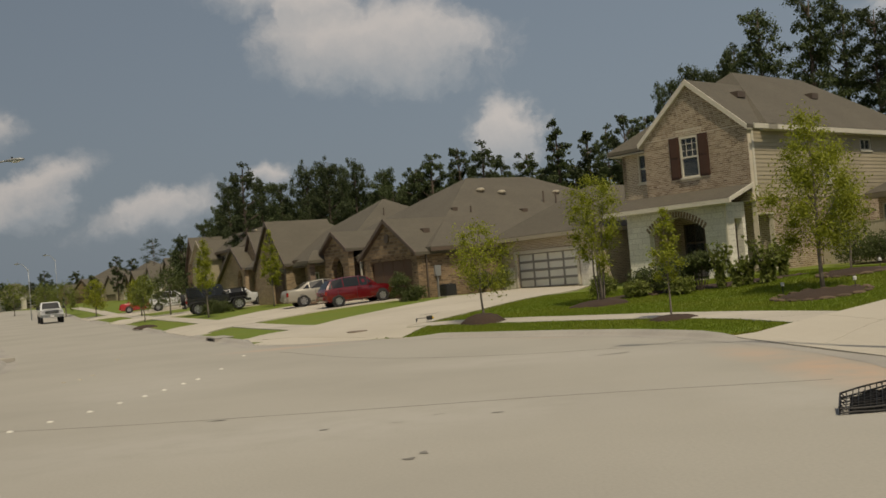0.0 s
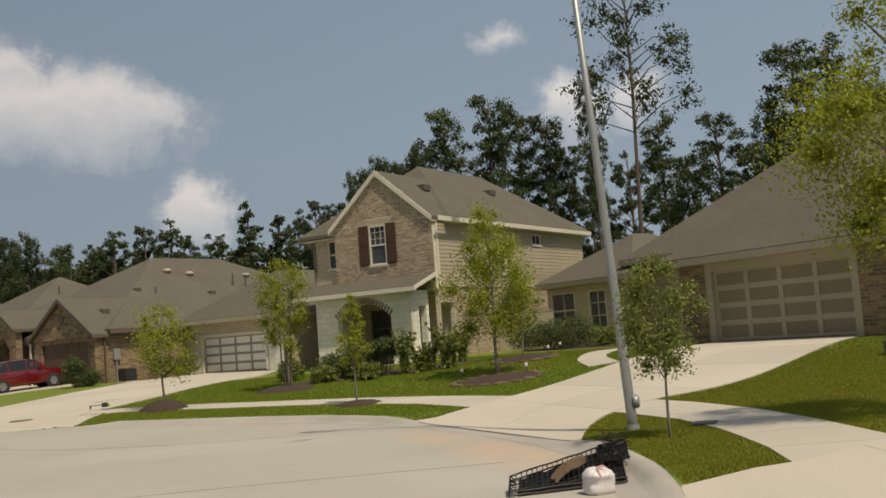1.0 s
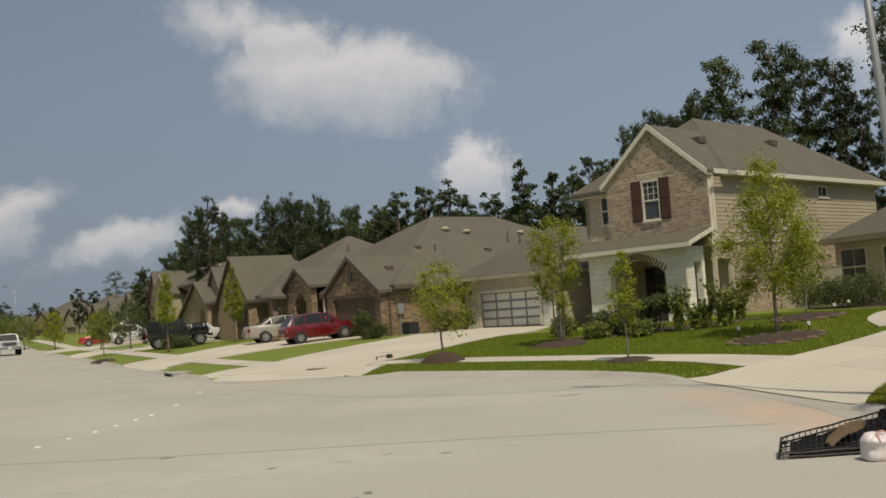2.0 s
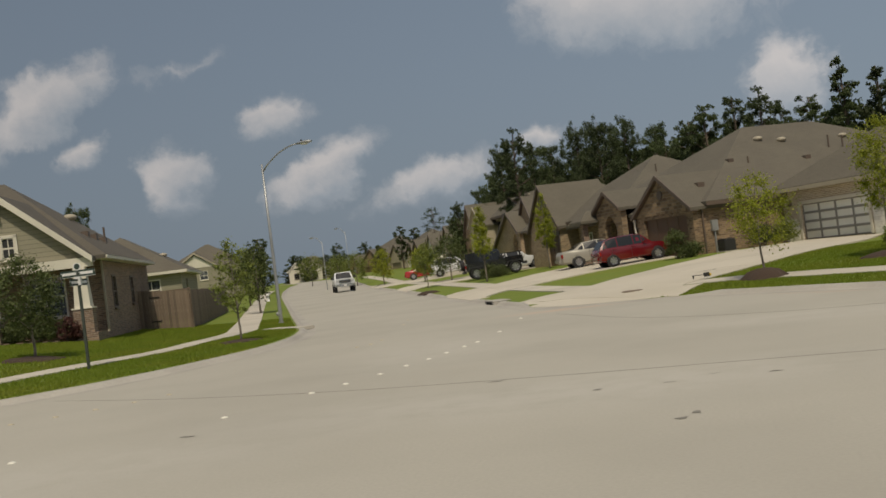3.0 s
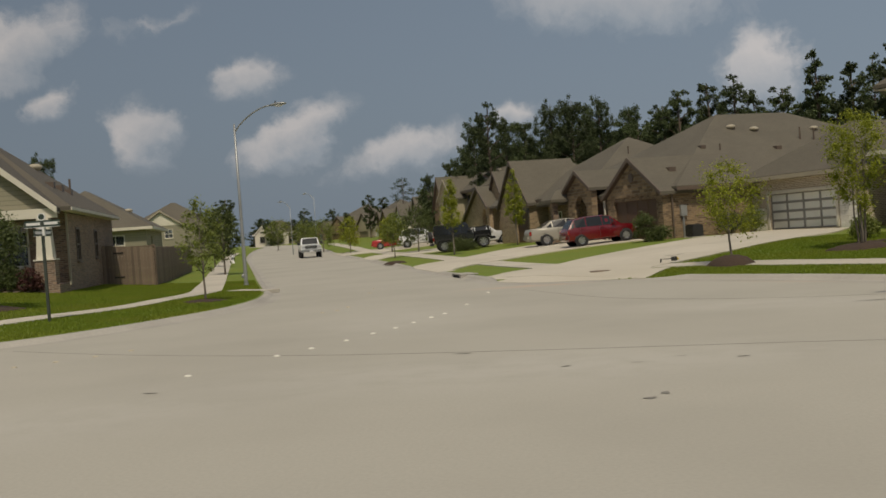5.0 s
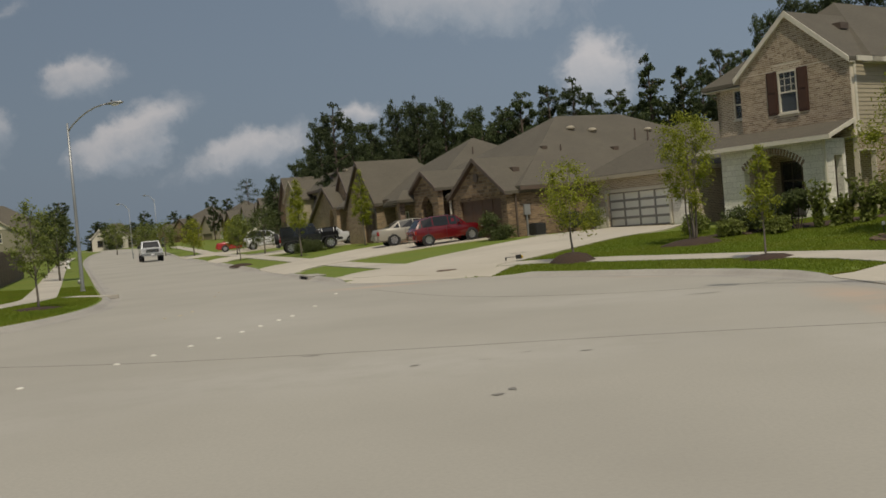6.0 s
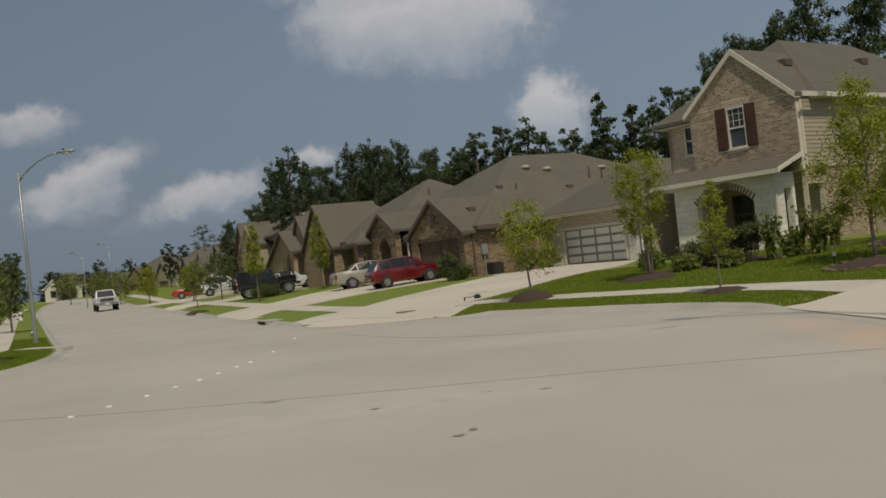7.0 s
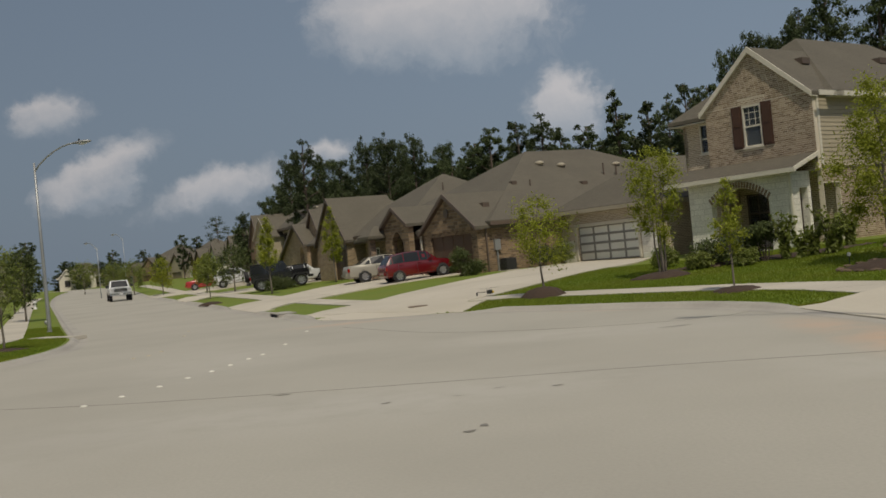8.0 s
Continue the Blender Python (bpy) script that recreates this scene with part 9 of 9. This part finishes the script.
def side_fence():
    """A plain cream board fence between the two houses."""
    f = holder("fence", pose(12.68, 41.09, 0.68, 0, 0, -50) @ Matrix.Translation((0.05, 4.9, 0.0)), "cream painted board fence closing the gap beside the brick house", "fence", "garden fences")
    for k in range(20):
        bm = bmesh.new()
        box(bm, 0.01 + k * 0.143, 0.147 + k * 0.143, 0.0, 0.02, -0.6, 1.80)
        part("board", bm, M["fence_cream"], f)
    for z in (0.3, 1.5):
        bm = bmesh.new()
        box(bm, 0.0, 2.87, 0.021, 0.06, z, z + 0.09)
        part("rail", bm, M["fence_cream"], f)
    bm = bmesh.new()
    box(bm, 0.0, 2.87, -0.02, 0.06, 1.801, 1.84)
    part("cap", bm, M["fence_cream"], f)


side_fence()


def helicopter_model(x, y, z, turn):
    h = holder("model_helicopter", Matrix.Translation((x, y, z)) @ Matrix.Rotation(radians(turn), 4, "Z"), "black model helicopter with yellow nose on its skids", "model helicopter")
    bm = bmesh.new()
    bmesh.ops.create_uvsphere(bm, u_segments=14, v_segments=8, radius=0.09, matrix=Matrix.Translation((0.14, 0, 0.18)) @ Matrix.Diagonal((1.2, 0.62, 0.85, 1)))
    part("canopy", bm, M["heli_yellow"], h, "yellow canopy", smooth=True)
    bm = bmesh.new()
    box(bm, -0.16, 0.12, -0.06, 0.06, 0.09, 0.30)
    part("frame", bm, M["plastic"], h)
    bm = bmesh.new()
    tube(bm, [(-0.1, 0, 0.2), (-0.75, 0, 0.21)], [0.018, 0.014], 8)
    part("tail_boom", bm, M["plastic"], h)
    bm = bmesh.new()
    prism(bm, [(-0.80, 0.22), (-0.70, 0.22), (-0.72, 0.05), (-0.78, 0.03)], "x", -0.004, 0.008)
    part("tail_fin", bm, M["plastic"], h)
    bm = bmesh.new()
    box(bm, -0.755, -0.735, 0.02, 0.026, 0.10, 0.32)
    part("tail_rotor", bm, M["white"], h)
    bm = bmesh.new()
    tube(bm, [(0, 0, 0.26), (0, 0, 0.40)], [0.012, 0.012], 8)
    part("mast", bm, M["galv"], h)
    for a in (20, 200):
        bm = bmesh.new()
        box(bm, 0.05, 0.66, -0.028, 0.028, 0.385, 0.393)
        bmesh.ops.rotate(bm, cent=(0, 0, 0), matrix=Matrix.Rotation(radians(a), 3, "Z"), verts=bm.verts)
        part("rotor_blade", bm, M["plastic"], h)
    for s in (-1, 1):
        bm = bmesh.new()
        tube(bm, [(-0.2, 0.1 * s, 0.012), (0.16, 0.1 * s, 0.012), (0.22, 0.1 * s, 0.035)], [0.01] * 3, 6)
        part("skid", bm, M["white"], h)
        for px in (-0.1, 0.08):
            bm = bmesh.new()
            tube(bm, [(px, 0.1 * s, 0.012), (px, 0.04 * s, 0.12)], [0.007] * 2, 5)
            part("strut", bm, M["white"], h)
    return h


helicopter_model(-0.6, 33.2, spot(-0.6, 33.2)[2] + 0.052, 25).scale = (0.62, 0.62, 0.62)


def path_light(x, y):
    p = holder("path_light", Matrix.Translation(spot(x, y)), "small white garden path light on a stake", "garden light", "path lights")
    bm = bmesh.new()
    tube(bm, [(0, 0, -0.1), (0, 0, 0.26)], [0.012, 0.012], 6)
    part("stake", bm, M["plastic"], p)
    bm = bmesh.new()
    tube(bm, [(0, 0, 0.24), (0, 0, 0.32), (0, 0, 0.34)], [0.045, 0.05, 0.01], 10)
    part("lantern", bm, M["white"], p)


for x, y in ((10.75, 26.9), (13.3, 31.2), (9.3, 28.3), (15.6, 35.4)):
    path_light(x, y)


def edging(cx, cy, rx, ry, rot, n, seed, a0=0.0, a1=6.2832):
    """Stones laid round a bed, each a thing of its own."""
    rng = random.Random(seed)
    shapes = []
    for k in range(5):
        bm = bmesh.new()
        bmesh.ops.create_icosphere(bm, subdivisions=2, radius=1.0)
        for v in bm.verts:
            v.co *= 1 + 0.25 * noise.noise(v.co * 1.3 + Vector((k * 5, seed, 0)))
            v.co = Vector((v.co.x * 0.17, v.co.y * 0.10, v.co.z * 0.05))
        me = bpy.data.meshes.new("edging_stone")
        bm.to_mesh(me)
        bm.free()
        me.materials.append(M["stone_edge"])
        shapes.append(me)
    for i in range(n):
        a = a0 + (a1 - a0) * i / n
        px, py = rx * math.cos(a), ry * math.sin(a)
        x, y = cx + px * math.cos(rot) - py * math.sin(rot), cy + px * math.sin(rot) + py * math.cos(rot)
        o = new("edging_stone", shapes[rng.randrange(5)])
        o.matrix_world = Matrix.Translation((x, y, spot(x, y)[2] + 0.03)) @ Matrix.Rotation(a + rot + math.pi / 2 + rng.uniform(-0.3, 0.3), 4, "Z") @ Matrix.Diagonal((rng.uniform(0.8, 1.25),) * 3 + (1,))
        tagged(o, "rough tan edging stone round a planting bed", "stone", "edging stones")


edging(9.8, 26.8, 1.2, 1.28, 0.0, 17, 1)
edging(12.4, 31.0, 1.0, 1.18, 0.0, 15, 2)
edging(8.6, 34.4, 3.5, 1.15, -0.15, 9, 3, 3.3, 6.1)
edging(-28.0, 32.0, 5.2, 1.3, 0.41, 30, 4, 3.2, 6.2)
mulch_ring(-28.0, 32.3, 1.15, 33, 0.06, "dark bark mulch bed along the bungalow", 4.3, 0.41)


def utility_box(x, y):
    """A low brown cable box on the lawn."""
    u = holder("utility_box", Matrix.Translation(spot(x, y)) @ Matrix.Rotation(0.5, 4, "Z"), "low brown plastic utility box on the lawn", "utility box")
    bm = bmesh.new()
    box(bm, -0.24, 0.24, -0.17, 0.17, -0.05, 0.24)
    bmesh.ops.bevel(bm, geom=bm.edges[:], offset=0.02, segments=2, affect="EDGES")
    part("housing", bm, M["gutter_brown"], u)
    bm = bmesh.new()
    box(bm, -0.26, 0.26, -0.19, 0.19, 0.24, 0.30)
    bmesh.ops.bevel(bm, geom=bm.edges[:], offset=0.02, segments=2, affect="EDGES")
    part("lid", bm, M["gutter_brown"], u)


utility_box(14.95, 17.2)


def gate_hinges():
    """Black strap hinges on the gate end of the fence."""
    d = (fb - fa).normalized()
    for z in (0.35, 1.5):
        p = fa + d * 0.75
        bm = bmesh.new()
        box(bm, -0.22, 0.22, -0.03, -0.016, z, z + 0.05)
        tube(bm, [(-0.22, -0.03, z - 0.03), (-0.22, -0.03, z + 0.08)], [0.02, 0.02], 8)
        ob = part("gate_hinge", bm, M["steel_black"])
        ob.matrix_world = Matrix.Translation(spot(p.x, p.y)) @ Matrix.Rotation(math.atan2(d.y, d.x), 4, "Z")
        tagged(ob, "black steel strap hinge on the cedar gate", "hinge", "gate hinges")


gate_hinges()


def lay_bricks(host, axis, a0, a1, z0, z1, pos, out, holes, bounds, singles):
    """Bricks proud of a wall: the first rows as pieces of their own, the rest joined."""
    length, height, joint, proud = 0.205, 0.062, 0.019, 0.009
    spans, row, z = [], 0, z0
    while z + height < z1:
        l, r = (a0, a1) if bounds is None else bounds(z + height)
        a = l - (0.5 * length if row % 2 else 0.0)
        while a < r:
            b, e = max(a, l), min(a + length, r)
            blocked = [q for q in holes if q[2] < z + height and q[3] > z and q[0] < e and q[1] > b]
            for q in blocked:
                b, e = (q[1], e) if q[0] <= b else (b, q[0])
            if e - b > 0.05:
                spans.append((b, e, z))
            a += length + joint
        z += height + joint
        row += 1
    lo, hi = (pos - proud, pos + 0.02) if out < 0 else (pos - 0.02, pos + proud)

    def corners(b, e, z):
        p = [(b, lo, z), (e, lo, z), (e, hi, z), (b, hi, z), (b, lo, z + height), (e, lo, z + height), (e, hi, z + height), (b, hi, z + height)]
        return p if axis == "x" else [(v[1], v[0], v[2]) for v in p]

    sides = [(3, 2, 1, 0), (4, 5, 6, 7), (0, 1, 5, 4), (1, 2, 6, 5), (2, 3, 7, 6), (3, 0, 4, 7)]
    if axis == "y":
        sides = [f[::-1] for f in sides]
    whole = [q for q in spans if q[1] - q[0] > length - 0.001][:singles]
    if whole:
        me = bpy.data.meshes.new("brick")
        me.from_pydata(corners(0.0, length, 0.0), [], sides)
        me.materials.append(M["brick_piece"])
        for b, e, z in whole:
            o = new("brick", me)
            o.parent = host
            o.location = (b, 0, z) if axis == "x" else (0, b, z)
    chosen, verts, faces = set(whole), [], []
    for q in spans:
        if q not in chosen:
            n = len(verts)
            verts += corners(*q)
            faces += [tuple(n + i for i in f) for f in sides]
    ob = from_arrays("brick_course", verts, faces, M["brick_joined"], host)
    tagged(ob, kind="stuff")


for wall_bricks in BRICKED:
    lay_bricks(*wall_bricks)
